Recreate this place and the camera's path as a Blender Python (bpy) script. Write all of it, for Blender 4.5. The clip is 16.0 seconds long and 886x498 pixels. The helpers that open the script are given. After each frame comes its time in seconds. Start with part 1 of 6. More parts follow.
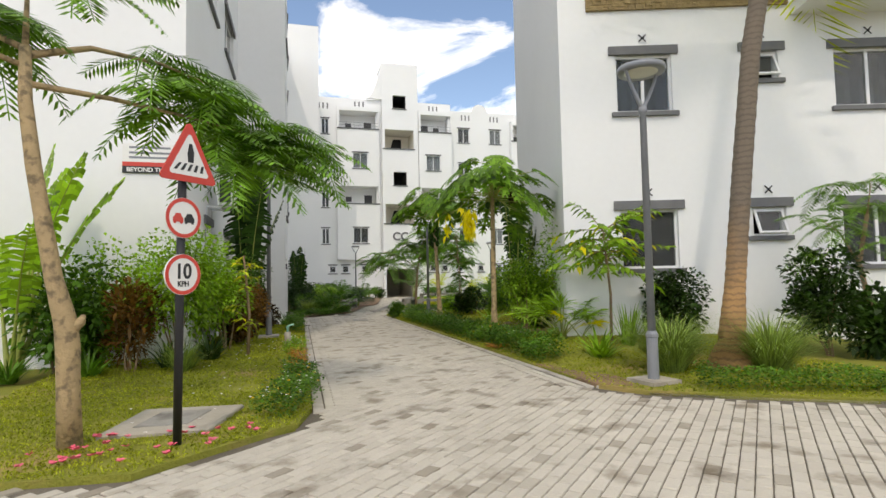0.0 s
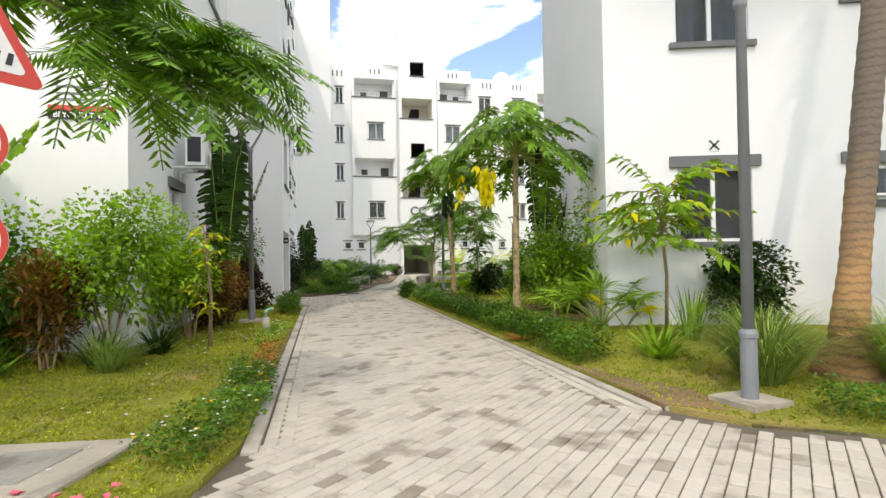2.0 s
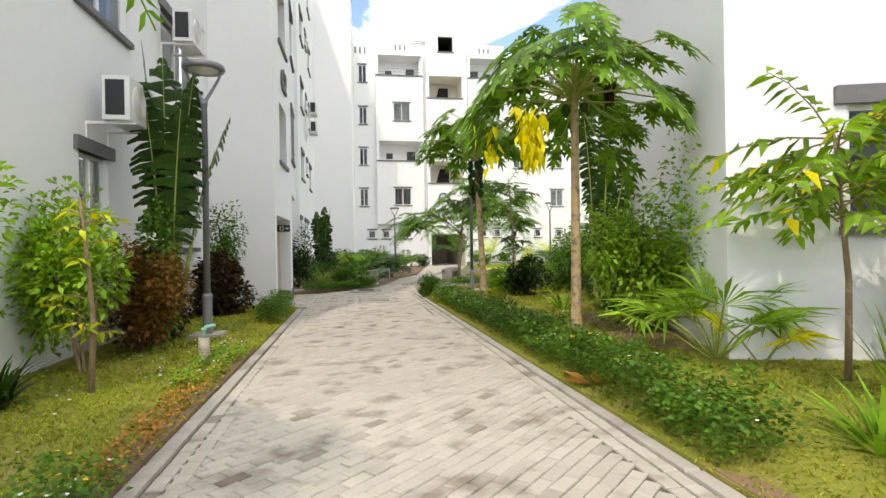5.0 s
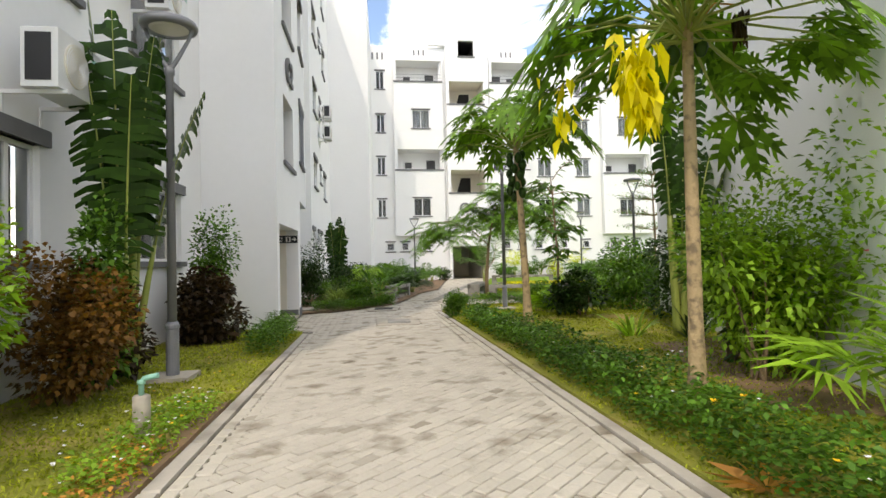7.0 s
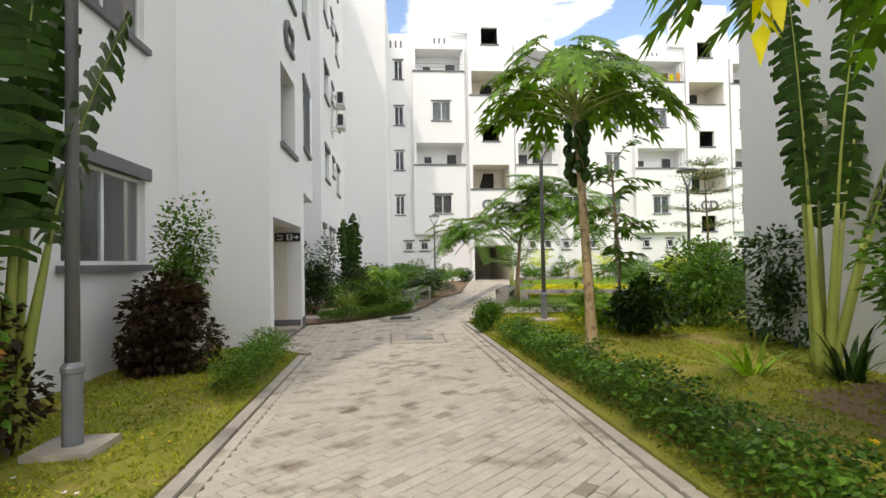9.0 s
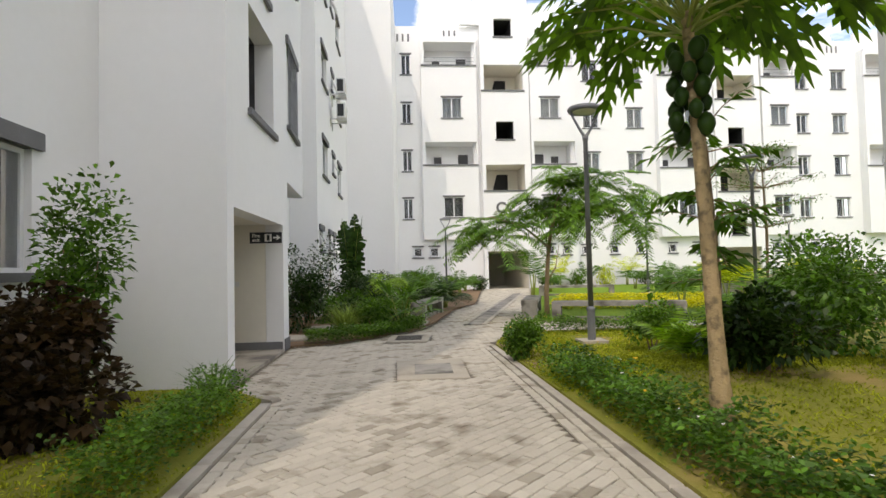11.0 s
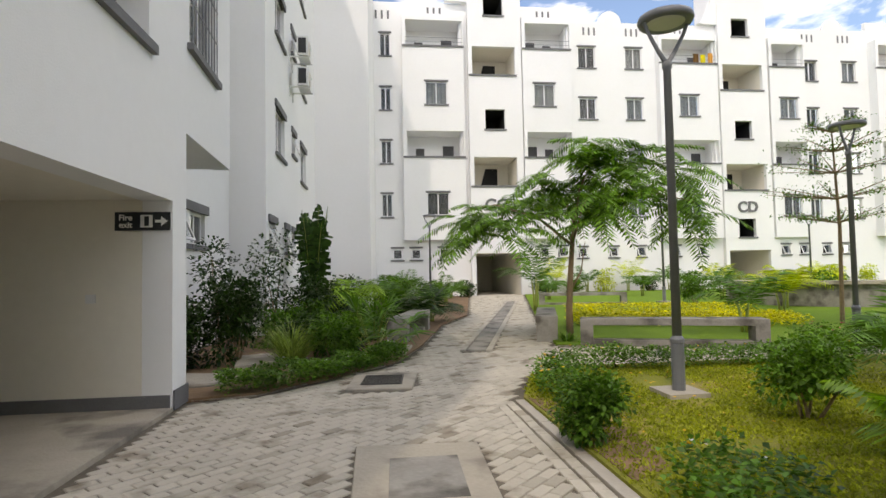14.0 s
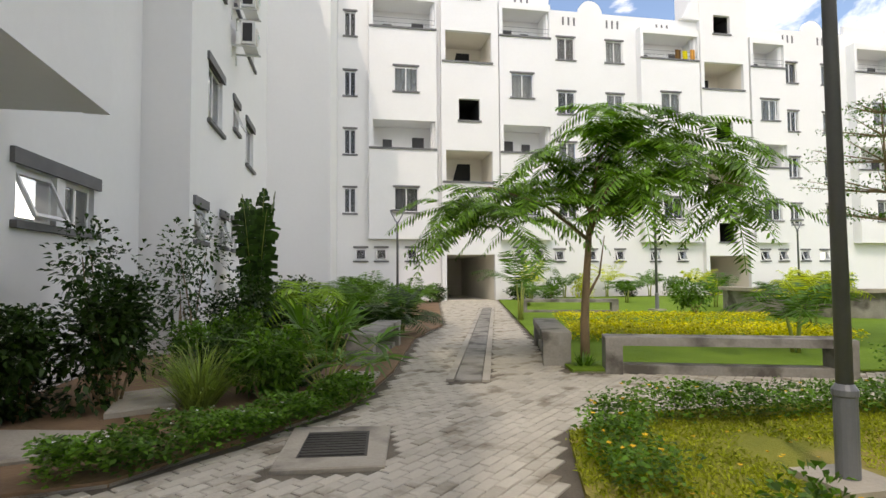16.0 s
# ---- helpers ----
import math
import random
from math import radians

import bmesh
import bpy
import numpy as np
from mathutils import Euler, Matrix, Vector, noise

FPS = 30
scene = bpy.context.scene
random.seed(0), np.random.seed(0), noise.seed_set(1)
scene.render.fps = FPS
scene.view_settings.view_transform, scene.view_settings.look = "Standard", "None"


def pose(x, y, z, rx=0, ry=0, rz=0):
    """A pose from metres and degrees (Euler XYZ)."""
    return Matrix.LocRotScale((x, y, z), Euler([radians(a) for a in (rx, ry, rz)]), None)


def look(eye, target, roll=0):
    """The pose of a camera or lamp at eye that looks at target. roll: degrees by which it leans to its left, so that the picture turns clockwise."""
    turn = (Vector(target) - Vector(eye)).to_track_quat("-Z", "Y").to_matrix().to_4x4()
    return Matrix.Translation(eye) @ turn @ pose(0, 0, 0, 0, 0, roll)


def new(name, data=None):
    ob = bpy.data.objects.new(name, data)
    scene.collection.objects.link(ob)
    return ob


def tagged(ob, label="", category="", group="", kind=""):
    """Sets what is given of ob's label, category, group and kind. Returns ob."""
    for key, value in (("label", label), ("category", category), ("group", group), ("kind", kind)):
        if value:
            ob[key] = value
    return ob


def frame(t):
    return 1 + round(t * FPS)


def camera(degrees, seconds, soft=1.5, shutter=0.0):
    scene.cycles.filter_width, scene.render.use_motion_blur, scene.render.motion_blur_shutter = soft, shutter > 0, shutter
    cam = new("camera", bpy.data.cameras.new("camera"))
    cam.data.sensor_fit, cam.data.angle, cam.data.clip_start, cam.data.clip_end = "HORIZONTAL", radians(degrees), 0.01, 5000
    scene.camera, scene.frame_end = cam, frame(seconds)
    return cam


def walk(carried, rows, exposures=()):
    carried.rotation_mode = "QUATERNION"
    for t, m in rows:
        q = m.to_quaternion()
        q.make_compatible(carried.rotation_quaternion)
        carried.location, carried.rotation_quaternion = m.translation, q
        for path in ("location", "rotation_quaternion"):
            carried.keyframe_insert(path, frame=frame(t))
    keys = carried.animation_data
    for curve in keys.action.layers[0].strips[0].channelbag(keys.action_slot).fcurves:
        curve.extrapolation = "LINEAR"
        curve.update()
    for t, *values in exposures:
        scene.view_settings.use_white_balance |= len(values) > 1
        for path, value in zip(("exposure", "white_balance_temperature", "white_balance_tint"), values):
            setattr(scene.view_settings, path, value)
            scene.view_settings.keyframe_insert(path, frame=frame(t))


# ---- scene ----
cam = camera(78.1, 16.0)
PATH = [
    (0, (0.141, -0.639, 1.298), (0.649, 1.292, 1.415), -1.1),
    (0.5, (0.263, -0.28, 1.25), (0.75, 1.659, 1.329), -1.2),
    (1, (0.447, 0.152, 1.213), (0.913, 2.096, 1.281), -1.1),
    (1.5, (0.656, 0.688, 1.235), (1.101, 2.637, 1.288), -0.9),
    (2, (0.818, 1.265, 1.272), (1.248, 3.218, 1.306), -0.9),
    (2.5, (1.032, 1.797, 1.305), (1.44, 3.755, 1.336), -1.0),
    (3, (1.134, 2.276, 1.316), (1.528, 4.237, 1.334), -0.8),
    (3.5, (1.289, 2.744, 1.331), (1.666, 4.708, 1.343), -0.9),
    (4, (1.453, 3.244, 1.327), (1.812, 5.212, 1.325), -0.9),
    (4.2, (1.538, 3.465, 1.309), (1.886, 5.435, 1.302), -0.9),
    (6.5, (1.597, 5.545, 1.313), (1.868, 7.526, 1.345), -1.1),
    (7, (1.636, 6.202, 1.3), (1.885, 8.186, 1.346), -1.3),
    (7.5, (1.621, 6.767, 1.338), (1.849, 8.753, 1.378), -1.3),
    (8, (1.604, 7.346, 1.35), (1.818, 9.334, 1.378), -1.2),
    (8.5, (1.659, 7.857, 1.361), (1.859, 9.847, 1.4), -1.1),
    (9, (1.695, 8.377, 1.378), (1.878, 10.369, 1.422), -1.0),
    (11.3, (1.744, 11.266, 1.346), (1.895, 13.259, 1.42), -1.3),
    (11.5, (1.73, 11.5, 1.345), (1.883, 13.493, 1.41), -1.2),
    (12, (1.763, 12.104, 1.341), (1.926, 14.096, 1.414), -1.2),
    (12.5, (1.805, 12.704, 1.386), (1.978, 14.695, 1.47), -1.2),
    (13, (1.829, 13.289, 1.374), (2.019, 15.278, 1.462), -1.2),
    (13.5, (1.88, 13.929, 1.375), (2.085, 15.916, 1.466), -1.2),
    (14, (1.858, 14.58, 1.369), (2.084, 16.565, 1.454), -1.1),
    (14.5, (1.898, 15.278, 1.345), (2.148, 17.26, 1.436), -1.0),
    (15, (1.853, 15.925, 1.349), (2.134, 17.902, 1.441), -0.9),
    (15.5, (1.856, 16.559, 1.334), (2.176, 18.531, 1.429), -0.7),
    (16, (1.917, 17.185, 1.338), (2.276, 19.15, 1.433), -0.4),
]
walk(cam, [(t, look(eye, target, roll)) for t, eye, target, roll in PATH], [(0.0, 1.48, 7350, 12), (1.5, 1.78, 7350, 12), (3.5, 2.08, 7400, 12), (7.0, 2.02, 7450, 13), (9.0, 1.92, 7450, 14), (12.5, 1.8, 7450, 15), (16.0, 1.7, 7450, 15)])

# ---- world and sun ----
SUN_DIR = Vector((0.40, 1.0, -1.32)).normalized()
world = bpy.data.worlds.new("world")
scene.world = world
world.use_nodes = True
wt = world.node_tree
wt.nodes.clear()


def wn(kind, **kw):
    n = wt.nodes.new(kind)
    for k, v in kw.items():
        n.inputs[k].default_value = v
    return n


sky = wt.nodes.new("ShaderNodeTexSky")
sky.sky_type = "NISHITA"
sky.sun_disc = False
sky.sun_elevation = math.asin(-SUN_DIR.z)
sky.sun_rotation = math.atan2(-SUN_DIR.x, -SUN_DIR.y)
sky.air_density, sky.dust_density, sky.ozone_density = 1.0, 0.4, 2.5
tc = wt.nodes.new("ShaderNodeTexCoord")
mp = wt.nodes.new("ShaderNodeMapping")
mp.inputs["Scale"].default_value = (1.0, 1.0, 2.2)
mp.inputs["Location"].default_value = (1.9, 0.6, 0.4)
cl = wn("ShaderNodeTexNoise", Scale=2.6, Detail=9.0, Roughness=0.58, Distortion=0.4)
rp = wt.nodes.new("ShaderNodeValToRGB")
rp.color_ramp.elements[0].position, rp.color_ramp.elements[1].position = 0.47, 0.66
mx = wt.nodes.new("ShaderNodeMix")
mx.data_type = "RGBA"
mx.inputs["B"].default_value = (8.6, 8.4, 8.0, 1)
bg = wn("ShaderNodeBackground", Strength=0.15)
wo = wt.nodes.new("ShaderNodeOutputWorld")
wt.links.new(tc.outputs["Generated"], mp.inputs["Vector"])
wt.links.new(mp.outputs["Vector"], cl.inputs["Vector"])
wt.links.new(cl.outputs["Fac"], rp.inputs["Fac"])
wt.links.new(rp.outputs["Color"], mx.inputs["Factor"])
dim = wt.nodes.new("ShaderNodeMix")
dim.data_type, dim.blend_type = "RGBA", "MULTIPLY"
dim.inputs["Factor"].default_value = 1.0
dim.inputs["B"].default_value = (0.5, 0.5, 0.5, 1)
wt.links.new(sky.outputs["Color"], dim.inputs["A"])
wt.links.new(dim.outputs["Result"], mx.inputs["A"])
wt.links.new(mx.outputs["Result"], bg.inputs["Color"])
wt.links.new(bg.outputs["Background"], wo.inputs["Surface"])

sun_data = bpy.data.lights.new("sun", "SUN")
sun_data.energy, sun_data.angle, sun_data.color = 0.36, radians(0.8), (1.0, 0.97, 0.91)
sun = new("sun", sun_data)
sun.matrix_world = look((-20, -50, 66), Vector((-20, -50, 66)) + SUN_DIR)

# ---- materials ----
MATS = {}


def material(name, a, b=None, scale=3.0, fine=40.0, rough=0.7, bump=0.2, metal=0.0, island=0.0, leaf=0.0, gloss=0.5, spread=0.35, bump_scale=None, c=None, c_scale=0.6, c_at=0.6):
    """A surface from two colours mixed by coarse and fine noise, with relief; c: a third, patchy colour."""
    m = bpy.data.materials.new(name)
    m.use_nodes = True
    nt = m.node_tree
    N, L = nt.nodes, nt.links
    p = N["Principled BSDF"]
    out = N["Material Output"]
    b = b or tuple(x * 0.75 for x in a)
    geo = N.new("ShaderNodeNewGeometry")
    n1 = N.new("ShaderNodeTexNoise")
    n1.inputs["Scale"].default_value, n1.inputs["Detail"].default_value = scale, 5
    n2 = N.new("ShaderNodeTexNoise")
    n2.inputs["Scale"].default_value, n2.inputs["Detail"].default_value = fine, 3
    L.new(geo.outputs["Position"], n1.inputs["Vector"])
    L.new(geo.outputs["Position"], n2.inputs["Vector"])
    add = N.new("ShaderNodeMath")
    add.operation = "MULTIPLY_ADD"
    L.new(n2.outputs["Fac"], add.inputs[0])
    add.inputs[1].default_value = 0.5
    L.new(n1.outputs["Fac"], add.inputs[2])
    rng = N.new("ShaderNodeMapRange")
    rng.inputs["From Min"].default_value, rng.inputs["From Max"].default_value = 0.75 - spread, 0.75 + spread
    L.new(add.outputs[0], rng.inputs["Value"])
    mix = N.new("ShaderNodeMix")
    mix.data_type = "RGBA"
    mix.inputs["A"].default_value, mix.inputs["B"].default_value = (*a, 1), (*b, 1)
    L.new(rng.outputs["Result"], mix.inputs["Factor"])
    col = mix.outputs["Result"]
    if c:
        n3 = N.new("ShaderNodeTexNoise")
        n3.inputs["Scale"].default_value, n3.inputs["Detail"].default_value = c_scale, 6
        L.new(geo.outputs["Position"], n3.inputs["Vector"])
        r3 = N.new("ShaderNodeMapRange")
        r3.inputs["From Min"].default_value, r3.inputs["From Max"].default_value = c_at - 0.06, c_at + 0.1
        L.new(n3.outputs["Fac"], r3.inputs["Value"])
        m3 = N.new("ShaderNodeMix")
        m3.data_type = "RGBA"
        m3.inputs["B"].default_value = (*c, 1)
        L.new(r3.outputs["Result"], m3.inputs["Factor"])
        L.new(col, m3.inputs["A"])
        col = m3.outputs["Result"]
    if island:
        hs = N.new("ShaderNodeHueSaturation")
        vr = N.new("ShaderNodeMapRange")
        vr.inputs["To Min"].default_value, vr.inputs["To Max"].default_value = 1 - island, 1 + island
        L.new(geo.outputs["Random Per Island"], vr.inputs["Value"])
        L.new(vr.outputs["Result"], hs.inputs["Value"])
        L.new(col, hs.inputs["Color"])
        col = hs.outputs["Color"]
    L.new(col, p.inputs["Base Color"])
    p.inputs["Roughness"].default_value, p.inputs["Metallic"].default_value = rough, metal
    p.inputs["Specular IOR Level"].default_value = gloss
    if bump:
        bp = N.new("ShaderNodeBump")
        bp.inputs["Strength"].default_value, bp.inputs["Distance"].default_value = bump, 0.02
        src = n2
        if bump_scale:
            src = N.new("ShaderNodeTexNoise")
            src.inputs["Scale"].default_value, src.inputs["Detail"].default_value = bump_scale, 4
            L.new(geo.outputs["Position"], src.inputs["Vector"])
        L.new(src.outputs["Fac"], bp.inputs["Height"])
        L.new(bp.outputs["Normal"], p.inputs["Normal"])
    if leaf:
        tr = N.new("ShaderNodeBsdfTranslucent")
        gain = N.new("ShaderNodeMix")
        gain.data_type, gain.blend_type = "RGBA", "MULTIPLY"
        gain.inputs["Factor"].default_value = 1.0
        gain.inputs["B"].default_value = (1.5, 1.7, 0.6, 1)
        L.new(col, gain.inputs["A"])
        L.new(gain.outputs["Result"], tr.inputs["Color"])
        ms = N.new("ShaderNodeMixShader")
        ms.inputs[0].default_value = leaf
        L.new(p.outputs[0], ms.inputs[1])
        L.new(tr.outputs[0], ms.inputs[2])
        L.new(ms.outputs[0], out.inputs["Surface"])
    MATS[name] = m
    return m


def leafmat(name, a, b, rough=0.45, leaf=0.24, island=0.45):
    a, b = (1.22 * a[0], 1.12 * a[1], 0.62 * a[2]), (0.66 * b[0], 0.64 * b[1], 0.4 * b[2])
    return material(name, a, b, scale=1.2, fine=9, rough=rough, bump=0, island=island, leaf=leaf, gloss=0.22)


PLASTER = material("white_plaster", (0.81, 0.81, 0.805), (0.765, 0.765, 0.755), scale=0.5, fine=9, rough=0.85, bump=0.12, gloss=0.2, bump_scale=60)
GREYTRIM = material("grey_painted_concrete", (0.17, 0.17, 0.17), (0.12, 0.12, 0.125), scale=4, fine=50, rough=0.75, bump=0.15)
FRAME = material("white_aluminium", (0.80, 0.80, 0.80), (0.74, 0.74, 0.74), rough=0.35, bump=0)
# near-black colour that holds the shade inside rooms and recesses
ROOM_SHADE = material("painted_room_shade", (0.022, 0.022, 0.022), (0.014, 0.014, 0.014), rough=0.9, bump=0)
CURTAIN = material("pale_curtain", (0.42, 0.42, 0.41), (0.28, 0.28, 0.28), scale=2.5, fine=14, rough=0.9, bump=0.3)
# dark grey of curtains and balcony panes, also the landings' painted shade
CURTAIN_AND_SHADE = material("grey_curtain_and_shade", (0.09, 0.09, 0.092), (0.045, 0.045, 0.045), scale=2.5, fine=14, rough=0.9, bump=0.3)
SOFFIT = material("cream_plaster", (0.78, 0.74, 0.65), (0.70, 0.66, 0.57), scale=0.8, fine=10, rough=0.85, bump=0.1, gloss=0.2)
POLE = material("grey_painted_steel", (0.19, 0.195, 0.21), (0.15, 0.155, 0.165), scale=6, fine=60, rough=0.42, bump=0.03, gloss=0.5)
# paler copy of the pole grey with sunlight put in; also notice print
PALEPOLE = material("sunlit_pole_and_print_grey", (0.24, 0.25, 0.27), (0.19, 0.2, 0.215), scale=6, fine=60, rough=0.42, bump=0.03)
LENS_M = material("lamp_lens", (0.72, 0.70, 0.62), (0.62, 0.6, 0.52), rough=0.25, bump=0)
CONCRETE = material("concrete", (0.47, 0.42, 0.34), (0.35, 0.31, 0.245), scale=2.5, fine=35, rough=0.85, bump=0.35, c=(0.17, 0.15, 0.125), c_scale=1.6, c_at=0.58)
BENCHCON = material("weathered_concrete", (0.36, 0.34, 0.30), (0.21, 0.195, 0.17), scale=3, fine=28, rough=0.85, bump=0.4, c=(0.10, 0.09, 0.075), c_scale=2.2, c_at=0.55)
KERB = material("kerb_concrete", (0.50, 0.455, 0.38), (0.40, 0.36, 0.30), scale=3, fine=30, rough=0.85, bump=0.3, c=(0.26, 0.23, 0.19), c_scale=1.2, c_at=0.58)
SOIL = material("brown_soil", (0.26, 0.165, 0.09), (0.17, 0.105, 0.06), scale=2, fine=25, rough=0.95, bump=0.6, c=(0.28, 0.17, 0.09), c_scale=0.9, c_at=0.55)
LAWN = material("lawn_turf", (0.31, 0.30, 0.05), (0.175, 0.19, 0.032), scale=1.6, fine=45, rough=0.9, bump=0.9, c=(0.40, 0.29, 0.11), c_scale=0.9, c_at=0.60, gloss=0.15)
COURTLAWN = material("green_turf", (0.19, 0.30, 0.03), (0.12, 0.21, 0.02), scale=1.6, fine=45, rough=0.9, bump=0.9, gloss=0.15)
IRON = material("cast_iron", (0.085, 0.075, 0.065), (0.05, 0.045, 0.04), rough=0.6, fine=60, bump=0.4, metal=0.4)
ACWHITE = material("white_enamel", (0.74, 0.74, 0.73), (0.66, 0.66, 0.64), rough=0.4, bump=0)
BLACKM = material("black_plastic", (0.02, 0.02, 0.022), (0.012, 0.012, 0.013), rough=0.45, bump=0)
REDM = material("red_reflective_sheet", (0.62, 0.05, 0.03), (0.52, 0.045, 0.03), rough=0.4, bump=0)
SIGNWHITE = material("white_reflective_sheet", (0.80, 0.79, 0.75), (0.72, 0.71, 0.68), rough=0.4, bump=0)
BARK = material("grey_brown_bark", (0.32, 0.22, 0.125), (0.19, 0.13, 0.075), scale=5, fine=40, rough=0.9, bump=0.7)
PALEBARK = material("pale_scarred_bark", (0.46, 0.33, 0.17), (0.32, 0.23, 0.12), scale=6, fine=35, rough=0.85, bump=0.7, c=(0.17, 0.125, 0.07), c_scale=13.0, c_at=0.56)
PALMBARK = material("ringed_palm_bark", (0.50, 0.28, 0.11), (0.33, 0.19, 0.085), scale=4, fine=30, rough=0.9, bump=0.8)
ring = PALMBARK.node_tree
rg, rs, rw, rn = (ring.nodes.new("ShaderNode" + k) for k in ("NewGeometry", "SeparateXYZ", "MapRange", "TexNoise"))
rn.inputs["Scale"].default_value = 3.0
ra = ring.nodes.new("ShaderNodeMath")
rw.inputs["From Min"].default_value, rw.inputs["From Max"].default_value = 1.4, 2.8
rm = ring.nodes.new("ShaderNodeMix")
rm.data_type = "RGBA"
rm.inputs["B"].default_value = (0.17, 0.135, 0.10, 1)
ring.links.new(rg.outputs["Position"], rs.inputs[0])
ring.links.new(rs.outputs["Z"], ra.inputs[0])
ring.links.new(rg.outputs["Position"], rn.inputs["Vector"])
ring.links.new(rn.outputs["Fac"], ra.inputs[1])
ring.links.new(ra.outputs[0], rw.inputs["Value"])
ring.links.new(rw.outputs["Result"], rm.inputs["Factor"])
ring.links.new(ring.nodes["Principled BSDF"].inputs["Base Color"].links[0].from_socket, rm.inputs["A"])
# leaf scars ring the trunk
wv = ring.nodes.new("ShaderNodeTexWave")
wv.bands_direction = "Z"
for k, v in (("Scale", 3.6), ("Distortion", 4.0), ("Detail", 3.0), ("Detail Scale", 2.5)):
    wv.inputs[k].default_value = v
ws_ = ring.nodes.new("ShaderNodeMapRange")
ws_.inputs["From Min"].default_value, ws_.inputs["From Max"].default_value = 0.0, 0.5
ws_.inputs["To Min"].default_value, ws_.inputs["To Max"].default_value = 0.45, 0.0
rd = ring.nodes.new("ShaderNodeMix")
rd.data_type = "RGBA"
rd.inputs["B"].default_value = (0.085, 0.062, 0.045, 1)
ring.links.new(rg.outputs["Position"], wv.inputs["Vector"])
ring.links.new(wv.outputs["Fac"], ws_.inputs["Value"])
ring.links.new(ws_.outputs["Result"], rd.inputs["Factor"])
ring.links.new(rm.outputs["Result"], rd.inputs["A"])
ring.links.new(rd.outputs["Result"], ring.nodes["Principled BSDF"].inputs["Base Color"])
STEMGREEN = material("green_stem", (0.34, 0.37, 0.075), (0.21, 0.26, 0.05), rough=0.5, bump=0.1)
STONE = material("coral_stone", (0.40, 0.29, 0.14), (0.20, 0.14, 0.06), scale=9, fine=45, rough=0.9, bump=1.0)
PIPE = material("green_plastic_pipe", (0.28, 0.55, 0.42), (0.24, 0.48, 0.37), rough=0.4, bump=0)
WHITEFL = material("white_petals", (0.82, 0.80, 0.78), (0.74, 0.7, 0.7), rough=0.6, bump=0)
YELLOWFL = material("yellow_petals", (0.85, 0.55, 0.02), (0.75, 0.42, 0.01), rough=0.6, bump=0)
REDFL = material("pink_red_petals", (0.75, 0.07, 0.12), (0.8, 0.2, 0.28), rough=0.6, bump=0)

G_FERN = leafmat("feathery_leaf", (0.155, 0.33, 0.05), (0.05, 0.13, 0.024), island=0.55)
G_FERN2 = leafmat("dark_feathery_leaf", (0.07, 0.16, 0.03), (0.035, 0.09, 0.02))
G_DARK = leafmat("dark_glossy_leaf", (0.036, 0.085, 0.022), (0.016, 0.042, 0.012), rough=0.35, leaf=0.2)
G_MID = leafmat("green_leaf", (0.105, 0.24, 0.042), (0.045, 0.115, 0.024), island=0.5)
G_LIGHT = leafmat("light_green_leaf", (0.27, 0.46, 0.07), (0.15, 0.29, 0.05), leaf=0.33)
G_PAPAYA = leafmat("papaya_leaf", (0.15, 0.30, 0.045), (0.07, 0.165, 0.03), leaf=0.3, island=0.5)
G_YELLOW = leafmat("yellow_leaf", (0.72, 0.68, 0.03), (0.80, 0.66, 0.03), leaf=0.4, island=0.2)
G_LIME = leafmat("yellow_green_leaf", (0.570, 0.630, 0.045), (0.360, 0.480, 0.045))
G_HEDGE = leafmat("golden_hedge_leaf", (0.70, 0.64, 0.02), (0.48, 0.48, 0.02), leaf=0.25)
G_COVER = leafmat("ground_cover_leaf", (0.125, 0.27, 0.045), (0.045, 0.12, 0.024), island=0.5)
G_BROWN = leafmat("copper_leaf", (0.055, 0.033, 0.022), (0.03, 0.02, 0.014), leaf=0.15)
G_RUST = leafmat("rusty_leaf", (0.20, 0.10, 0.035), (0.09, 0.055, 0.02), leaf=0.25)
G_GRASS = leafmat("pale_grass_blade", (0.26, 0.37, 0.17), (0.20, 0.29, 0.11), rough=0.6)
G_TURF = leafmat("turf_blade", (0.36, 0.40, 0.06), (0.21, 0.27, 0.04), rough=0.7, leaf=0.3, island=0.4)
G_DRY = leafmat("dry_brown_leaf", (0.570, 0.300, 0.105), (0.420, 0.195, 0.068), rough=0.7, leaf=0.15)
G_BANANA = leafmat("paddle_leaf", (0.034, 0.085, 0.02), (0.018, 0.052, 0.013), rough=0.32, leaf=0.2, island=0.35)

glass = bpy.data.materials.new("window_glass")
glass.use_nodes = True
gp = glass.node_tree.nodes["Principled BSDF"]
gp.inputs["Base Color"].default_value = (0.75, 0.78, 0.78, 1)
gp.inputs["Roughness"].default_value = 0.03
gp.inputs["Transmission Weight"].default_value = 0.96
gp.inputs["IOR"].default_value = 1.27

paver = material("sand_paver", (0.56, 0.515, 0.43), (0.46, 0.42, 0.345), scale=0.9, fine=45, rough=0.9, bump=0.35, gloss=0.2, c=(0.26, 0.22, 0.165), c_scale=2.6, c_at=0.60)
nt = paver.node_tree
pr = nt.nodes["Principled BSDF"]
src = pr.inputs["Base Color"].links[0].from_socket
oi, gi = nt.nodes.new("ShaderNodeObjectInfo"), nt.nodes.new("ShaderNodeNewGeometry")
sm = nt.nodes.new("ShaderNodeMath")
sm.operation = "ADD"
nt.links.new(oi.outputs["Random"], sm.inputs[0])
nt.links.new(gi.outputs["Random Per Island"], sm.inputs[1])
fr = nt.nodes.new("ShaderNodeMath")
fr.operation = "FRACT"
nt.links.new(sm.outputs[0], fr.inputs[0])
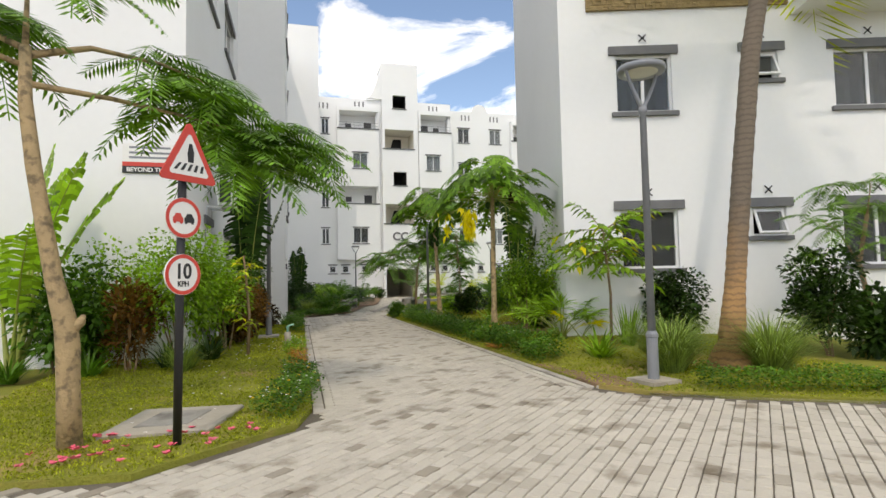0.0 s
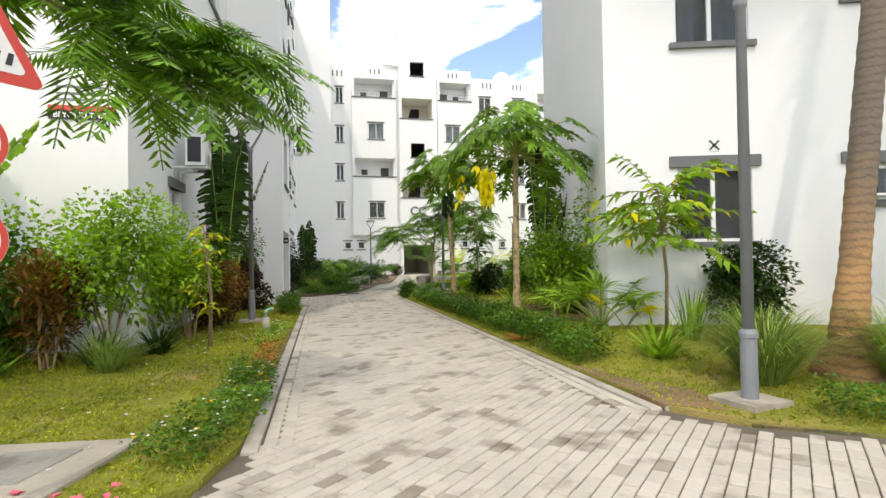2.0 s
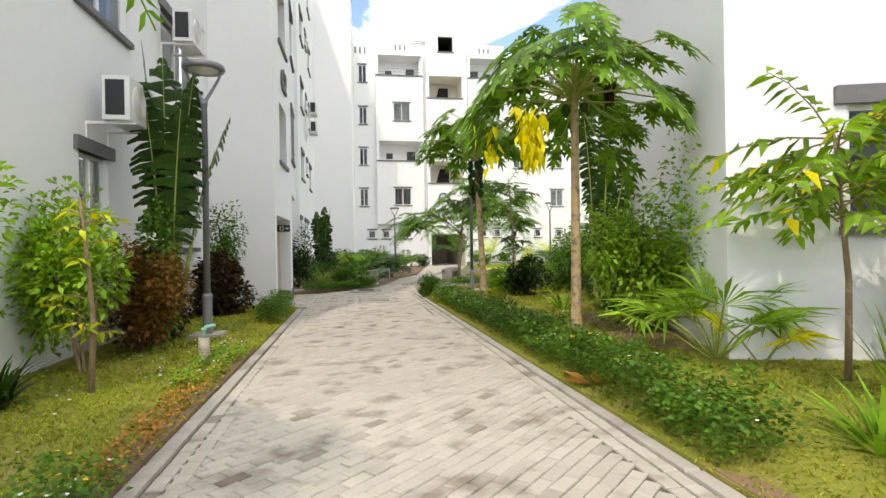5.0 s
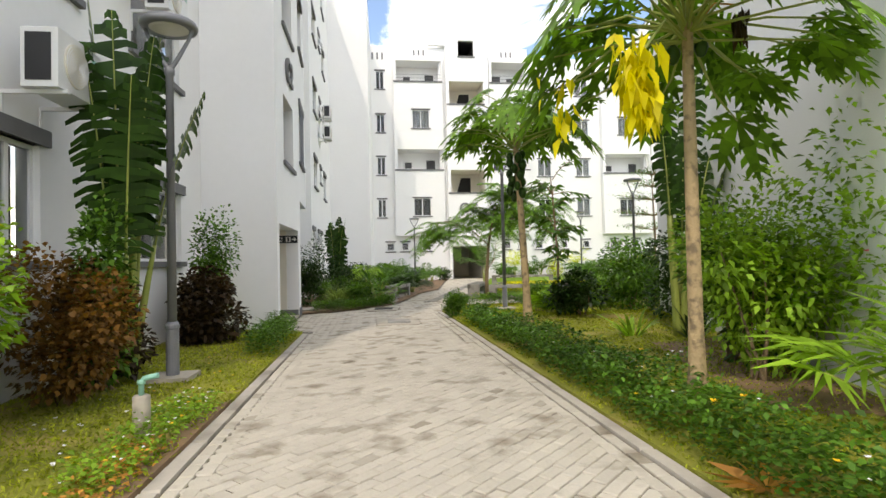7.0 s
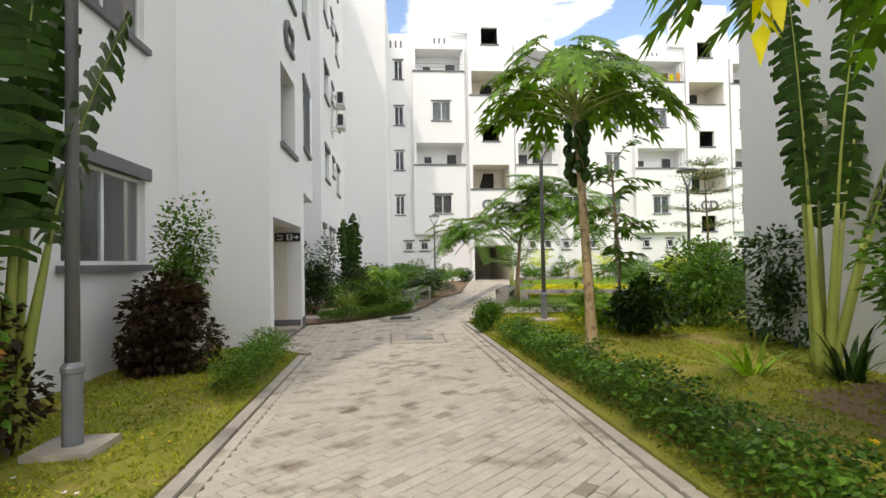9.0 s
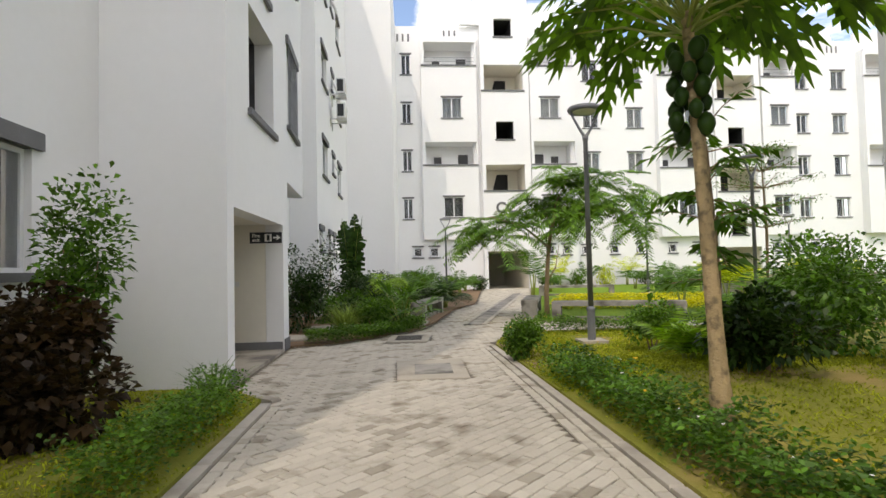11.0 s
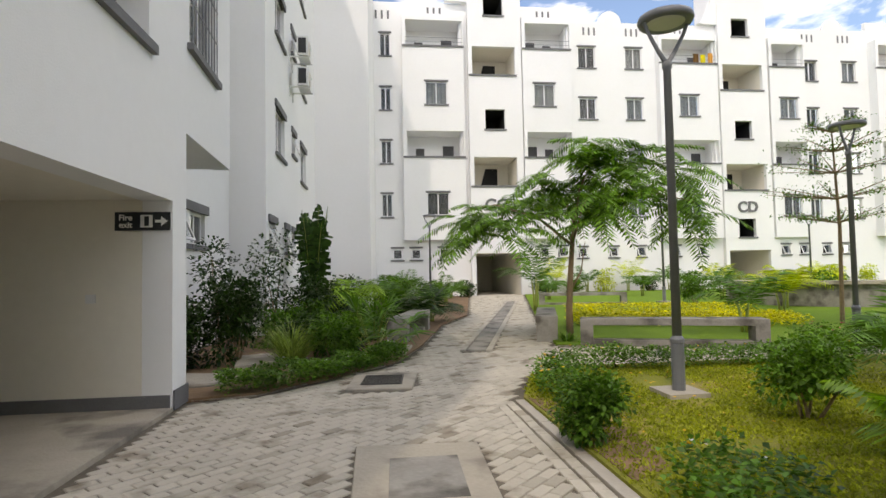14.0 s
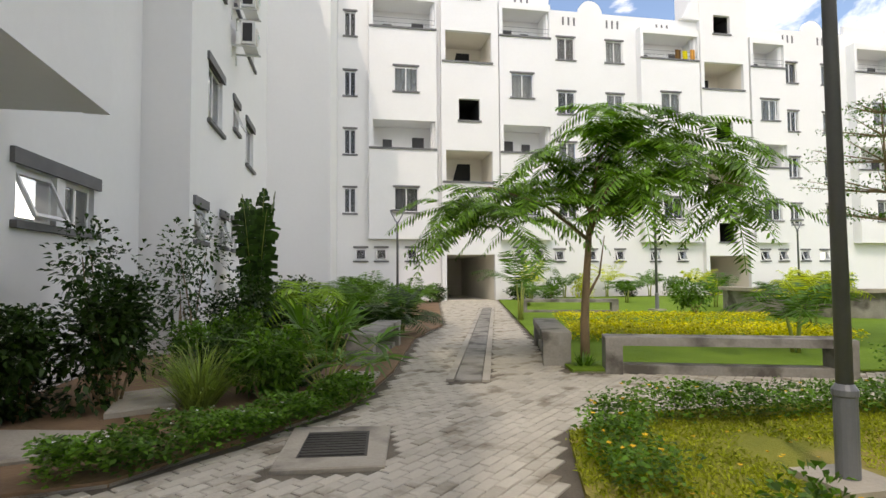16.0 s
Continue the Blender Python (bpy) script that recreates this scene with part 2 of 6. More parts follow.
cr = nt.nodes.new("ShaderNodeValToRGB")
e = cr.color_ramp.elements
e[0].position, e[0].color = 0.0, (0.58, 0.55, 0.51, 1)
e[1].position, e[1].color = 1.0, (1.06, 1.06, 1.06, 1)
k = e.new(0.07)
k.color = (0.93, 0.925, 0.915, 1)
nt.links.new(fr.outputs[0], cr.inputs["Fac"])
mm = nt.nodes.new("ShaderNodeMix")
mm.data_type, mm.blend_type = "RGBA", "MULTIPLY"
mm.inputs["Factor"].default_value = 1.0
nt.links.new(src, mm.inputs["A"])
nt.links.new(cr.outputs["Color"], mm.inputs["B"])
nt.links.new(mm.outputs["Result"], pr.inputs["Base Color"])
JOINT = material("joint_sand", (0.19, 0.16, 0.12), (0.085, 0.07, 0.05), scale=3, fine=60, rough=0.95, bump=0.4)

# ---- building helpers ----


def mesh_of(name, verts, faces, mat, smooth=False):
    me = bpy.data.meshes.new(name)
    me.from_pydata([tuple(v) for v in verts], [], [tuple(f) for f in faces])
    me.materials.append(mat)
    if smooth:
        me.shade_smooth()
    me.update()
    return me


def thing(name, label, category, m=None, group="", kind=""):
    """An Empty at the base of a thing that has parts."""
    ob = tagged(new(name), label, category, group, kind)
    if m is not None:
        ob.matrix_world = m
    return ob


def piece(name, me, parent=None, m=None, label=""):
    """A mesh object under a thing or part, at the pose m relative to it."""
    ob = new(name, me)
    if parent is not None:
        ob.parent = parent
    if m is not None:
        ob.matrix_basis = m
    return tagged(ob, label)


class Build:
    """Collects boxes, prisms, tubes and quads for one mesh."""

    def __init__(self):
        self.v, self.f = [], []

    def quad(self, *pts):
        n = len(self.v)
        self.v += [tuple(p) for p in pts]
        self.f.append(tuple(range(n, n + len(pts))))

    def box(self, x0, x1, y0, y1, z0, z1, m=None):
        self.prism([(x0, y0), (x1, y0), (x1, y1), (x0, y1)], z0, z1, m)

    def prism(self, pts, z0, z1, m=None, inset=0.0):
        """An upright prism over a footprint that runs anticlockwise; inset bevels the top edge."""
        n, k = len(self.v), len(pts)
        cx, cy = sum(p[0] for p in pts) / k, sum(p[1] for p in pts) / k
        rings = [(pts, z0), (pts, z1)]
        if inset:
            small = []
            for x, y in pts:
                d = math.hypot(x - cx, y - cy) or 1
                small.append((x - (x - cx) / d * inset * 1.4, y - (y - cy) / d * inset * 1.4))
            rings = [(pts, z0), (pts, z1 - inset), (small, z1)]
        for ring, z in rings:
            for x, y in ring:
                p = Vector((x, y, z))
                self.v.append(tuple(m @ p if m else p))
        r = len(rings)
        for j in range(r - 1):
            for i in range(k):
                a, b = n + j * k + i, n + j * k + (i + 1) % k
                self.f.append((a, b, b + k, a + k))
        self.f.append(tuple(n + i for i in reversed(range(k))))
        self.f.append(tuple(n + (r - 1) * k + i for i in range(k)))

    def tube(self, path, radii, sides=8, cap=True):
        n = len(self.v)
        path = [Vector(p) for p in path]
        for i, p in enumerate(path):
            d = (path[min(i + 1, len(path) - 1)] - path[max(i - 1, 0)]).normalized()
            a = d.orthogonal().normalized() if i == 0 else (a - d * a.dot(d)).normalized()
            b = d.cross(a)
            r = radii[i] if isinstance(radii, (list, tuple)) else radii
            for j in range(sides):
                t = 2 * math.pi * j / sides
                self.v.append(tuple(p + (a * math.cos(t) + b * math.sin(t)) * r))
        for i in range(len(path) - 1):
            for j in range(sides):
                q, w = n + i * sides + j, n + i * sides + (j + 1) % sides
                self.f.append((q, w, w + sides, q + sides))
        if cap:
            self.f.append(tuple(n + j for j in reversed(range(sides))))
            self.f.append(tuple(n + (len(path) - 1) * sides + j for j in range(sides)))

    def lathe(self, prof, sides=16, c=(0, 0, 0)):
        n = len(self.v)
        for r, z in prof:
            for j in range(sides):
                t = 2 * math.pi * j / sides
                self.v.append((c[0] + r * math.cos(t), c[1] + r * math.sin(t), c[2] + z))
        for i in range(len(prof) - 1):
            for j in range(sides):
                q, w = n + i * sides + j, n + i * sides + (j + 1) % sides
                self.f.append((q, w, w + sides, q + sides))
        self.f.append(tuple(n + j for j in reversed(range(sides))))
        self.f.append(tuple(n + (len(prof) - 1) * sides + j for j in range(sides)))

    def mesh(self, name, mat, smooth=False):
        return mesh_of(name, self.v, self.f, mat, smooth)


def part(name, b, mat, parent=None, label="", smooth=False):
    return piece(name, b.mesh(name, mat, smooth), parent, None, label)


def wall_mesh(name, p0, p1, z0, z1, holes=(), thick=0.24, mat=None, lap=0.0):
    """An upright wall from p0 to p1 whose outer face is on the right hand; holes are (s0, s1, za, zb) through it."""
    p0, p1 = Vector(p0), Vector(p1)
    d = (p1 - p0)
    length = d.length
    d /= length
    inn = Vector((-d.y, d.x))
    ss = sorted({lap, length, *[h[0] for h in holes], *[h[1] for h in holes]})
    zs = sorted({z0, z1, *[h[2] for h in holes], *[h[3] for h in holes]})
    ss = [s for s in ss if lap - 1e-6 <= s <= length + 1e-6]
    zs = [z for z in zs if z0 - 1e-6 <= z <= z1 + 1e-6]
    solid = [[not any(h[0] < (ss[i] + ss[i + 1]) / 2 < h[1] and h[2] < (zs[j] + zs[j + 1]) / 2 < h[3] for h in holes) for j in range(len(zs) - 1)] for i in range(len(ss) - 1)]
    b = Build()

    def P(s, z, t):
        q = p0 + d * s + inn * t
        return (q.x, q.y, z)

    ni, nj = len(ss) - 1, len(zs) - 1
    for i in range(ni):
        for j in range(nj):
            if not solid[i][j]:
                continue
            a, c, e, f = ss[i], ss[i + 1], zs[j], zs[j + 1]
            b.quad(P(a, e, 0), P(c, e, 0), P(c, f, 0), P(a, f, 0))
            b.quad(P(c, e, thick), P(a, e, thick), P(a, f, thick), P(c, f, thick))
            if i == 0 or not solid[i - 1][j]:
                b.quad(P(a, e, thick), P(a, e, 0), P(a, f, 0), P(a, f, thick))
            if i == ni - 1 or not solid[i + 1][j]:
                b.quad(P(c, e, 0), P(c, e, thick), P(c, f, thick), P(c, f, 0))
            if j == 0 or not solid[i][j - 1]:
                b.quad(P(a, e, thick), P(c, e, thick), P(c, e, 0), P(a, e, 0))
            if j == nj - 1 or not solid[i][j + 1]:
                b.quad(P(a, f, 0), P(c, f, 0), P(c, f, thick), P(a, f, thick))
    return b.mesh(name, mat or PLASTER)


WIN = {}
TRIM = [0.17, 0.05, 0.12]


def window_meshes(w, h, style):
    key = (round(w, 2), round(h, 2), style, TRIM[0])
    if key in WIN:
        return WIN[key]
    x, t = w / 2, 0.05
    f = Build()
    f.box(-x, x, 0.07, 0.13, 0, t)
    f.box(-x, x, 0.07, 0.13, h - t, h)
    f.box(-x, -x + t, 0.07, 0.13, t, h - t)
    f.box(x - t, x, 0.07, 0.13, t, h - t)
    if style == "slide":
        f.box(-0.03, 0.03, 0.075, 0.125, t, h - t)
    g = Build()
    if style == "slide":
        g.box(-x + t, -0.03, 0.095, 0.103, t, h - t)
    elif style == "fixed":
        g.box(-x + t, x - t, 0.095, 0.103, t, h - t)
    g2 = Build()
    g2.box(0.03, x - t, 0.095, 0.103, t, h - t)
    sill = Build()
    sill.prism([(-x - 0.09, -0.07), (x + 0.09, -0.07), (x + 0.09, 0.07), (-x - 0.09, 0.07)], -0.085, 0.0, inset=0.008)
    lin = Build()
    lin.prism([(-x - TRIM[2], -TRIM[1]), (x + TRIM[2], -TRIM[1]), (x + TRIM[2], 0.07), (-x - TRIM[2], 0.07)], h + 0.0, h + TRIM[0], inset=0.008)
    cur = Build()
    k = 14
    pts = [(-x + 2 * x * i / k, 0.30 + 0.02 * math.sin(i * 2.1)) for i in range(k + 1)]
    for i in range(k):
        (a, ya), (c, yc) = pts[i], pts[i + 1]
        cur.quad((a, ya, 0), (c, yc, 0), (c, yc, h), (a, ya, h))
        cur.quad((c, yc + 0.02, 0), (a, ya + 0.02, 0), (a, ya + 0.02, h), (c, yc + 0.02, h))
    # flat dark sheet behind the panes, the unlit room painted as colour
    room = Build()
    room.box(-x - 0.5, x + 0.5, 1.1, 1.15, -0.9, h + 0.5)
    sash = Build()
    m = Matrix.Translation((0, 0.06, h - t)) @ Matrix.Rotation(radians(-24), 4, "X") @ Matrix.Translation((0, 0, -h + t))
    y = x - t
    for q in ((-y, y, 0, 0.04), (-y, y, h - 2 * t, h - t)):
        sash.box(q[0], q[1], -0.02, 0.02, q[2], q[3], m)
    sash.box(-y, -y + 0.04, -0.02, 0.02, 0.04, h - 2 * t, m)
    sash.box(y - 0.04, y, -0.02, 0.02, 0.04, h - 2 * t, m)
    sp = Build()
    sp.box(-y + 0.04, y - 0.04, -0.004, 0.004, 0.04, h - 2 * t, m)
    WIN[key] = dict(frame=f.mesh("window", FRAME), pane=g.mesh("pane", glass), pane2=g2.mesh("pane", glass), sill=sill.mesh("sill", GREYTRIM), lintel=lin.mesh("lintel", GREYTRIM),
                    pale=cur.mesh("curtain", CURTAIN), dull=cur.mesh("curtain", CURTAIN_AND_SHADE), dark=room.mesh("room_back", ROOM_SHADE), sash=sash.mesh("sash", FRAME), sash_pane=sp.mesh("pane", glass))
    return WIN[key]


VENT = Build()
VENT.box(-0.09, 0.09, -0.012, 0.01, 0, 0.18)
VENT_M = VENT.mesh("air_vent", FRAME)
VENT2 = Build()
for a in (45, -45):
    VENT2.box(-0.1, 0.1, -0.018, -0.012, -0.012, 0.012, Matrix.Translation((0, 0, 0.09)) @ Matrix.Rotation(radians(a), 4, "Y"))
VENT2.lathe([(0.035, -0.0), (0.03, 0.006)], 10, (0, -0.02, 0.09))
VENT2_M = VENT2.mesh("vent_cross", BLACKM)
wrng = random.Random(5)


def wall_pose(p0, p1, s, z, t=0.0):
    """The pose of something on a wall: x along it, y into it."""
    p0, p1 = Vector(p0), Vector(p1)
    d = (p1 - p0).normalized()
    q = p0 + d * s + Vector((-d.y, d.x)) * t
    return Matrix.Translation((q.x, q.y, z)) @ Matrix.Rotation(math.atan2(d.y, d.x), 4, "Z")


def window(parent, p0, p1, s0, s1, za, zb, style="slide", back=None, trim=True, vent=False):
    w, h = s1 - s0, zb - za
    ms = window_meshes(w, h, style)
    ob = piece("window", ms["frame"], parent, wall_pose(p0, p1, (s0 + s1) / 2, za))
    if style == "sash":
        sash = piece("sash", ms["sash"], ob, None, "tilted open white sash")
        piece("pane", ms["sash_pane"], ob)
    else:
        piece("pane", ms["pane"], ob)
        if style == "slide":
            piece("pane", ms["pane2"], ob)
    if trim:
        piece("sill", ms["sill"], ob, None, "grey concrete sill")
        piece("lintel", ms["lintel"], ob, None, "grey concrete lintel")
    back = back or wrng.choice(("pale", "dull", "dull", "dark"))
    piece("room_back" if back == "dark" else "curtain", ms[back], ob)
    if vent:
        v = piece("air_vent", VENT_M, parent, wall_pose(p0, p1, (s0 + s1) / 2, zb + 0.24))
        piece("vent_cross", VENT2_M, v)
    return ob


def facade(parent, name, p0, p1, z0, z1, wins=(), voids=(), thick=0.24, lap=0.0):
    """A wall part with its windows: wins (s0, s1, za, zb, style, back), voids without window."""
    holes = [w[:4] for w in wins] + [v[:4] for v in voids]
    ob = piece(name, wall_mesh(name, p0, p1, z0, z1, holes, thick, None, lap), parent)
    for w in wins:
        st = w[4] if len(w) > 4 else "slide"
        bk = w[5] if len(w) > 5 else None
        window(parent, p0, p1, *w[:4], st, bk, vent=len(w) > 6)
    return ob


def recess(parent, name, p0, p1, s0, s1, za, zb, depth, mat=None, stair=False):
    """The inside of an open landing or balcony behind a void: floor, ceiling, back and sides."""
    b = Build()
    t = 0.1
    b.box(s0 - t, s1 + t, 0.24, depth, za - 0.12 - 0.02, za - 0.02)
    b.box(s0 - t, s1 + t, 0.24, depth, zb + 0.005, zb + 0.12)
    b.box(s0 - t, s1 + t, depth, depth + t, za - 0.12, zb + 0.12)
    b.box(s0 - t, s0 - 0.005, 0.24, depth, za - 0.02, zb)
    b.box(s1 + 0.005, s1 + t, 0.24, depth, za - 0.02, zb)
    ob = piece(name, b.mesh(name, mat or PLASTER), parent, wall_pose(p0, p1, 0, 0))
    if stair:
        # near-black sheet on the back wall, stairwell shade put into its colour
        c = Build()
        w = s1 - s0
        m = wall_pose((0, 0), (1, 0), 0, 0)
        for x0, x1, zz0, zz1 in ((s0 + w * 0.30, s0 + w * 0.62, za, zb),):
            n = len(c.v)
            pts = [(x0 + 0.02, zz0), (x1 + w * 0.12, zz0), (x1 + w * 0.12, zz1 - 0.25), (x0 + w * 0.16, zz1 - 0.25)]
            c.v += [(x, depth - 0.05, z) for x, z in pts] + [(x, depth - 0.01, z) for x, z in pts]
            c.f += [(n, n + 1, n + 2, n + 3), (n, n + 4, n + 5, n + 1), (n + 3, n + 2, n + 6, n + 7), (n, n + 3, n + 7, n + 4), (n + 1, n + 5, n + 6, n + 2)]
        piece("stair_opening", c.mesh("stair_opening", ROOM_SHADE), ob)
    return ob


def band(parent, p0, p1, s0, s1, z, h=0.09, out=0.06, label="grey concrete sill"):
    b = Build()
    b.prism([(s0 - 0.08, -out), (s1 + 0.08, -out), (s1 + 0.08, 0.1), (s0 - 0.08, 0.1)], z - h, z + 0.004, inset=0.008)
    piece("sill", b.mesh("sill", GREYTRIM), parent, wall_pose(p0, p1, 0, 0), label)


def letters(parent, text, p0, p1, s, z, size, mat, label):
    cu = bpy.data.curves.new("letters", "FONT")
    cu.body, cu.size, cu.extrude, cu.align_x, cu.offset = text, size, 0.03, "CENTER", size * 0.025
    tmp = bpy.data.objects.new("letters", cu)
    scene.collection.objects.link(tmp)
    me = bpy.data.meshes.new_from_object(tmp.evaluated_get(bpy.context.evaluated_depsgraph_get()))
    bpy.data.objects.remove(tmp)
    me.materials.clear()
    me.materials.append(mat)
    return piece("letters", me, parent, wall_pose(p0, p1, s, z, -0.035) @ Matrix.Rotation(radians(90), 4, "X"), label)


# ---- ground ----


def ease(t):
    t = min(1.0, max(0.0, t))
    return t * t * (3 - 2 * t)


def gz(x, y):
    """The height of the soil: both planted strips swell above the path."""
    if x > 3.0:
        h = 0.165 * ease((x - 3.62) / 0.6) * ease((y - 5.6) / 2.6) * ease((19.0 - y) / 2.6)
    else:
        h = 0.07 * ease((0.12 - x) / 0.5) * ease((y - 6.5) / 2.5) * ease((16.9 - y) / 1.5)
    return 0.03 + h


def inside(pts, x, y):
    c = False
    for i in range(len(pts)):
        (x0, y0), (x1, y1) = pts[i], pts[i - 1]
        if (y0 > y) != (y1 > y) and x < (x1 - x0) * (y - y0) / (y1 - y0) + x0:
            c = not c
    return c


def slab(name, pts, z0, z1, mat, label, category, swell=None):
    """A piece of the ground over a footprint (anticlockwise); swell: the stretch (x0, x1, y0, y1) that follows the relief."""
    b = Build()
    b.prism(pts, z0, z1)
    if swell:
        x0, x1, y0, y1 = swell
        nx, ny = round((x1 - x0) / 0.16), round((y1 - y0) / 0.16)
        n = len(b.v)
        for i in range(nx + 1):
            for j in range(ny + 1):
                x, y = x0 + (x1 - x0) * i / nx, y0 + (y1 - y0) * j / ny
                b.v.append((x, y, z1 - 0.03 + gz(x, y) + 0.012 * noise.noise((x * 1.3, y * 1.3, 0.0)) * min(1.0, (gz(x, y) - 0.03) * 20)))
        for i in range(nx):
            for j in range(ny):
                q = [n + i * (ny + 1) + j, n + (i + 1) * (ny + 1) + j, n + (i + 1) * (ny + 1) + j + 1, n + i * (ny + 1) + j + 1]
                if all(inside(pts, b.v[k][0], b.v[k][1]) for k in q) and max(b.v[k][2] for k in q) > z1 + 0.002:
                    b.f.append(tuple(q))
    bm = bmesh.new()
    me = b.mesh(name, mat)
    bm.from_mesh(me)
    bmesh.ops.triangulate(bm, faces=[f for f in bm.faces if len(f.verts) > 4])
    bm.to_mesh(me)
    bm.free()
    return tagged(new(name, me), label, category, "", "structure")


b = Build()
b.quad((-2500, -2500, -0.08), (2500, -2500, -0.08), (2500, 2500, -0.08), (-2500, 2500, -0.08))
tagged(new("ground", b.mesh("ground", SOIL)), "brown bare soil ground reaching the horizon", "ground", "", "structure")

LEFT_LAWN = [(-16, 3.72), (-1.76, 3.63), (-0.97, 3.56), (-0.31, 4.18), (0.12, 4.6), (0.26, 5.2), (0.26, 16.75), (-0.3, 17.45), (-1.75, 17.45), (-1.75, 9.4), (-16, 9.4)]
RIGHT_LAWN = [(3.34, 20.3), (3.54, 6.1), (3.58, 5.25), (3.9, 4.75), (4.5, 4.35), (5.75, 3.62), (18, 0.2), (18, 21.9), (4.6, 22.0), (3.75, 21.5)]
LEFT_BED = [(-0.25, 20.95), (0.43, 21.1), (1.9, 22.82), (2.15, 23.3), (2.6, 24.8), (3.4, 28.7), (4.5, 31.5), (6.7, 44.9), (-1.5, 44.9), (-1.5, 20.95)]
COURT = [(5.0, 24.25), (16, 21.9), (40, 21.9), (40, 46.6), (13.5, 46.6), (13.5, 44.8), (9.9, 44.8), (5.3, 25.9)]
slab("lawn", LEFT_LAWN, -0.06, 0.035, LAWN, "yellowish-green lawn beside the path with flowers", "lawn", (-1.74, 0.22, 6.4, 17.0))
slab("lawn", RIGHT_LAWN, -0.06, 0.035, LAWN, "yellowish-green lawn strip beside the white building", "lawn", (3.5, 9.5, 5.4, 19.2))
slab("planting_bed", LEFT_BED, -0.06, 0.03, SOIL, "brown soil planting bed along the building", "planting bed")
slab("lawn", COURT, -0.06, 0.035, COURTLAWN, "green courtyard lawn between the benches", "lawn")
slab("paving_base", [(-40, -40), (60, -40), (60, 3), (5.8, 3.7), (4.4, 5), (4.4, 22), (45, 21), (45, 23), (5.6, 25), (10.6, 45.15), (6.3, 45.15), (1.9, 23.6), (-0.28, 21.4), (-3.5, 21.4), (-3.5, 17.6), (0.1, 17.4), (0.1, 4.5), (-1, 3.8), (-40, 4.2)], -0.07, -0.016, JOINT, "sandy joint bed under the paving bricks", "paving")


def edging(name, line, width, z, label, parent=None):
    """A flush kerb of stones end to end along a line."""
    root = tagged(new(name), label, "kerb", "", "structure")
    for i in range(len(line) - 1):
        a, c = Vector(line[i]), Vector(line[i + 1])
        n = max(1, round((c - a).length / 0.9))
        d = (c - a) / n
        L = d.length
        e = Build()
        e.prism([(0.004, 0), (L - 0.004, 0), (L - 0.004, width), (0.004, width)], -0.07, z, inset=0.012)
        me = e.mesh("kerb_stone", KERB)
        for k in range(n):
            q = a + d * k
            piece("kerb_stone", me, root, Matrix.Translation((q.x, q.y, 0)) @ Matrix.Rotation(math.atan2(d.y, d.x), 4, "Z"))
    return root


edging("kerb", [(0.38, 16.7), (0.38, 5.1)][::-1], 0.11, 0.014, "weathered flush concrete kerb along the lawn")
edging("kerb", [(-0.35, 17.3), (0.38, 16.72)], 0.12, 0.03, "weathered flush concrete kerb at the passage")
edging("kerb", [(3.54, 5.3), (3.34, 20.3)], 0.10, 0.012, "weathered flush concrete kerb along the planted strip")
edging("kerb", [(18, 0.2), (5.75, 3.62), (4.5, 4.35), (3.9, 4.75), (3.56, 5.3)][::-1], 0.13, 0.025, "weathered flush concrete kerb round the corner")
edging("kerb", [(3.34, 20.3), (3.75, 21.5), (4.6, 22.0), (18, 21.9)][::-1], 0.10, 0.022, "weathered flush concrete kerb round the lawn corner")
edging("kerb", [(-0.25, 20.95), (0.43, 21.1), (1.9, 22.82), (2.15, 23.3), (2.6, 24.8), (3.4, 28.7), (4.5, 31.5), (6.7, 44.9)], 0.07, 0.02, "weathered flush concrete kerb round the bed")
edging("kerb", [(16, 21.9), (5.0, 24.25), (5.3, 25.9), (9.9, 44.8)][::-1], 0.10, 0.025, "weathered flush concrete kerb round the courtyard lawn")

# ---- left apartment building ----
H = 17.0
left = thing("apartment_building", "white plastered five-storey apartment building with grey window trim and a passage", "building")
A0, A1, A2, A3, A4 = (-16, 9.4), (-1.75, 9.4), (-1.75, 17.5), (-0.3, 17.5), (-0.3, 20.95)
LEV = [1.40, 4.45, 7.52, 10.6, 13.68]
facade(left, "wall", A0, A1, 0, H)
ws = []
for k, z in enumerate(LEV):
    ws += [(5.0, 6.95, z, z + 1.18, "slide", "dull"), (2.05, 2.85 + 0.7 * (k > 0), z, z + 1.18, "slide", "dull")]
facade(left, "wall", A1, A2, 0, H, ws, lap=0.24)
facade(left, "wall", A2, A3, 0, H)
# the passage wall: the opening reaches the ground
vo = [(0.26, 3.05, -0.02, 2.17)]
for z in (3.6, 6.68, 9.76, 12.84):
    vo.append((1.0, 2.45, z, z + 1.5))
facade(left, "wall", A3, A4, 0, H, (), vo, 0.3, lap=0.24)
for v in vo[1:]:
    # dark grey lining carries the landing's shade in its colour
    recess(left, "landing", A3, A4, v[0], v[1], v[2], v[3], 1.6, CURTAIN_AND_SHADE)
    band(left, A3, A4, v[0], v[1], v[2])
U0, U1 = (-0.3, 20.95), (-0.42, 23.2)
ws = [(0.12, 1.35, z, z + 1.5, "slide", "dull") for z in (4.05, 7.13, 10.2, 13.28)]
facade(left, "wall", U0, U1, 2.99, H, ws)
b = Build()
b.prism([(-1.5, 20.96), (-0.32, 20.96), (-0.44, 23.18), (-1.5, 23.18)], 3.0, 3.24)
part("soffit", b, PLASTER, left)
b = Build()
b.prism([(-1.49, 22.96), (-0.67, 22.96), (-0.67, 23.2), (-1.49, 23.2)], 3.24, H)
part("wall", b, PLASTER, left)
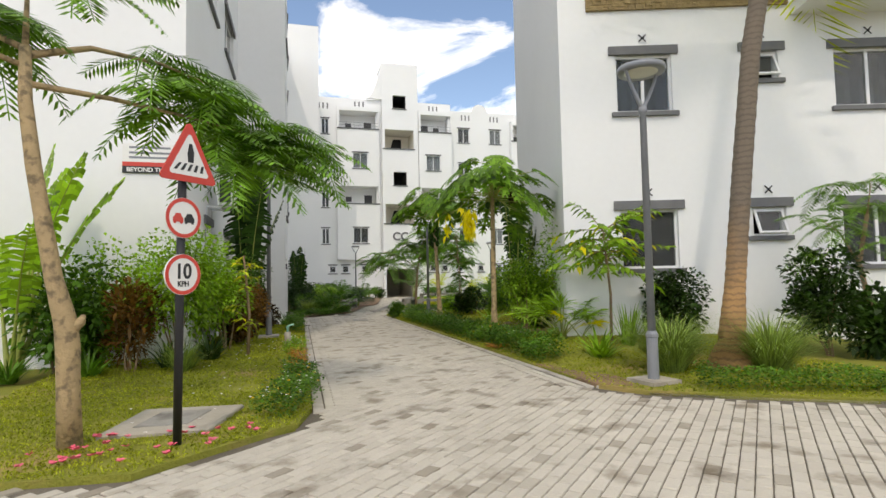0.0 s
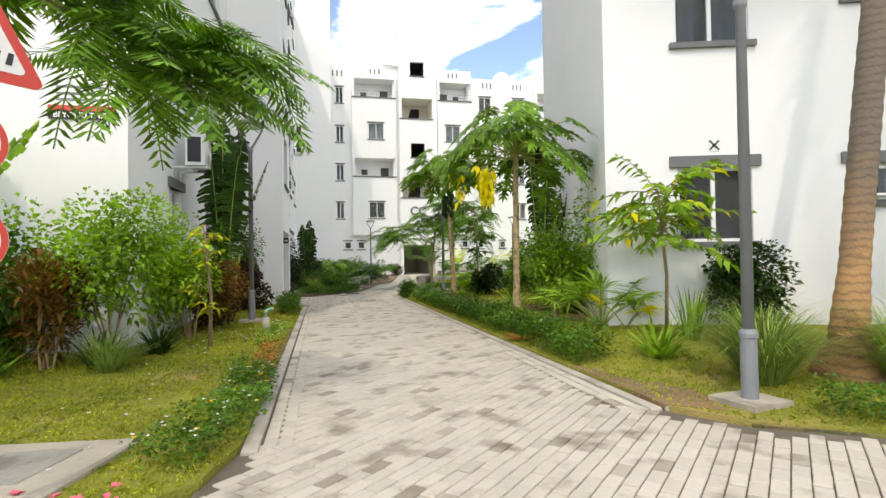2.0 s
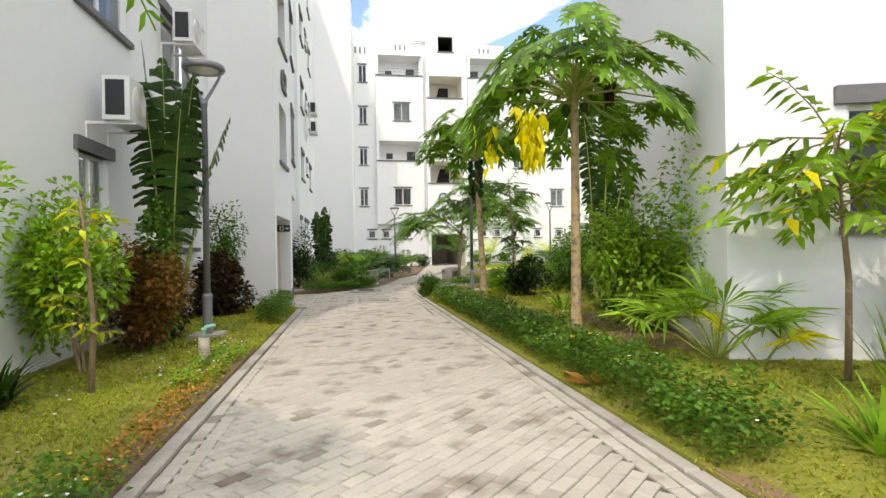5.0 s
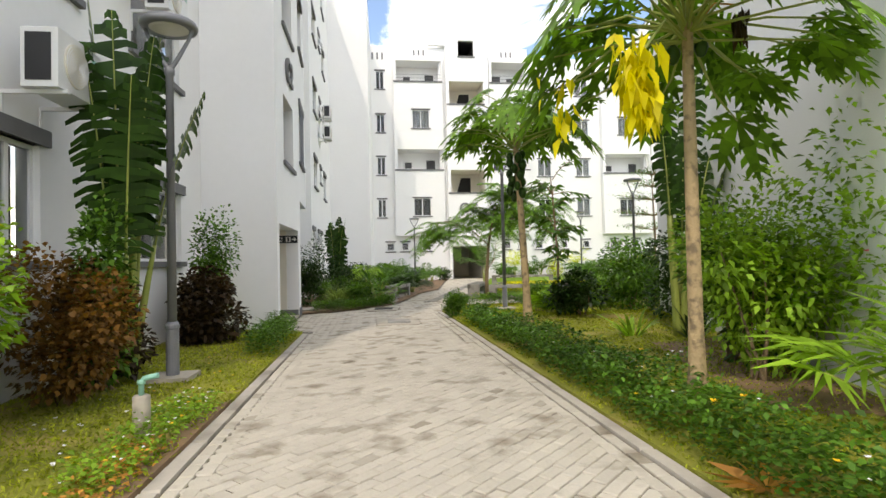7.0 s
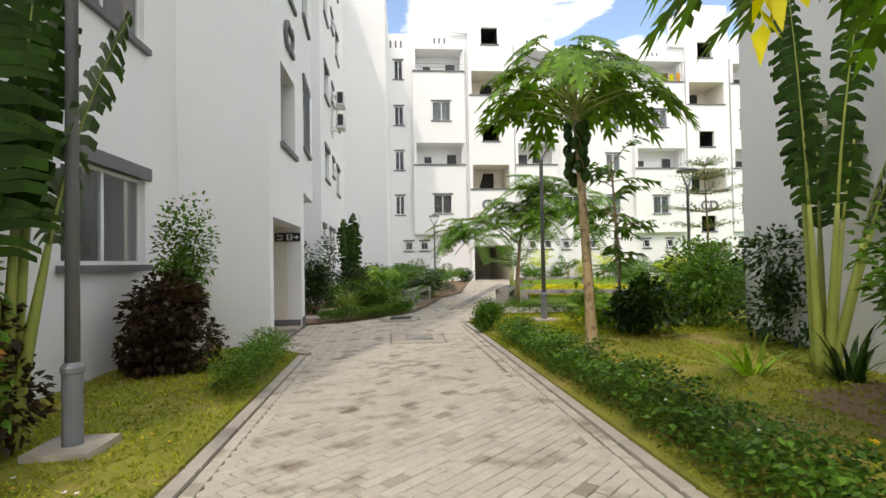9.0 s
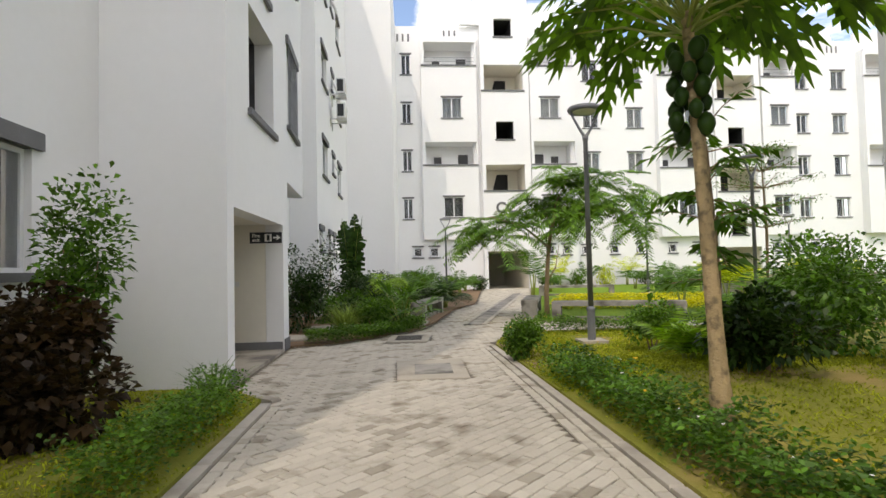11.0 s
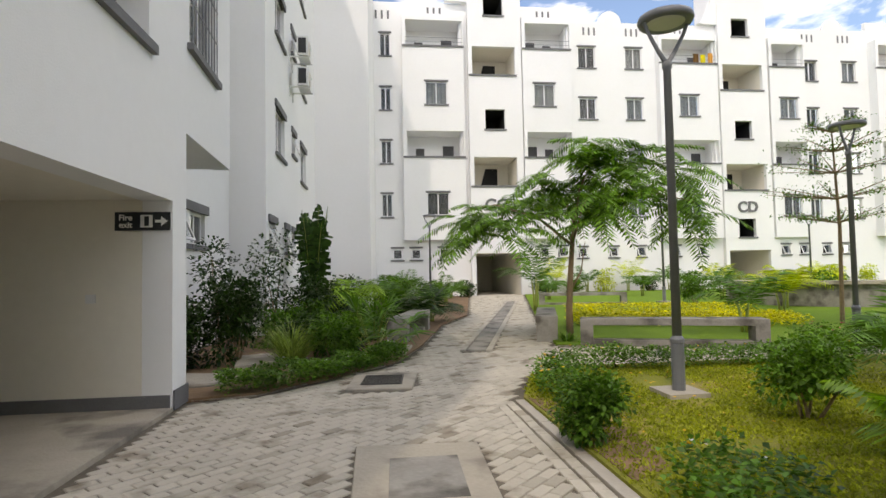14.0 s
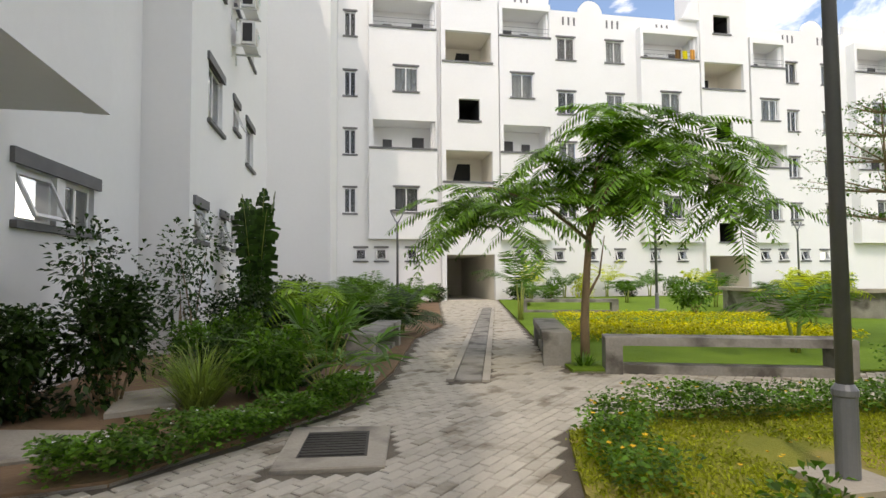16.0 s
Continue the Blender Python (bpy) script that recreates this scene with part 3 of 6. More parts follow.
LW0, LW1 = (-1.5, 20.95), (-1.5, 27.2)
facade(left, "wall", LW0, LW1, 0, H, [(2.7, 3.55, 1.95, 2.55, "sash", "dark"), (3.75, 4.55, 1.95, 2.55, "slide", "dull")])
b = Build()
b.prism([(-1.74, 20.94), (-1.74, 20.67), (-0.6, 20.67), (-0.6, 20.94)], 0, 2.99)
part("wall", b, PLASTER, left)
facade(left, "wall", (-1.5, 27.2), (-0.7, 27.2), 0, H)
M0, M1 = (-0.7, 27.2), (-0.75, 37.0)
ws = []
for k, z in enumerate(LEV[1:]):
    ws += [(1.25, 2.55, z, z + 1.15, "slide", "dull"), (3.8, 4.5, z + 0.5, z + 1.15, "sash", "dark"), (5.6, 6.9, z, z + 1.15, "slide", "dull")]
ws += [(0.35, 1.15, 2.0, 2.62, "sash", "dark"), (2.5, 3.1, 2.0, 2.62, "sash", "dull"), (3.7, 4.4, 2.0, 2.62, "fixed", "dull")]
facade(left, "wall", M0, M1, 0, H, ws, lap=0.24)
facade(left, "wall", (-0.75, 37.0), (1.45, 37.0), 0, 19.0)
facade(left, "wall", (1.45, 37.0), (1.6, 46.0), 0, 17.2, lap=0.24)
b = Build()
b.prism([(-16, 9.55), (-1.9, 9.55), (-1.9, 17.65), (-0.45, 17.65), (-0.45, 20.9), (-0.55, 23.1), (-1.6, 23.1), (-1.6, 27.35), (-0.85, 27.35), (-0.95, 37.2), (1.3, 37.2), (1.4, 46), (-16, 46)], H - 0.35, H - 0.1)
part("roof", b, CONCRETE, left)
# inside of the passage
for q in ((-4.0, -0.62, 17.56, 17.75, 0, 3.0), (-4.0, -0.605, 20.556, 20.66, 0, 3.0), (-4.1, -4.0, 17.56, 20.66, 0, 3.0), (-4.0, -0.6, 17.75, 20.555, 2.18, 2.35)):
    b = Build()
    b.box(*q)
    part("passage_wall" if q[4] == 0 else "passage_ceiling", b, SOFFIT, left)
b = Build()
b.box(-4.0, -0.32, 20.535, 20.56, 0.0, 0.16)
part("skirting", b, GREYTRIM, left)
b = Build()
b.box(-4.0, -0.3, 17.74, 20.6, -0.06, 0.03)
part("passage_floor", b, CONCRETE, left, "grey cement floor of the passage")
b = Build()
b.box(-0.295, -0.28, 20.56, 20.97, 0, 0.2)
part("skirting", b, GREYTRIM, left)
b = Build()
b.box(-0.295, -0.28, 17.48, 17.77, 0, 0.2)
part("skirting", b, GREYTRIM, left)
letters(left, "C2", A3, A4, 1.75, 5.55, 0.75, GREYTRIM, "dark grey block letters on the wall")

# ---- right apartment building, turned against the others ----
right = thing("apartment_building", "white plastered apartment building with grey lintels and a stone band", "building")
K = Vector((5.1, 8.95))
RU, RV = Vector((0.957, -0.290)), Vector((0.290, 0.957))
KE = tuple(K + RU * 16)
KF = tuple(K + RV * 8.4)
ws = []
for k, z in enumerate(LEV):
    ws += [(1.08, 2.18, z + 0.06, z + 1.2, "slide", "dark" if k == 0 else "dull", 1), (3.58, 4.22, z + 0.64, z + 1.2, "sash", "dark", 1), (5.27, 6.6, z + 0.06, z + 1.2, "slide", "dull", 1), (9, 10.3, z + 0.06, z + 1.2, "slide", "dull")]
facade(right, "wall", tuple(K), KE, 0, H, ws, lap=0.24)
facade(right, "wall", KF, tuple(K), 0, H)
b = Build()
m = wall_pose(tuple(K), KE, 0, 0)
b.box(0.0, 16, 0.1, 8.2, H - 0.35, H - 0.1, m)
part("roof", b, CONCRETE, right)
b = Build()
b.box(0.35, 16, 8.15, 8.4, 0, H, m)
b.box(15.7, 16, 0.3, 8.1, 0, H, m)
part("wall", b, PLASTER, right)
# coral stone band and balcony soffit above the first floor
b = Build()
srng = random.Random(3)
y = 6.55
while y < 8.2:
    x = 0.55
    hh = srng.uniform(0.05, 0.09)
    while x < 4.42:
        w = srng.uniform(0.06, 0.16)
        b.box(x, min(x + w, 4.45) - 0.008, -0.05 - srng.uniform(0, 0.025), 0.02, y, y + hh - 0.008, m)
        x += w
    y += hh
part("stone_band", b, STONE, right, "rough brown coral stone cladding band")
b = Build()
b.box(4.5, 16, -1.1, -0.002, 6.35, 6.6, m)
b.box(4.5, 16, -1.1, -0.95, 6.6, 7.6, m)
part("balcony", b, PLASTER, right)

# ---- far apartment buildings round the courtyard ----


def tower(parent, x0, x1, y, top, name, zoff=0.0, low=True):
    p0, p1 = (x0, y), (x1, y)
    w = x1 - x0
    v = []
    for z in (12.75, 6.28):
        v.append((0.12, w - 0.38, z, z + 1.65))
    for z in (16.25, 9.56) + ((3.25,) if low else ()):
        v.append((0.95, 2.1, z, z + 1.16))
    v.append((0.2, w - 0.3, -0.02, 2.4))
    piece("wall", wall_mesh("wall", p0, p1, 0, top, v, lap=0.24), parent)
    piece("wall", wall_mesh("wall", (x1, y), (x1, y + 2.5), 0, top, lap=0.24), parent)
    piece("wall", wall_mesh("wall", (x0, y + 2.5), (x0, y), 0, top), parent)
    for i, q in enumerate(v):
        deep = 8.5 if i == len(v) - 1 else 2.4
        # the small landings are lined near-black, their shade painted into the lining
        recess(parent, "landing" if i < len(v) - 1 else "entrance_passage", p0, p1, *q, deep, ROOM_SHADE if 2 <= i < len(v) - 1 else SOFFIT, stair=i < 2)
        if i < len(v) - 1:
            band(parent, p0, p1, q[0], q[1], q[2], 0.1)
    # back of the deep openings in the tower
    b = Build()
    b.box(x0 + 0.24, x1 - 0.24, y + 2.6, y + 2.75, 15.5, top)
    b.box(x0, x1, y + 0.24, y + 2.75, top - 0.15, top)
    part("roof", b, PLASTER, parent)
    # the swept shoulder on the parapet
    n = 8
    pts = [(x0 - 1.3 + 1.3 * i / n, 17.05 + (top - 17.05) * (i / n) ** 2.0) for i in range(n + 1)]
    c = Build()
    k = len(pts) + 1
    ring = [(x0, 17.0)] + [(px, pz) for px, pz in reversed(pts)]
    c.v = [(px, y + 0.05, pz) for px, pz in ring] + [(px, y + 0.35, pz) for px, pz in ring]
    k = len(ring)
    c.f = [tuple(range(k)), tuple(reversed(range(k, 2 * k)))] + [(i, i + k, (i + 1) % k + k, (i + 1) % k) for i in range(k)]
    part("parapet_shoulder", c, PLASTER, parent)
    letters(parent, name, p0, p1, w / 2 - 0.1, 4.85, 0.95, GREYTRIM, "dark grey block letters on the wall")


def balcony_block(parent, x0, x1, y, out, flip=False, z_top=17.0):
    """A projecting bay with two open balconies and two windows."""
    p0, p1 = (x0, y - out), (x1, y - out)
    w = x1 - x0
    v = [(0.08, w - 0.08, 14.35, 15.83), (0.08, w - 0.08, 7.95, 9.4)]
    c0 = 1.3 if not flip else 0.65
    ws = [(c0, c0 + 1.25, 10.94, 12.25, "slide", "pale"), (c0, c0 + 1.25, 4.6, 5.88, "slide", "dull")]
    facade(parent, "wall", p0, p1, 3.2, 16.2, ws, v, lap=0.2)
    piece("wall", wall_mesh("wall", (x1, y - out), (x1, y), 3.2, 16.2, (), 0.2, None, 0.24), parent)
    piece("wall", wall_mesh("wall", (x0, y), (x0, y - out), 3.2, 16.2, (), 0.2), parent)
    b = Build()
    b.box(x0 + 0.03, x1 - 0.03, y - out + 0.03, y + 0.2, 3.21, 3.4)
    b.box(x0 + 0.03, x1 - 0.03, y - out + 0.03, y + 0.2, 16.0, 16.19)
    part("slab", b, PLASTER, parent)
    for q in v:
        recess(parent, "balcony", p0, p1, *q, 1.5)
        band(parent, p0, p1, q[0], q[1], q[2], 0.09, 0.07)
        for s, ww, z0, hh in ((0.75, 0.6, 0.25, 0.55), (w - 1.2, 0.75, -0.3, 1.25)):
            if flip:
                s = w - s - ww
            d = Build()
            d.box(0, ww, 1.42, 1.495, q[2] + max(z0, 0), q[2] + z0 + hh)
            o = piece("window", d.mesh("window", FRAME), parent, wall_pose(p0, p1, s, 0))
            g = Build()
            g.box(0.05, ww - 0.05, 1.405, 1.418, q[2] + max(z0, 0) + 0.06, q[2] + z0 + hh - 0.05)
            piece("pane", g.mesh("pane", CURTAIN_AND_SHADE), o, None, "dark reflecting pane")
    # balcony railing, thin bars
    r = Build()
    q = v[0]
    for z in (0.25, 0.5):
        r.box(q[0], q[1], 0.1, 0.115, q[2] + z, q[2] + z + 0.015)
    piece("railing", r.mesh("railing", POLE), parent, wall_pose(p0, p1, 0, 0))


def parapet_slots(parent, p0, p1, ss, z):
    for s in ss:
        for k in (-0.35, 0, 0.35):
            b = Build()
            b.box(-0.06, 0.06, -0.004, 0.03, 0, 0.5)
            piece("parapet_slot", b.mesh("parapet_slot", GREYTRIM), parent, wall_pose(p0, p1, s + k, z))


def ground_windows(w0, ss):
    return [(s, s + 0.6, 2.1, 2.75, "sash", "dark") for s in ss]


TRIM[:] = [0.10, 0.04, 0.08]
cc = thing("apartment_building", "white five-storey apartment building with stair tower, balconies and flat parapet", "building")
Y = 45.55
ws = [(0.35, 0.95, z, z + 1.3, "slide", "dull") for z in (13.86, 10.7, 7.62, 4.56)] + ground_windows(0, (0.9, 1.95, 3.55))
facade(cc, "wall", (1.6, Y), (7.0, Y), 0, 17.0, ws, [(1.85, 4.9, 3.6, 16.0)])
balcony_block(cc, 3.2, 6.75, Y, 0.4)
tower(cc, 7.0, 10.15, 45.2, 20.2, "CC", low=False)
facade(cc, "wall", (10.15, Y), (13.2, Y), 0, 17.0, ground_windows(0, (0.9, 2.0)), [(0.3, 2.75, 3.6, 16.0)])
balcony_block(cc, 10.2, 13.15, Y, 0.4, True)
b = Build()
b.box(1.6, 13.2, Y + 0.3, Y + 8, 16.3, 16.5)
part("roof", b, CONCRETE, cc)
parapet_slots(cc, (1.6, Y), (13.2, Y), (2.7 - 1.6 + 2.4, 11.6 - 1.6), 16.25)
parapet_slots(cc, (1.6, Y), (13.2, Y), (0.5,), 16.0)

cd = thing("apartment_building", "white five-storey apartment building with link wing, stair tower and balconies", "building")
Y2 = 47.2
ws = []
for z in (14.06, 10.8, 7.75, 4.65):
    ws += [(1.15, 2.25, z, z + 1.33, "slide"), (4.25, 5.35, z, z + 1.33, "slide", "pale")]
ws += ground_windows(0, (0.8, 2.8, 4.6))
facade(cd, "wall", (13.2, Y2), (19.5, Y2), 0, 17.0, ws)
piece("wall", wall_mesh("wall", (13.2, Y + 0.25), (13.2, Y2), 0, 17.0), cd)
facade(cd, "wall", (19.5, Y2), (23.6, Y2), 0, 17.0, ground_windows(0, (0.6, 2.4)), [(0.2, 3.6, 3.6, 16.0)])
balcony_block(cd, 19.45, 23.35, Y2, 0.5)
tower(cd, 23.6, 26.95, 46.9, 20.2, "CD")
ws = ground_windows(0, (0.7, 2.0, 3.6, 5.0))
for z in (13.55, 10.4, 7.4, 4.4):
    ws += [(2.75, 3.75, z, z + 1.3, "slide"), (5.6, 6.6, z, z + 1.3, "slide")]
facade(cd, "wall", (26.95, Y2), (34.4, Y2), 0, 17.0, ws, [(0.4, 2.4, 3.6, 16.0)])
balcony_block(cd, 27.1, 29.6, Y2, 0.3, True)
facade(cd, "wall", (34.4, Y2), (48, Y2), 0, 17.6, [(5, 6.2, z, z + 1.3, "slide") for z in (13.55, 10.4, 7.4, 4.4)], [(0.3, 3.5, 3.6, 16.0)])
balcony_block(cd, 34.5, 38.2, Y2, 0.6)
b = Build()
b.box(13.3, 48, Y2 + 0.3, Y2 + 8, 16.3, 16.5)
part("roof", b, CONCRETE, cd)
parapet_slots(cd, (13.2, Y2), (48, Y2), (1.9, 4.7, 8.0, 16.9, 19.5), 16.15)
for x in (16.5, 32.0):
    b = Build()
    pts = [(x + 0.75 * math.cos(math.pi * i / 14), 17.0 + 0.75 * math.sin(math.pi * i / 14)) for i in range(15)]
    k = 15
    b.v = [(px, Y2, pz) for px, pz in pts] + [(px, Y2 + 0.24, pz) for px, pz in pts]
    b.f = [tuple(reversed(range(k))), tuple(range(k, 2 * k))] + [(i, (i + 1) % k, (i + 1) % k + k, i + k) for i in range(k)]
    part("parapet_arch", b, PLASTER, cd)

# unseen plain wall added behind, so that panes reflect less bright sky
b = Build()
b.box(-60, 60, -34, -33.6, -0.08, 8.5)
tagged(new("wall_south", b.mesh("wall_south", SOFFIT)), "unseen plain wall added far behind to darken window reflections", "wall", "", "structure")

# ---- plants: leaf builders ----


def unit(a):
    return a / np.maximum(np.linalg.norm(a, axis=-1, keepdims=True), 1e-9)


class Leaves:
    """Collects many small folded leaves for one mesh."""

    def __init__(self, seed=0):
        self.q, self.t = [], []
        self.r = np.random.RandomState(seed)

    def add(self, pos, dire, length, width, droop=0.25, fold=0.12):
        """Leaves from their base along dire; each a folded, drooping blade."""
        n = len(pos)
        if not n:
            return
        pos, d = np.asarray(pos, float), unit(np.asarray(dire, float))
        up = np.tile(np.array([0.0, 0.0, 1.0]), (n, 1)) + self.r.normal(0, 0.35, (n, 3))
        side = unit(np.cross(d, up))
        nor = unit(np.cross(side, d))
        L = (np.ones(n) * length * self.r.uniform(0.7, 1.2, n))[:, None]
        W = (np.ones(n) * width)[:, None] * L / length
        mid = pos + d * L * 0.45 - nor * L * droop * 0.15
        tip = pos + d * L * 0.95 - np.array([0, 0, 1.0]) * L * droop
        a, b = mid + side * W * 0.5 + nor * W * fold, mid - side * W * 0.5 + nor * W * fold
        self.q.append(np.stack([pos, a, tip, b], 1))

    def quads(self, v):
        self.q.append(np.asarray(v, float))

    def mesh(self, name, mat):
        v = np.concatenate(self.q).reshape(-1, 3)
        me = bpy.data.meshes.new(name)
        n = len(v) // 4
        me.vertices.add(4 * n)
        me.vertices.foreach_set("co", v.ravel())
        me.loops.add(4 * n)
        me.loops.foreach_set("vertex_index", np.arange(4 * n, dtype=np.int32))
        me.polygons.add(n)
        me.polygons.foreach_set("loop_start", np.arange(0, 4 * n, 4, dtype=np.int32))
        me.materials.append(mat)
        me.update(calc_edges=True)
        me.validate()
        return me


def flowers(parent, pts, mat, size, seed, label):
    """Small five-petalled blooms at the given places, as one part."""
    r = np.random.RandomState(seed)
    lv = Leaves(seed)
    for p in pts:
        for k in range(5):
            a = 2 * math.pi * (k + r.rand()) / 5
            lv.add([p], [(math.cos(a), math.sin(a), 0.5)], size, size * 0.8, 0.0)
    return tagged(piece("flowers", lv.mesh("flowers", mat), parent, None, label), kind="stuff")


def shrub(x, y, rx, ry, h, n, leaf, mat, label, category="shrub", low=0.05, stems=5, seed=1, width=0.5, name="shrub", bloom=None, lobes=9, z=None, group="", up=0.3):
    """A shrub: stems from the ground to uneven lobes of leaves."""
    r = np.random.RandomState(seed)
    ob = thing(name, label, category, Matrix.Translation((x, y, gz(x, y) if z is None else z)), group)
    cen = []
    for i in range(lobes):
        a, q, w = r.uniform(0, 2 * math.pi), math.sqrt(r.rand()) * 0.7, r.uniform(0.05, 0.95)
        s = 1.0 - 0.35 * abs(w - 0.45)
        cen.append((math.cos(a) * q * rx * s, math.sin(a) * q * ry * s, low + (h - low) * (0.12 + 0.8 * w), r.uniform(0.3, 0.52)))
    for i in range(stems):
        st = Build()
        c = cen[i % lobes]
        b0 = Vector((r.normal(0, 0.04), r.normal(0, 0.04), -0.03))
        e = Vector((c[0], c[1], c[2]))
        st.tube([b0, b0.lerp(e, 0.45) + Vector((r.normal(0, 0.04), r.normal(0, 0.04), 0.02)), e], [0.018, 0.012, 0.005], 5)
        part("stem", st, BARK, ob)
    lv = Leaves(seed)
    tot = sum(c[3] for c in cen)
    keep = []
    for c in cen:
        k = int(1.7 * n * c[3] / tot)
        u = unit(r.normal(0, 1, (k, 3)))
        rad = (0.35 + 0.75 * r.rand(k) ** 0.6)[:, None]
        size = np.array([rx * c[3] * 1.25, ry * c[3] * 1.25, h * c[3] * 0.62])
        p = np.array(c[:3]) + u * rad * size
        p[:, 2] = np.maximum(p[:, 2], 0.03)
        lv.add(p, u + r.normal(0, 0.5, (k, 3)) + np.array([0, 0, up]), leaf * 1.1, leaf * 1.1 * min(0.85, width * 1.15), 0.3)
        keep.append(p[:6])
    piece("foliage", lv.mesh("foliage", mat), ob)
    if bloom:
        pts = np.concatenate(keep)
        flowers(ob, [pts[i] + np.array([0, 0, 0.06]) for i in r.choice(len(pts), min(bloom[1], len(pts)), False)], bloom[0], bloom[2], seed, bloom[3])
    return ob


def frond_quads(lv, base, dire, length, pairs=13, leaflet=0.16, sub=7, droop=0.35, twice=True, broad=0.0):
    """A feathery twice-divided leaf: a drooping midrib with rows of narrow pinnae of small leaflets."""
    r = lv.r
    d = Vector(dire).normalized()
    side = d.cross(Vector((0, 0, 1)))
    side = side.normalized() if side.length > 0.05 else Vector((1, 0, 0))
    q = []
    rib = []
    for i in range(pairs + 1):
        t = i / pairs
        p = Vector(base) + d * length * t - Vector((0, 0, 1)) * droop * length * t * t
        rib.append(p)
    for i in range(pairs):
        a, b = rib[i], rib[i + 1]
        w = side * 0.006
        q.append([a - w, a + w, b + w, b - w])
        t = (i + 0.7) / pairs
        ll = leaflet * (0.55 + 1.1 * math.sin(math.pi * min(1, t * 0.85 + 0.12)))
        ax = (b - a).normalized()
        for s in (1, -1):
            pd = (side * s + ax * 0.55 + Vector((0, 0, r.uniform(-0.25, 0.1)))).normalized()
            nrm = pd.cross(ax).normalized()
            if twice:
                lw = ll / sub * 0.9
                for k in range(sub):
                    c = a + pd * ll * (k + 0.3) / sub - Vector((0, 0, 1)) * 0.12 * ll * (k / sub) ** 2
                    hw = ll * 0.125 * (1.05 - 0.5 * k / sub)
                    q.append([c - ax * hw, c + pd * lw * 0.85 - ax * hw * 0.2, c + ax * hw, c - pd * lw * 0.05])
            else:
                tip = a + pd * ll - Vector((0, 0, 1)) * ll * 0.25
                m = a.lerp(tip, 0.45)
                hw = broad * length / pairs if broad else 0.012 * (1 + ll)
                q.append([a, m + ax * hw, tip, m - ax * hw])
    lv.quads([[tuple(p) for p in k] for k in q])


def feathery_tree(name, x, y, trunk, radii, branches, clusters, fl, n_per, seed, label, mat=None, bark=None, pairs=17, z=None):
    """A flamboyant-like tree: trunk line, branch lines, and fronds spread from cluster points (local metres)."""
    ob = thing(name, label, "tree", Matrix.Translation((x, y, gz(x, y) if z is None else z)))
    b = Build()
    b.tube(trunk, radii, 10)
    part("trunk", b, bark or BARK, ob, smooth=True)
    for br, r0 in branches:
        b = Build()
        b.tube(br, [r0 * (1 - 0.75 * i / (len(br) - 1)) for i in range(len(br))], 6)
        part("branch", b, bark or BARK, ob, smooth=True)
    lv = Leaves(seed)
    r = lv.r
    for c in clusters:
        out = Vector((c[0] - trunk[-1][0], c[1] - trunk[-1][1], 0))
        for k in range(n_per):
            a = r.uniform(0, 2 * math.pi)
            d = Vector((math.cos(a), math.sin(a), r.uniform(-0.1, 0.5))) + out * 0.25
            base = Vector(c) + Vector((r.normal(0, 0.12), r.normal(0, 0.12), r.normal(0, 0.08)))
            frond_quads(lv, base, d, fl * r.uniform(0.75, 1.15), pairs, fl * 0.17, 5, r.uniform(0.3, 0.95), False, 0.46)
    piece("crown", lv.mesh("crown", mat or G_FERN), ob)
    return ob


def lobed_leaf(lv, c, d, size, r, lobes=7, droop=1.15):
    """A papaya leaf: long cut lobes spread from one point, each with side teeth."""
    d = Vector(d)
    d.z = 0
    d.normalize()
    s = Vector((-d.y, d.x, 0))
    tilt = r.uniform(0.25, droop)
    qs = []
    for k in range(lobes):
        a = (k / (lobes - 1) - 0.5) * radians(290)
        ln = size * (1.0 - 0.45 * abs(k / (lobes - 1) - 0.5) * 2) * r.uniform(0.9, 1.1)
        dirn = d * math.cos(a) + s * math.sin(a)
        per = Vector((-dirn.y, dirn.x, 0))

        def at(t, o):
            p = Vector(c) + dirn * ln * t + per * ln * o
            f = (p - Vector(c)).dot(d)
            return p - Vector((0, 0, 1)) * (tilt * max(f, -0.1) + 0.35 * ln * t * t)
        w = 0.20
        qs.append([at(0, -0.03), at(0, 0.03), at(0.45, w * 0.7), at(0.45, -w * 0.7)])
        qs.append([at(0.45, -w * 0.7), at(0.45, w * 0.7), at(0.7, w * 0.5), at(0.7, -w * 0.5)])
        qs.append([at(0.7, -w * 0.5), at(0.7, w * 0.5), at(1.0, 0.01), at(1.0, -0.01)])
        for t0 in (0.32, 0.52, 0.68):
            for sg in (1, -1):
                qs.append([at(t0, sg * 0.05), at(t0 + 0.13, sg * 0.06), at(t0 + 0.24, sg * (w + 0.13) * (1.15 - 0.6 * t0)), at(t0 + 0.12, sg * (w + 0.09) * (1.15 - 0.6 * t0))])
    lv.quads([[tuple(p) for p in k] for k in qs])


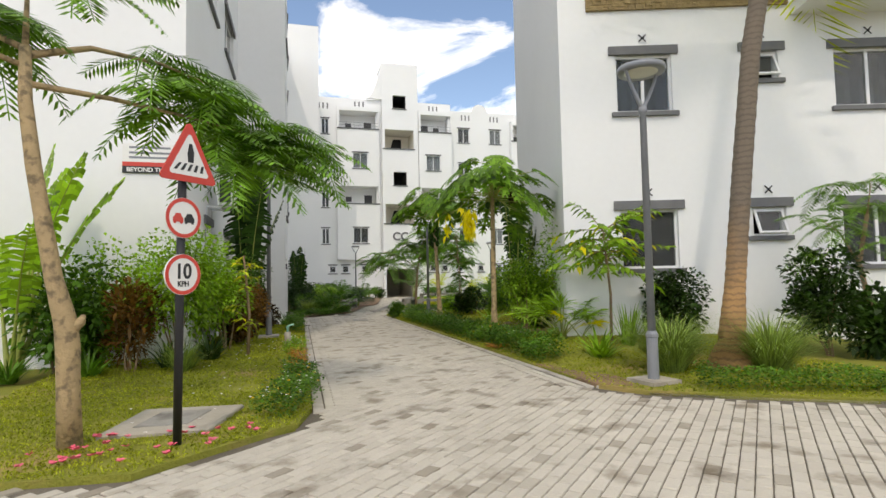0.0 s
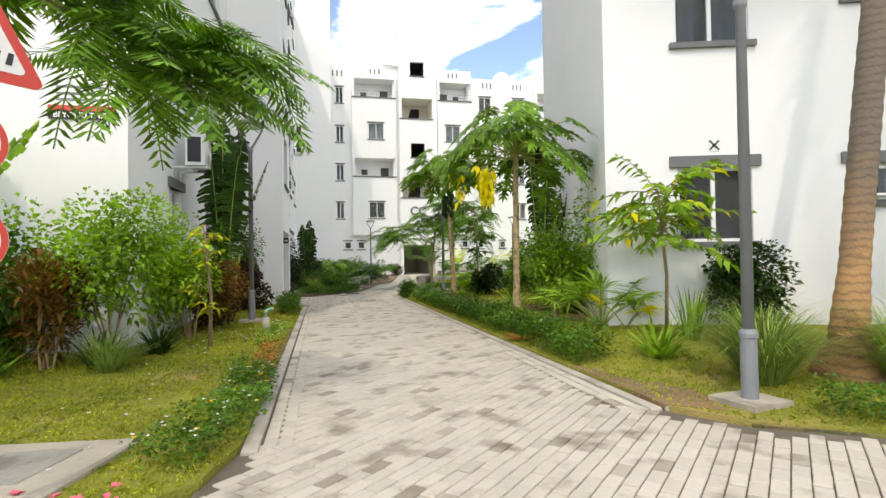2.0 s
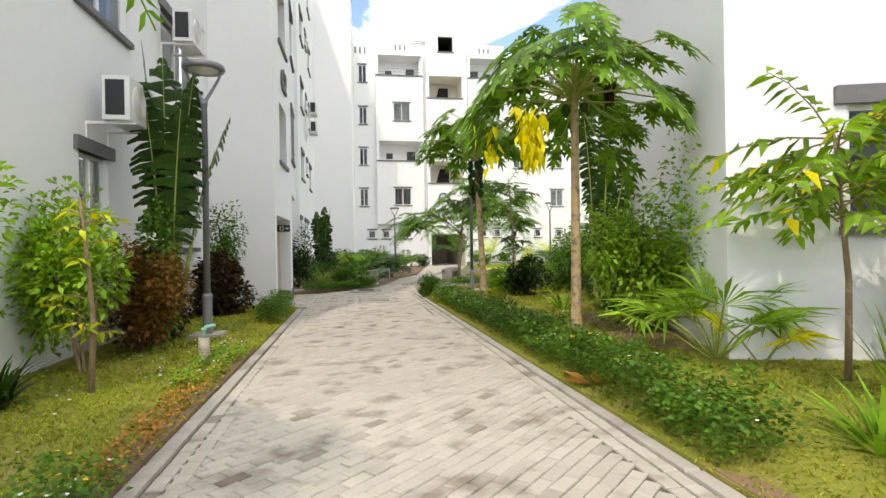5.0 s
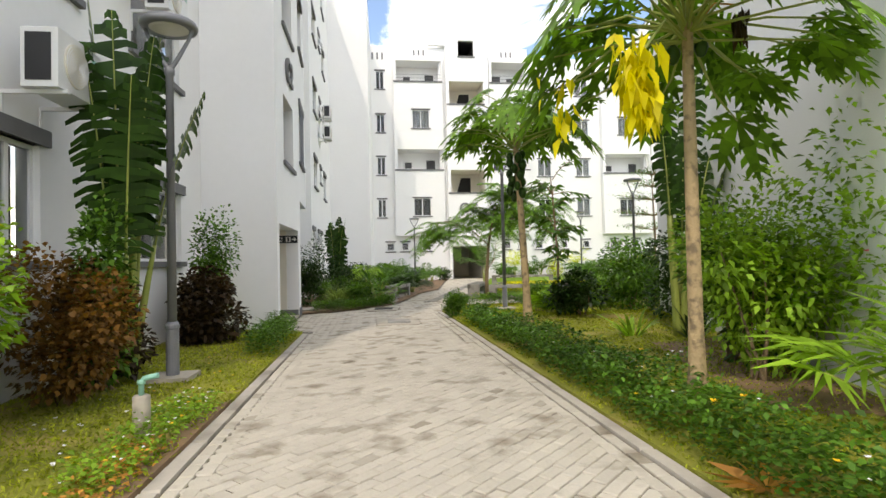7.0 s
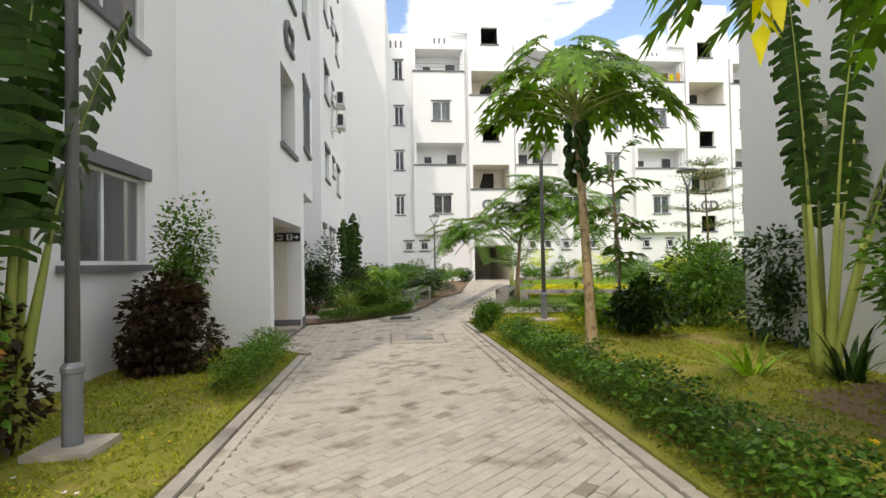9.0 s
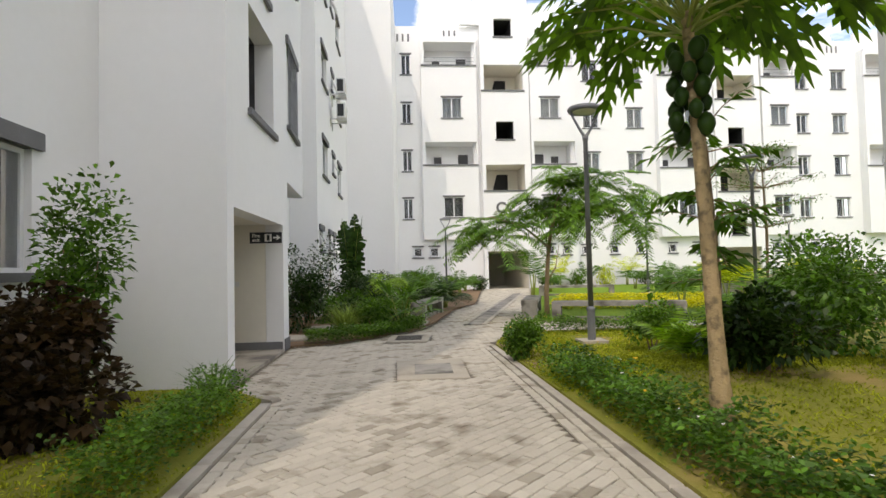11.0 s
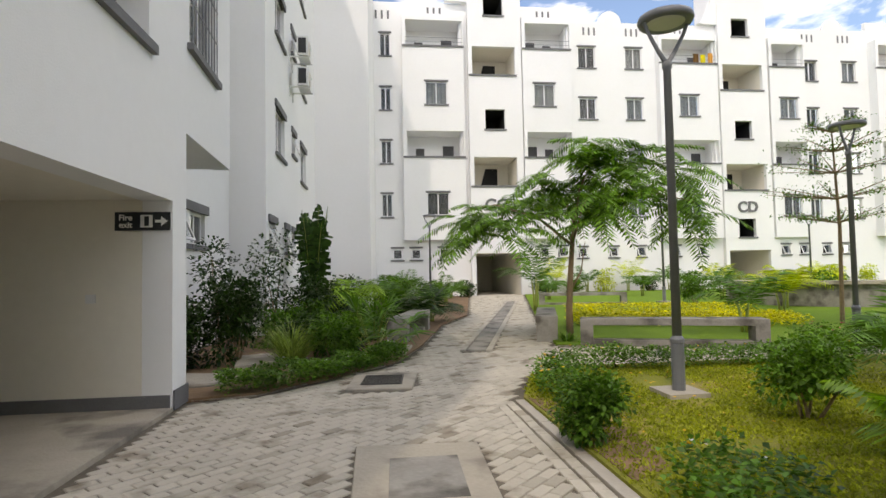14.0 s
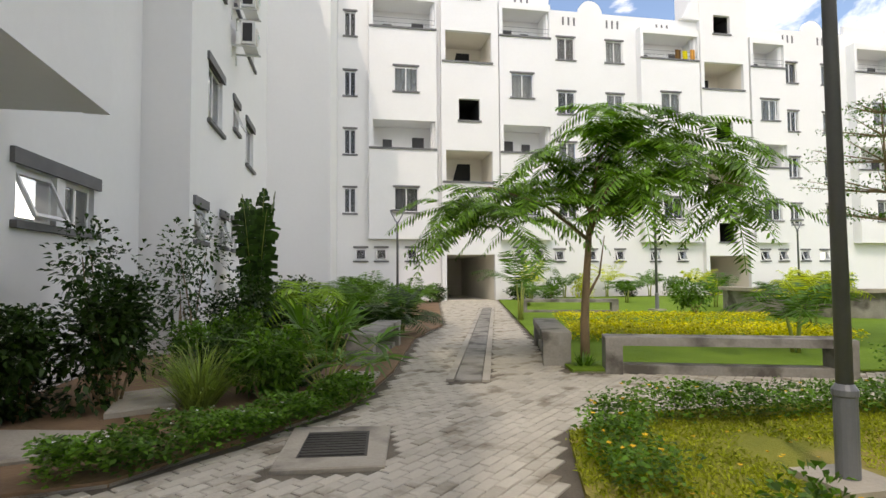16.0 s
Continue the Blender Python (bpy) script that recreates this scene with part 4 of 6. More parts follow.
def papaya(x, y, h, lean, n, reach, size, seed, label, yellow=3, fruit=6, r0=0.075, low_leaf=0.0):
    ob = thing("papaya_tree", label, "tree", Matrix.Translation((x, y, gz(x, y))), "papaya trees")
    r = np.random.RandomState(seed)
    b = Build()
    k = 16
    path = [Vector((lean[0] * (i / k) ** 1.2, lean[1] * (i / k), -0.05 + h * i / k)) for i in range(k + 1)]
    rad = [r0 * (1.45 - 0.45 * min(1, i / 3)) * (1 - 0.35 * i / k) * (1 + 0.05 * (i % 2)) for i in range(k + 1)]
    b.tube(path, rad, 12)
    part("trunk", b, PALEBARK, ob, "pale ringed trunk", True)
    top = path[-1]
    lv, ly = Leaves(seed), Leaves(seed + 1)
    for i in range(n):
        a = 2.4 * i + r.uniform(-0.3, 0.3)
        el = radians(r.uniform(-35 - low_leaf, 70)) if i > 2 else radians(78)
        if yellow and math.cos(a - math.pi - 0.65) > 0.8 and el < radians(25):
            el = radians(r.uniform(25, 60))
        ln = reach * r.uniform(0.7, 1.1)
        base = top - Vector((0, 0, r.uniform(0, 0.22)))
        mid = base + Vector((math.cos(a) * math.cos(el), math.sin(a) * math.cos(el), math.sin(el))) * ln * 0.6
        end = mid + Vector((math.cos(a) * math.cos(el * 0.5), math.sin(a) * math.cos(el * 0.5), math.sin(el) * 0.4 - 0.1)) * ln * 0.45
        st = Build()
        st.tube([base, mid, end], [0.014, 0.010, 0.007], 5)
        part("petiole", st, STEMGREEN, ob)
        lobed_leaf(lv, end, (math.cos(a), math.sin(a), 0), size * r.uniform(0.8, 1.1), r)
    for a, out, drop, count in ((math.pi + 0.72, 0.95, 0.36, 150), (math.pi - 0.16, 0.95, 0.32, 22))[:yellow]:
        base = top - Vector((0, 0, 0.2))
        end = base + Vector((math.cos(a) * out, math.sin(a) * out, -drop))
        st = Build()
        st.tube([base, base.lerp(end, 0.5) + Vector((0, 0, 0.2)), end], 0.009, 5)
        part("petiole", st, STEMGREEN, ob)
        for j in range(count):
            q = r.uniform(0, 1)
            wide = 0.085 * (1 - 0.55 * q)
            ly.add([end + Vector((r.normal(0, wide), r.normal(0, wide), 0.12 - 0.52 * q))], [(math.cos(a + j) * r.uniform(0.2, 1.0), math.sin(a + j) * r.uniform(0.2, 1.0), -1.0)], r.uniform(0.11, 0.18), 0.06, r.uniform(0.1, 0.5), r.uniform(-0.5, 0.6))
    piece("crown", lv.mesh("crown", G_PAPAYA), ob)
    if yellow:
        piece("yellow_leaves", ly.mesh("yellow_leaves", G_YELLOW), ob, None, "hanging bright yellow leaves")
    if yellow:
        dry = Leaves(seed + 2)
        end = top + Vector((0.38, -0.08, 0.06))
        st = Build()
        st.tube([top - Vector((0, 0, 0.15)), top + Vector((0.2, -0.05, 0.08)), end], 0.008, 5)
        part("petiole", st, G_DRY, ob)
        for j in range(26):
            dry.add([end + Vector((r.normal(0, 0.025), r.normal(0, 0.025), r.uniform(-0.2, 0.0)))], [(math.cos(j) * 0.3, math.sin(j) * 0.3, -1.2)], r.uniform(0.1, 0.18), 0.05, 0.3)
        piece("dry_leaf", dry.mesh("dry_leaf", G_BROWN), ob, None, "shrivelled brown hanging leaf")
    for i in range(fruit):
        f = Build()
        a = 2.4 * i
        s = 0.052 + 0.02 * r.rand()
        f.lathe([(s * 0.15, -s * 1.5), (s * 0.6, -s * 1.2), (s, -s * 0.3), (s * 0.95, s * 0.4), (s * 0.5, s * 1.1), (s * 0.1, s * 1.3)], 10, (0, 0, 0))
        o = piece("papaya_fruit", f.mesh("papaya_fruit", G_DARK, True), ob, Matrix.Translation(top + Vector((math.cos(a) * 0.11, math.sin(a) * 0.11, -0.24 - 0.035 * i))), "dark green fruit")
    return ob


def paddle_plant(x, y, specs, seed, label, name="travellers_palm", mat=None, tear=0.5, z=None, width=0.32, thick=0.05):
    """A banana-like plant: long stalks with torn paddle blades. specs: (azimuth, lean, stalk, blade)."""
    ob = thing(name, label, "palm", Matrix.Translation((x, y, gz(x, y) if z is None else z)))
    r = np.random.RandomState(seed)
    for az, lean, stalk, blade in specs:
        st = Build()
        lv = Leaves(seed)
        a = radians(az)
        hd = Vector((math.cos(a), math.sin(a), 0))
        sd = Vector((-hd.y, hd.x, 0))
        p, path, ang = hd * 0.05 + Vector((0, 0, -0.03)), [], radians(lean)
        k = 8
        for i in range(k + 1):
            path.append(p.copy())
            p = p + (hd * math.sin(ang * 0.5) + Vector((0, 0, math.cos(ang * 0.5)))) * stalk / k
        st.tube(path, [thick * (1 - 0.64 * i / k) for i in range(k + 1)], 6)
        rib, seg = [path[-1]], 22
        for i in range(seg):
            t = i / seg
            g = ang * (0.5 + 0.75 * t)
            rib.append(rib[-1] + (hd * math.sin(g) + Vector((0, 0, math.cos(g)))) * blade / seg)
        st.tube(rib, [0.018 * (1 - 0.8 * i / seg) for i in range(seg + 1)], 5)
        qs = []
        for i in range(seg):
            t = (i + 0.5) / seg
            wd = width * (0.35 + 0.65 * min(1, math.sin(math.pi * min(0.98, 0.12 + 0.86 * t)) * 1.5)) * (1 - 0.55 * max(0, t - 0.8) / 0.2)
            ax = (rib[i + 1] - rib[i]).normalized()
            for s in (1, -1):
                torn = r.rand() < tear
                gap = 0.12 if torn else 0.0
                fallz = -r.uniform(0.05, 0.30) * wd if not torn else -r.uniform(0.15, 0.6) * wd
                o = sd * s * wd * r.uniform(0.72, 1.08) + ax * wd * 0.28 + Vector((0, 0, fallz))
                e0, e1 = rib[i] + o, rib[i + 1] + o - ax * (rib[i + 1] - rib[i]).length * gap * 4.0
                m0, m1 = rib[i].lerp(e0, 0.55) + Vector((0, 0, 0.03)), rib[i + 1].lerp(e1, 0.55) + Vector((0, 0, 0.03))
                qs += [[rib[i], m0, m1, rib[i + 1]], [m0, e0, e1, m1]]
        lv.quads([[tuple(q) for q in k2] for k2 in qs])
        o = piece("leaf", lv.mesh("leaf", mat or G_BANANA), ob)
        part("stalk", st, STEMGREEN, o, "yellow-green leaf stalk", True)
    return ob


def feather_palm(x, y, h, n, length, seed, label, mat=None, stems=3, name="areca_palm", r0=0.03, bark=None, z=None, path=None, leaflet=0.3, el=(25, 75), droop=(0.3, 0.65), pairs=20):
    """A palm with arching feather leaves from one or more stems."""
    ob = thing(name, label, "palm", Matrix.Translation((x, y, gz(x, y) if z is None else z)))
    r = np.random.RandomState(seed)
    b = Build()
    tops = []
    if path:
        b.tube(path[0], path[1], 14)
        tops.append(Vector(path[0][-1]))
    else:
        for i in range(stems):
            a = 2.4 * i
            e = Vector((math.cos(a) * 0.12 * (stems > 1), math.sin(a) * 0.12 * (stems > 1), h * r.uniform(0.75, 1.0)))
            b.tube([Vector((e.x * 0.4, e.y * 0.4, -0.04)), e * 0.5, e], [r0 * 1.2, r0, r0 * 0.7], 7)
            tops.append(e)
    part("trunk", b, bark or STEMGREEN, ob, smooth=True)
    lv = Leaves(seed)
    for i in range(n):
        t = tops[i % len(tops)]
        a = 2.4 * i + r.uniform(-0.3, 0.3)
        e = radians(r.uniform(*el))
        frond_quads(lv, t, (math.cos(a) * math.cos(e), math.sin(a) * math.cos(e), math.sin(e)), length * r.uniform(0.75, 1.1), pairs, leaflet, 1, r.uniform(*droop), False)
    piece("fronds", lv.mesh("fronds", mat or G_MID), ob)
    return ob


def fan_palm(x, y, n, size, seed, label, mat=None, h=0.35, z=None):
    ob = thing("fan_palm", label, "palm", Matrix.Translation((x, y, gz(x, y) if z is None else z)))
    r = np.random.RandomState(seed)
    for i in range(n):
        st, lv = Build(), Leaves(seed + i)
        a, e = 2.4 * i, radians(r.uniform(15, 75))
        d = Vector((math.cos(a) * math.cos(e), math.sin(a) * math.cos(e), math.sin(e)))
        c = d * size * r.uniform(0.5, 0.8) + Vector((0, 0, h * 0.3))
        st.tube([Vector((0, 0, -0.03)), c * 0.5 + Vector((0, 0, 0.03)), c], 0.009, 4)
        s = d.cross(Vector((0, 0, 1))).normalized()
        for k in range(17):
            g = (k / 16 - 0.5) * radians(200)
            lv.add([c], [d * math.cos(g) + s * math.sin(g)], size * 0.62, 0.045, 0.22, 0.3)
        o = piece("fan_leaf", lv.mesh("fan_leaf", mat or G_MID), ob)
        part("stalk", st, STEMGREEN, o)
    return ob


def blade_clump(x, y, n, length, width, seed, label, name="grass_clump", mat=None, spread=0.8, category="grass", z=None, seg=4, base=0.1, group="", arch=0.9):
    """A tuft of arching blades."""
    r = np.random.RandomState(seed)
    a = r.uniform(0, 2 * math.pi, n)
    rad = base * np.sqrt(r.rand(n))
    p = np.stack([np.cos(a) * rad, np.sin(a) * rad, np.full(n, -0.02)], 1)
    el = r.uniform(0.05, spread, n)
    hd = np.stack([np.cos(a + r.normal(0, 0.4, n)), np.sin(a + r.normal(0, 0.4, n)), np.zeros(n)], 1)
    sd = np.stack([-hd[:, 1], hd[:, 0], np.zeros(n)], 1)
    L = length * r.uniform(0.6, 1.1, n)
    lv = Leaves(seed)
    w0 = width * np.ones(n)
    for k in range(seg):
        g = el + arch * (k / seg) ** 1.5
        q = p + (hd * np.sin(g)[:, None] + np.array([0, 0, 1.0]) * np.cos(g)[:, None]) * (L / seg)[:, None]
        w1 = width * (1 - ((k + 1) / seg) ** 2) + 0.001
        lv.quads(np.stack([p - sd * w0[:, None] / 2, p + sd * w0[:, None] / 2, q + sd * w1 / 2, q - sd * w1 / 2], 1))
        p, w0 = q, np.full(n, w1)
    ob = thing(name, label, category, Matrix.Translation((x, y, gz(x, y) if z is None else z)), group)
    tagged(piece("foliage", lv.mesh("foliage", mat or G_GRASS), ob), kind="stuff")
    return ob


def along(line, n, r, width):
    """Places spread along a line of points."""
    line = [np.array(p, float) for p in line]
    ln = [np.linalg.norm(line[i + 1] - line[i]) for i in range(len(line) - 1)]
    out = []
    for i, q in enumerate(ln):
        k = max(1, int(n * q / sum(ln)))
        t = r.rand(k)[:, None]
        d = (line[i + 1] - line[i]) / q
        o = (r.rand(k) - 0.5)[:, None] * width * np.array([-d[1], d[0]])
        out.append(line[i] + (line[i + 1] - line[i]) * t + o)
    return np.concatenate(out)


def cover_strip(line, width, h, n, leaf, mat, seed, label, name="ground_cover", bloom=(), category="hedge", lump=0.45):
    """A low uneven hedge of small leaves along a line."""
    r = np.random.RandomState(seed)
    p = along(line, n, r, width)
    lv = Leaves(seed)
    hh = np.array([h * (0.55 + lump * (noise.noise((q[0] * 2.3, q[1] * 2.3, seed)) + 0.5)) for q in p])
    z = hh * r.rand(len(p)) ** 0.55
    pos = np.concatenate([p + r.normal(0, 0.03, p.shape), (z + np.array([gz(*q) for q in p]))[:, None]], 1)
    dirs = np.concatenate([r.normal(0, 1, (len(p), 2)), r.uniform(-0.1, 0.9, (len(p), 1))], 1)
    ob = thing(name, label, category, None)
    span = sum(math.dist(line[i], line[i + 1]) for i in range(len(line) - 1))
    cen = p[r.choice(len(p), max(3, int(span * max(1.0, width) / 0.6)), False)]
    which = np.argmin(((p[:, None, :] - cen[None]) ** 2).sum(-1), 1)
    for k in range(len(cen)):
        s = which == k
        if s.sum():
            lv = Leaves(seed + k)
            lv.add(pos[s], dirs[s], leaf, leaf * 0.55, 0.2)
            tagged(piece("clump", lv.mesh("clump", mat), ob), kind="stuff")
    for m, k, s, lab in bloom:
        i = r.choice(len(p), k, False)
        flowers(ob, [np.array([p[j][0], p[j][1], hh[j] + gz(*p[j])]) for j in i], m, s, seed, lab)
    return ob


def turf(poly, box, n, seed, label, mat=None, h=0.05):
    """Short blades all over a stretch of lawn."""
    r = np.random.RandomState(seed)
    pts = []
    while len(pts) < n:
        x, y = r.uniform(box[0], box[1]), r.uniform(box[2], box[3])
        if inside(poly, x, y) and noise.noise((x * 0.9, y * 0.9, 3.0)) > -0.28 - 0.3 * r.rand():
            pts.append((x, y, gz(x, y)))
    p = np.array(pts)
    p = np.concatenate([p, p + np.concatenate([r.normal(0, 0.02, (n, 2)), np.zeros((n, 1))], 1)])
    lv = Leaves(seed)
    lv.add(p, np.concatenate([r.normal(0, 0.8, (2 * n, 2)), np.ones((2 * n, 1))], 1), h, h * 0.22, 0.25)
    ob = new("grass", lv.mesh("grass", mat or G_TURF))
    return tagged(ob, label, "grass", "", "stuff")


def leafy_sapling(x, y, h, reach, branches, leaf, per, mat, seed, label, yellow=0.05, low=0.7, name="sapling", lean=-0.08):
    """A thin stem with spread branches that carry two rows of drooping leaves."""
    sp = thing(name, label, "young tree", Matrix.Translation((x, y, gz(x, y))))
    r = np.random.RandomState(seed)
    b, lv, ly = Build(), Leaves(seed), Leaves(seed + 1)
    b.tube([(0, 0, -0.05), (0.02, 0, h * 0.4), (lean * 0.6, 0.02, h * 0.85), (lean, 0.02, h)], [0.028, 0.024, 0.016, 0.010], 8)
    part("trunk", b, BARK, sp, smooth=True)
    for i in range(branches):
        a = 2.4 * i
        e = radians(r.uniform(-5, 55))
        ln = reach * r.uniform(0.6, 1.1)
        p = Vector((lean * 0.6, 0.02, h * r.uniform(low, 1.0)))
        d = Vector((math.cos(a) * math.cos(e), math.sin(a) * math.cos(e), math.sin(e)))
        b = Build()
        b.tube([p + d * ln * t - Vector((0, 0, 0.35 * ln * t * t)) for t in (0, 0.35, 0.7, 1.0)], [0.009, 0.007, 0.005, 0.003], 5)
        part("branch", b, BARK, sp)
        for k in range(per):
            t = 0.2 + 0.8 * k / (per - 1)
            q = p + d * ln * t - Vector((0, 0, 0.35 * ln * t * t))
            s = d.cross(Vector((0, 0, 1))).normalized() * (1 if k % 2 else -1)
            (ly if r.rand() < yellow else lv).add([q], [s * 0.7 + d * 0.6 + Vector((0, 0, r.uniform(-0.7, 0.1)))], leaf, leaf * 0.36, 0.35)
    piece("foliage", lv.mesh("foliage", mat), sp)
    if ly.q:
        piece("yellow_leaves", ly.mesh("yellow_leaves", G_YELLOW), sp, None, "few yellow leaves")
    return sp


# ---- street furniture ----


def lamp(x, y, mat, label, head=0.0, h=3.84):
    ob = thing("street_lamp", label, "lamp post", Matrix.Translation((x, y, gz(x, y))) @ Matrix.Rotation(radians(head), 4, "Z"), "garden lamp posts")
    b = Build()
    b.box(-0.22, 0.22, -0.22, 0.22, -0.04, 0.05)
    part("footing", b, CONCRETE, ob, "square concrete footing")
    b = Build()
    b.lathe([(0.067, 0.05), (0.066, 0.54), (0.074, 0.55), (0.074, 0.585), (0.05, 0.62)], 16)
    part("base_sleeve", b, mat, ob)
    b = Build()
    b.lathe([(0.048, 0.6), (0.04, h - 0.55), (0.052, h - 0.54), (0.052, h - 0.48), (0.03, h - 0.46)], 14)
    part("pole", b, mat, ob, "", True)
    for s in (-1, 1):
        b = Build()
        b.tube([(0, 0, h - 0.5), (0.09 * s, 0, h - 0.36), (0.2 * s, 0, h - 0.16), (0.25 * s, 0, h - 0.03)], [0.028, 0.024, 0.02, 0.02], 8)
        part("arm", b, mat, ob)
    b = Build()
    b.lathe([(0.20, h - 0.04), (0.28, h - 0.045), (0.295, h - 0.01), (0.28, h + 0.03), (0.12, h + 0.06), (0.02, h + 0.065)], 24)
    hd = part("lamp_head", b, mat, ob, "", True)
    b = Build()
    b.lathe([(0.02, h - 0.052), (0.17, h - 0.05), (0.2, h - 0.041)], 24)
    part("lens", b, LENS_M, hd, "pale diffusing lens")
    return ob


# this post gets the paler grey because it stands in the sun
lamp(4.25, 5.15, PALEPOLE, "grey steel lamp post coloured paler as sunlit, round head, concrete footing", 10)
lamp(-0.54, 12.42, POLE, "dark grey steel lamp post with round head beside the building", 0)
lamp(4.97, 20.1, POLE, "dark grey steel lamp post with round head on the lawn", 0, 4.04)
lamp(10.2, 23.4, POLE, "dark grey steel lamp post beside the courtyard lawn", 20)
lamp(12.9, 35.0, POLE, "dark grey steel lamp post in the courtyard", 20)
lamp(4.0, 38.5, POLE, "grey steel lamp post in the bed before the facade", 0)
lamp(23.5, 40.0, POLE, "grey steel lamp post at the far courtyard side", 0)

# road signs on one pole
sign = thing("road_sign", "black steel pole with triangular and two round road signs", "road sign", Matrix.Translation((-0.81, 4.2, 0.03)) @ Matrix.Rotation(radians(48), 4, "Z"))
b = Build()
b.tube([(0, 0, -0.05), (0.01, 0, 1.2), (0.03, 0, 2.35)], 0.034, 12)
part("pole", b, BLACKM, sign, "chipped black pole", True)


def disc(r, y0, y1, z, n=32):
    d = Build()
    pts = [(r * math.cos(2 * math.pi * i / n), r * math.sin(2 * math.pi * i / n)) for i in range(n)]
    d.v = [(p[0], y0, z + p[1]) for p in pts] + [(p[0], y1, z + p[1]) for p in pts]
    d.f = [tuple(range(n)), tuple(range(n, 2 * n))] + [(i, (i + 1) % n, (i + 1) % n + n, i + n) for i in range(n)]
    return d


def flat_prism(pts, y0, y1):
    d = Build()
    n = len(pts)
    d.v = [(p[0], y0, p[1]) for p in pts] + [(p[0], y1, p[1]) for p in pts]
    d.f = [tuple(range(n)), tuple(reversed(range(n, 2 * n)))] + [(i, i + n, (i + 1) % n + n, (i + 1) % n) for i in range(n)]
    return d


def rounded_tri(s, rad, z):
    pts = []
    cs = [(-s / 2, 0), (s / 2, 0), (0, s * 0.93)]
    g = (0, s * 0.31)
    for i, (cx, cz) in enumerate(cs):
        d = math.hypot(cx - g[0], cz - g[1])
        ox, oz = cx + (g[0] - cx) / d * rad * 2, cz + (g[1] - cz) / d * rad * 2
        a0 = (210, 330, 90)[i] - 60
        for k in range(5):
            a = radians(a0 + 30 * k)
            pts.append((ox + rad * math.cos(a), z + oz + rad * math.sin(a)))
    return pts


tri = part("triangle_plate", flat_prism([(x + 0.05, z) for x, z in rounded_tri(0.56, 0.03, 2.12)], -0.055, -0.04), REDM, sign, "red-bordered triangular warning plate")
part("white_field", flat_prism([(x * 0.70 + 0.05, (z - 2.28) * 0.70 + 2.285) for x, z in rounded_tri(0.56, 0.03, 2.12)], -0.058, -0.0555), SIGNWHITE, tri)
for i in range(5):
    x0 = -0.13 + 0.062 * i
    part("stripe", flat_prism([(x0 + 0.05 - 0.02, 2.21), (x0 + 0.078 - 0.02, 2.21), (x0 * 0.85 + 0.085, 2.27), (x0 * 0.85 + 0.062, 2.27)], -0.0612, -0.0582), BLACKM, tri)
part("pictogram", flat_prism([(0.035, 2.285), (0.085, 2.285), (0.09, 2.37), (0.07, 2.44), (0.045, 2.44), (0.028, 2.36)], -0.0612, -0.0582), BLACKM, tri, "plain black upright shape")
for z, r0 in ((1.82, 0.165), (1.36, 0.165)):
    o = part("round_plate", disc(r0, -0.055, -0.04, z), SIGNWHITE, sign, "white round plate with red ring")
    ring = Build()
    n = 36
    for i in range(n):
        a, c = 2 * math.pi * i / n, 2 * math.pi * (i + 1) / n
        for q0, q1 in ((a, c),):
            P = [(rr * math.cos(t), z + rr * math.sin(t)) for rr, t in ((r0 * 0.80, q0), (r0 * 0.80, q1), (r0 * 0.985, q1), (r0 * 0.985, q0))]
            ring.quad(*[(p[0], -0.0575, p[1]) for p in reversed(P)])
    part("red_ring", ring, REDM, o)
    if z > 1.5:
        for s, mt in ((-1, REDM), (1, BLACKM)):
            cx = 0.052 * s
            part("car_symbol", flat_prism([(cx - 0.045, z - 0.035), (cx + 0.045, z - 0.035), (cx + 0.047, z), (cx + 0.033, z + 0.01), (cx + 0.022, z + 0.035), (cx - 0.022, z + 0.035), (cx - 0.033, z + 0.01), (cx - 0.047, z)], -0.0590, -0.0558), mt, o)
            for w in (-0.03, 0.03):
                part("car_symbol", disc(0.012, -0.0590, -0.0558, z - 0.038, 10), mt, o).matrix_basis = Matrix.Translation((cx + w, 0, 0))
    else:
        for txt, zz, sz in (("10", z - 0.03, 0.17), ("KPH", z - 0.095, 0.062)):
            letters(o, txt, (0, 0), (1, 0), 0, zz, sz, BLACKM, "black sign lettering").matrix_basis = Matrix.Translation((0, -0.0572, zz)) @ Matrix.Rotation(radians(90), 4, "X") @ Matrix.Diagonal((0.9, 1, 0.05, 1))

# notice on the wall
board = thing("notice_board", "white notice board with red and black strips on the wall", "sign", wall_pose(A0, A1, 13.7, 3.44, 0))
b = Build()
b.box(-0.40, 0.40, -0.03, -0.002, -0.06, 0.25)
part("panel", b, SIGNWHITE, board)
b = Build()
b.box(-0.40, 0.40, -0.033, -0.002, -0.13, -0.06)
part("red_strip", b, REDM, board)
b = Build()
b.box(-0.40, 0.40, -0.033, -0.002, -0.24, -0.13)
k = part("black_strip", b, BLACKM, board)
for z in (0.17, 0.08, -0.0):
    b = Build()
    b.box(-0.3, 0.33, -0.0335, -0.0305, z, z + 0.035)
    part("text_bar", b, PALEPOLE, board)
letters(board, "BEYOND THIS", (0, 0), (1, 0), 0, 0, 0.1, SIGNWHITE, "white lettering").matrix_basis = Matrix.Translation((-0.02, -0.034, -0.22)) @ Matrix.Rotation(radians(90), 4, "X") @ Matrix.Diagonal((1, 1, 0.05, 1))

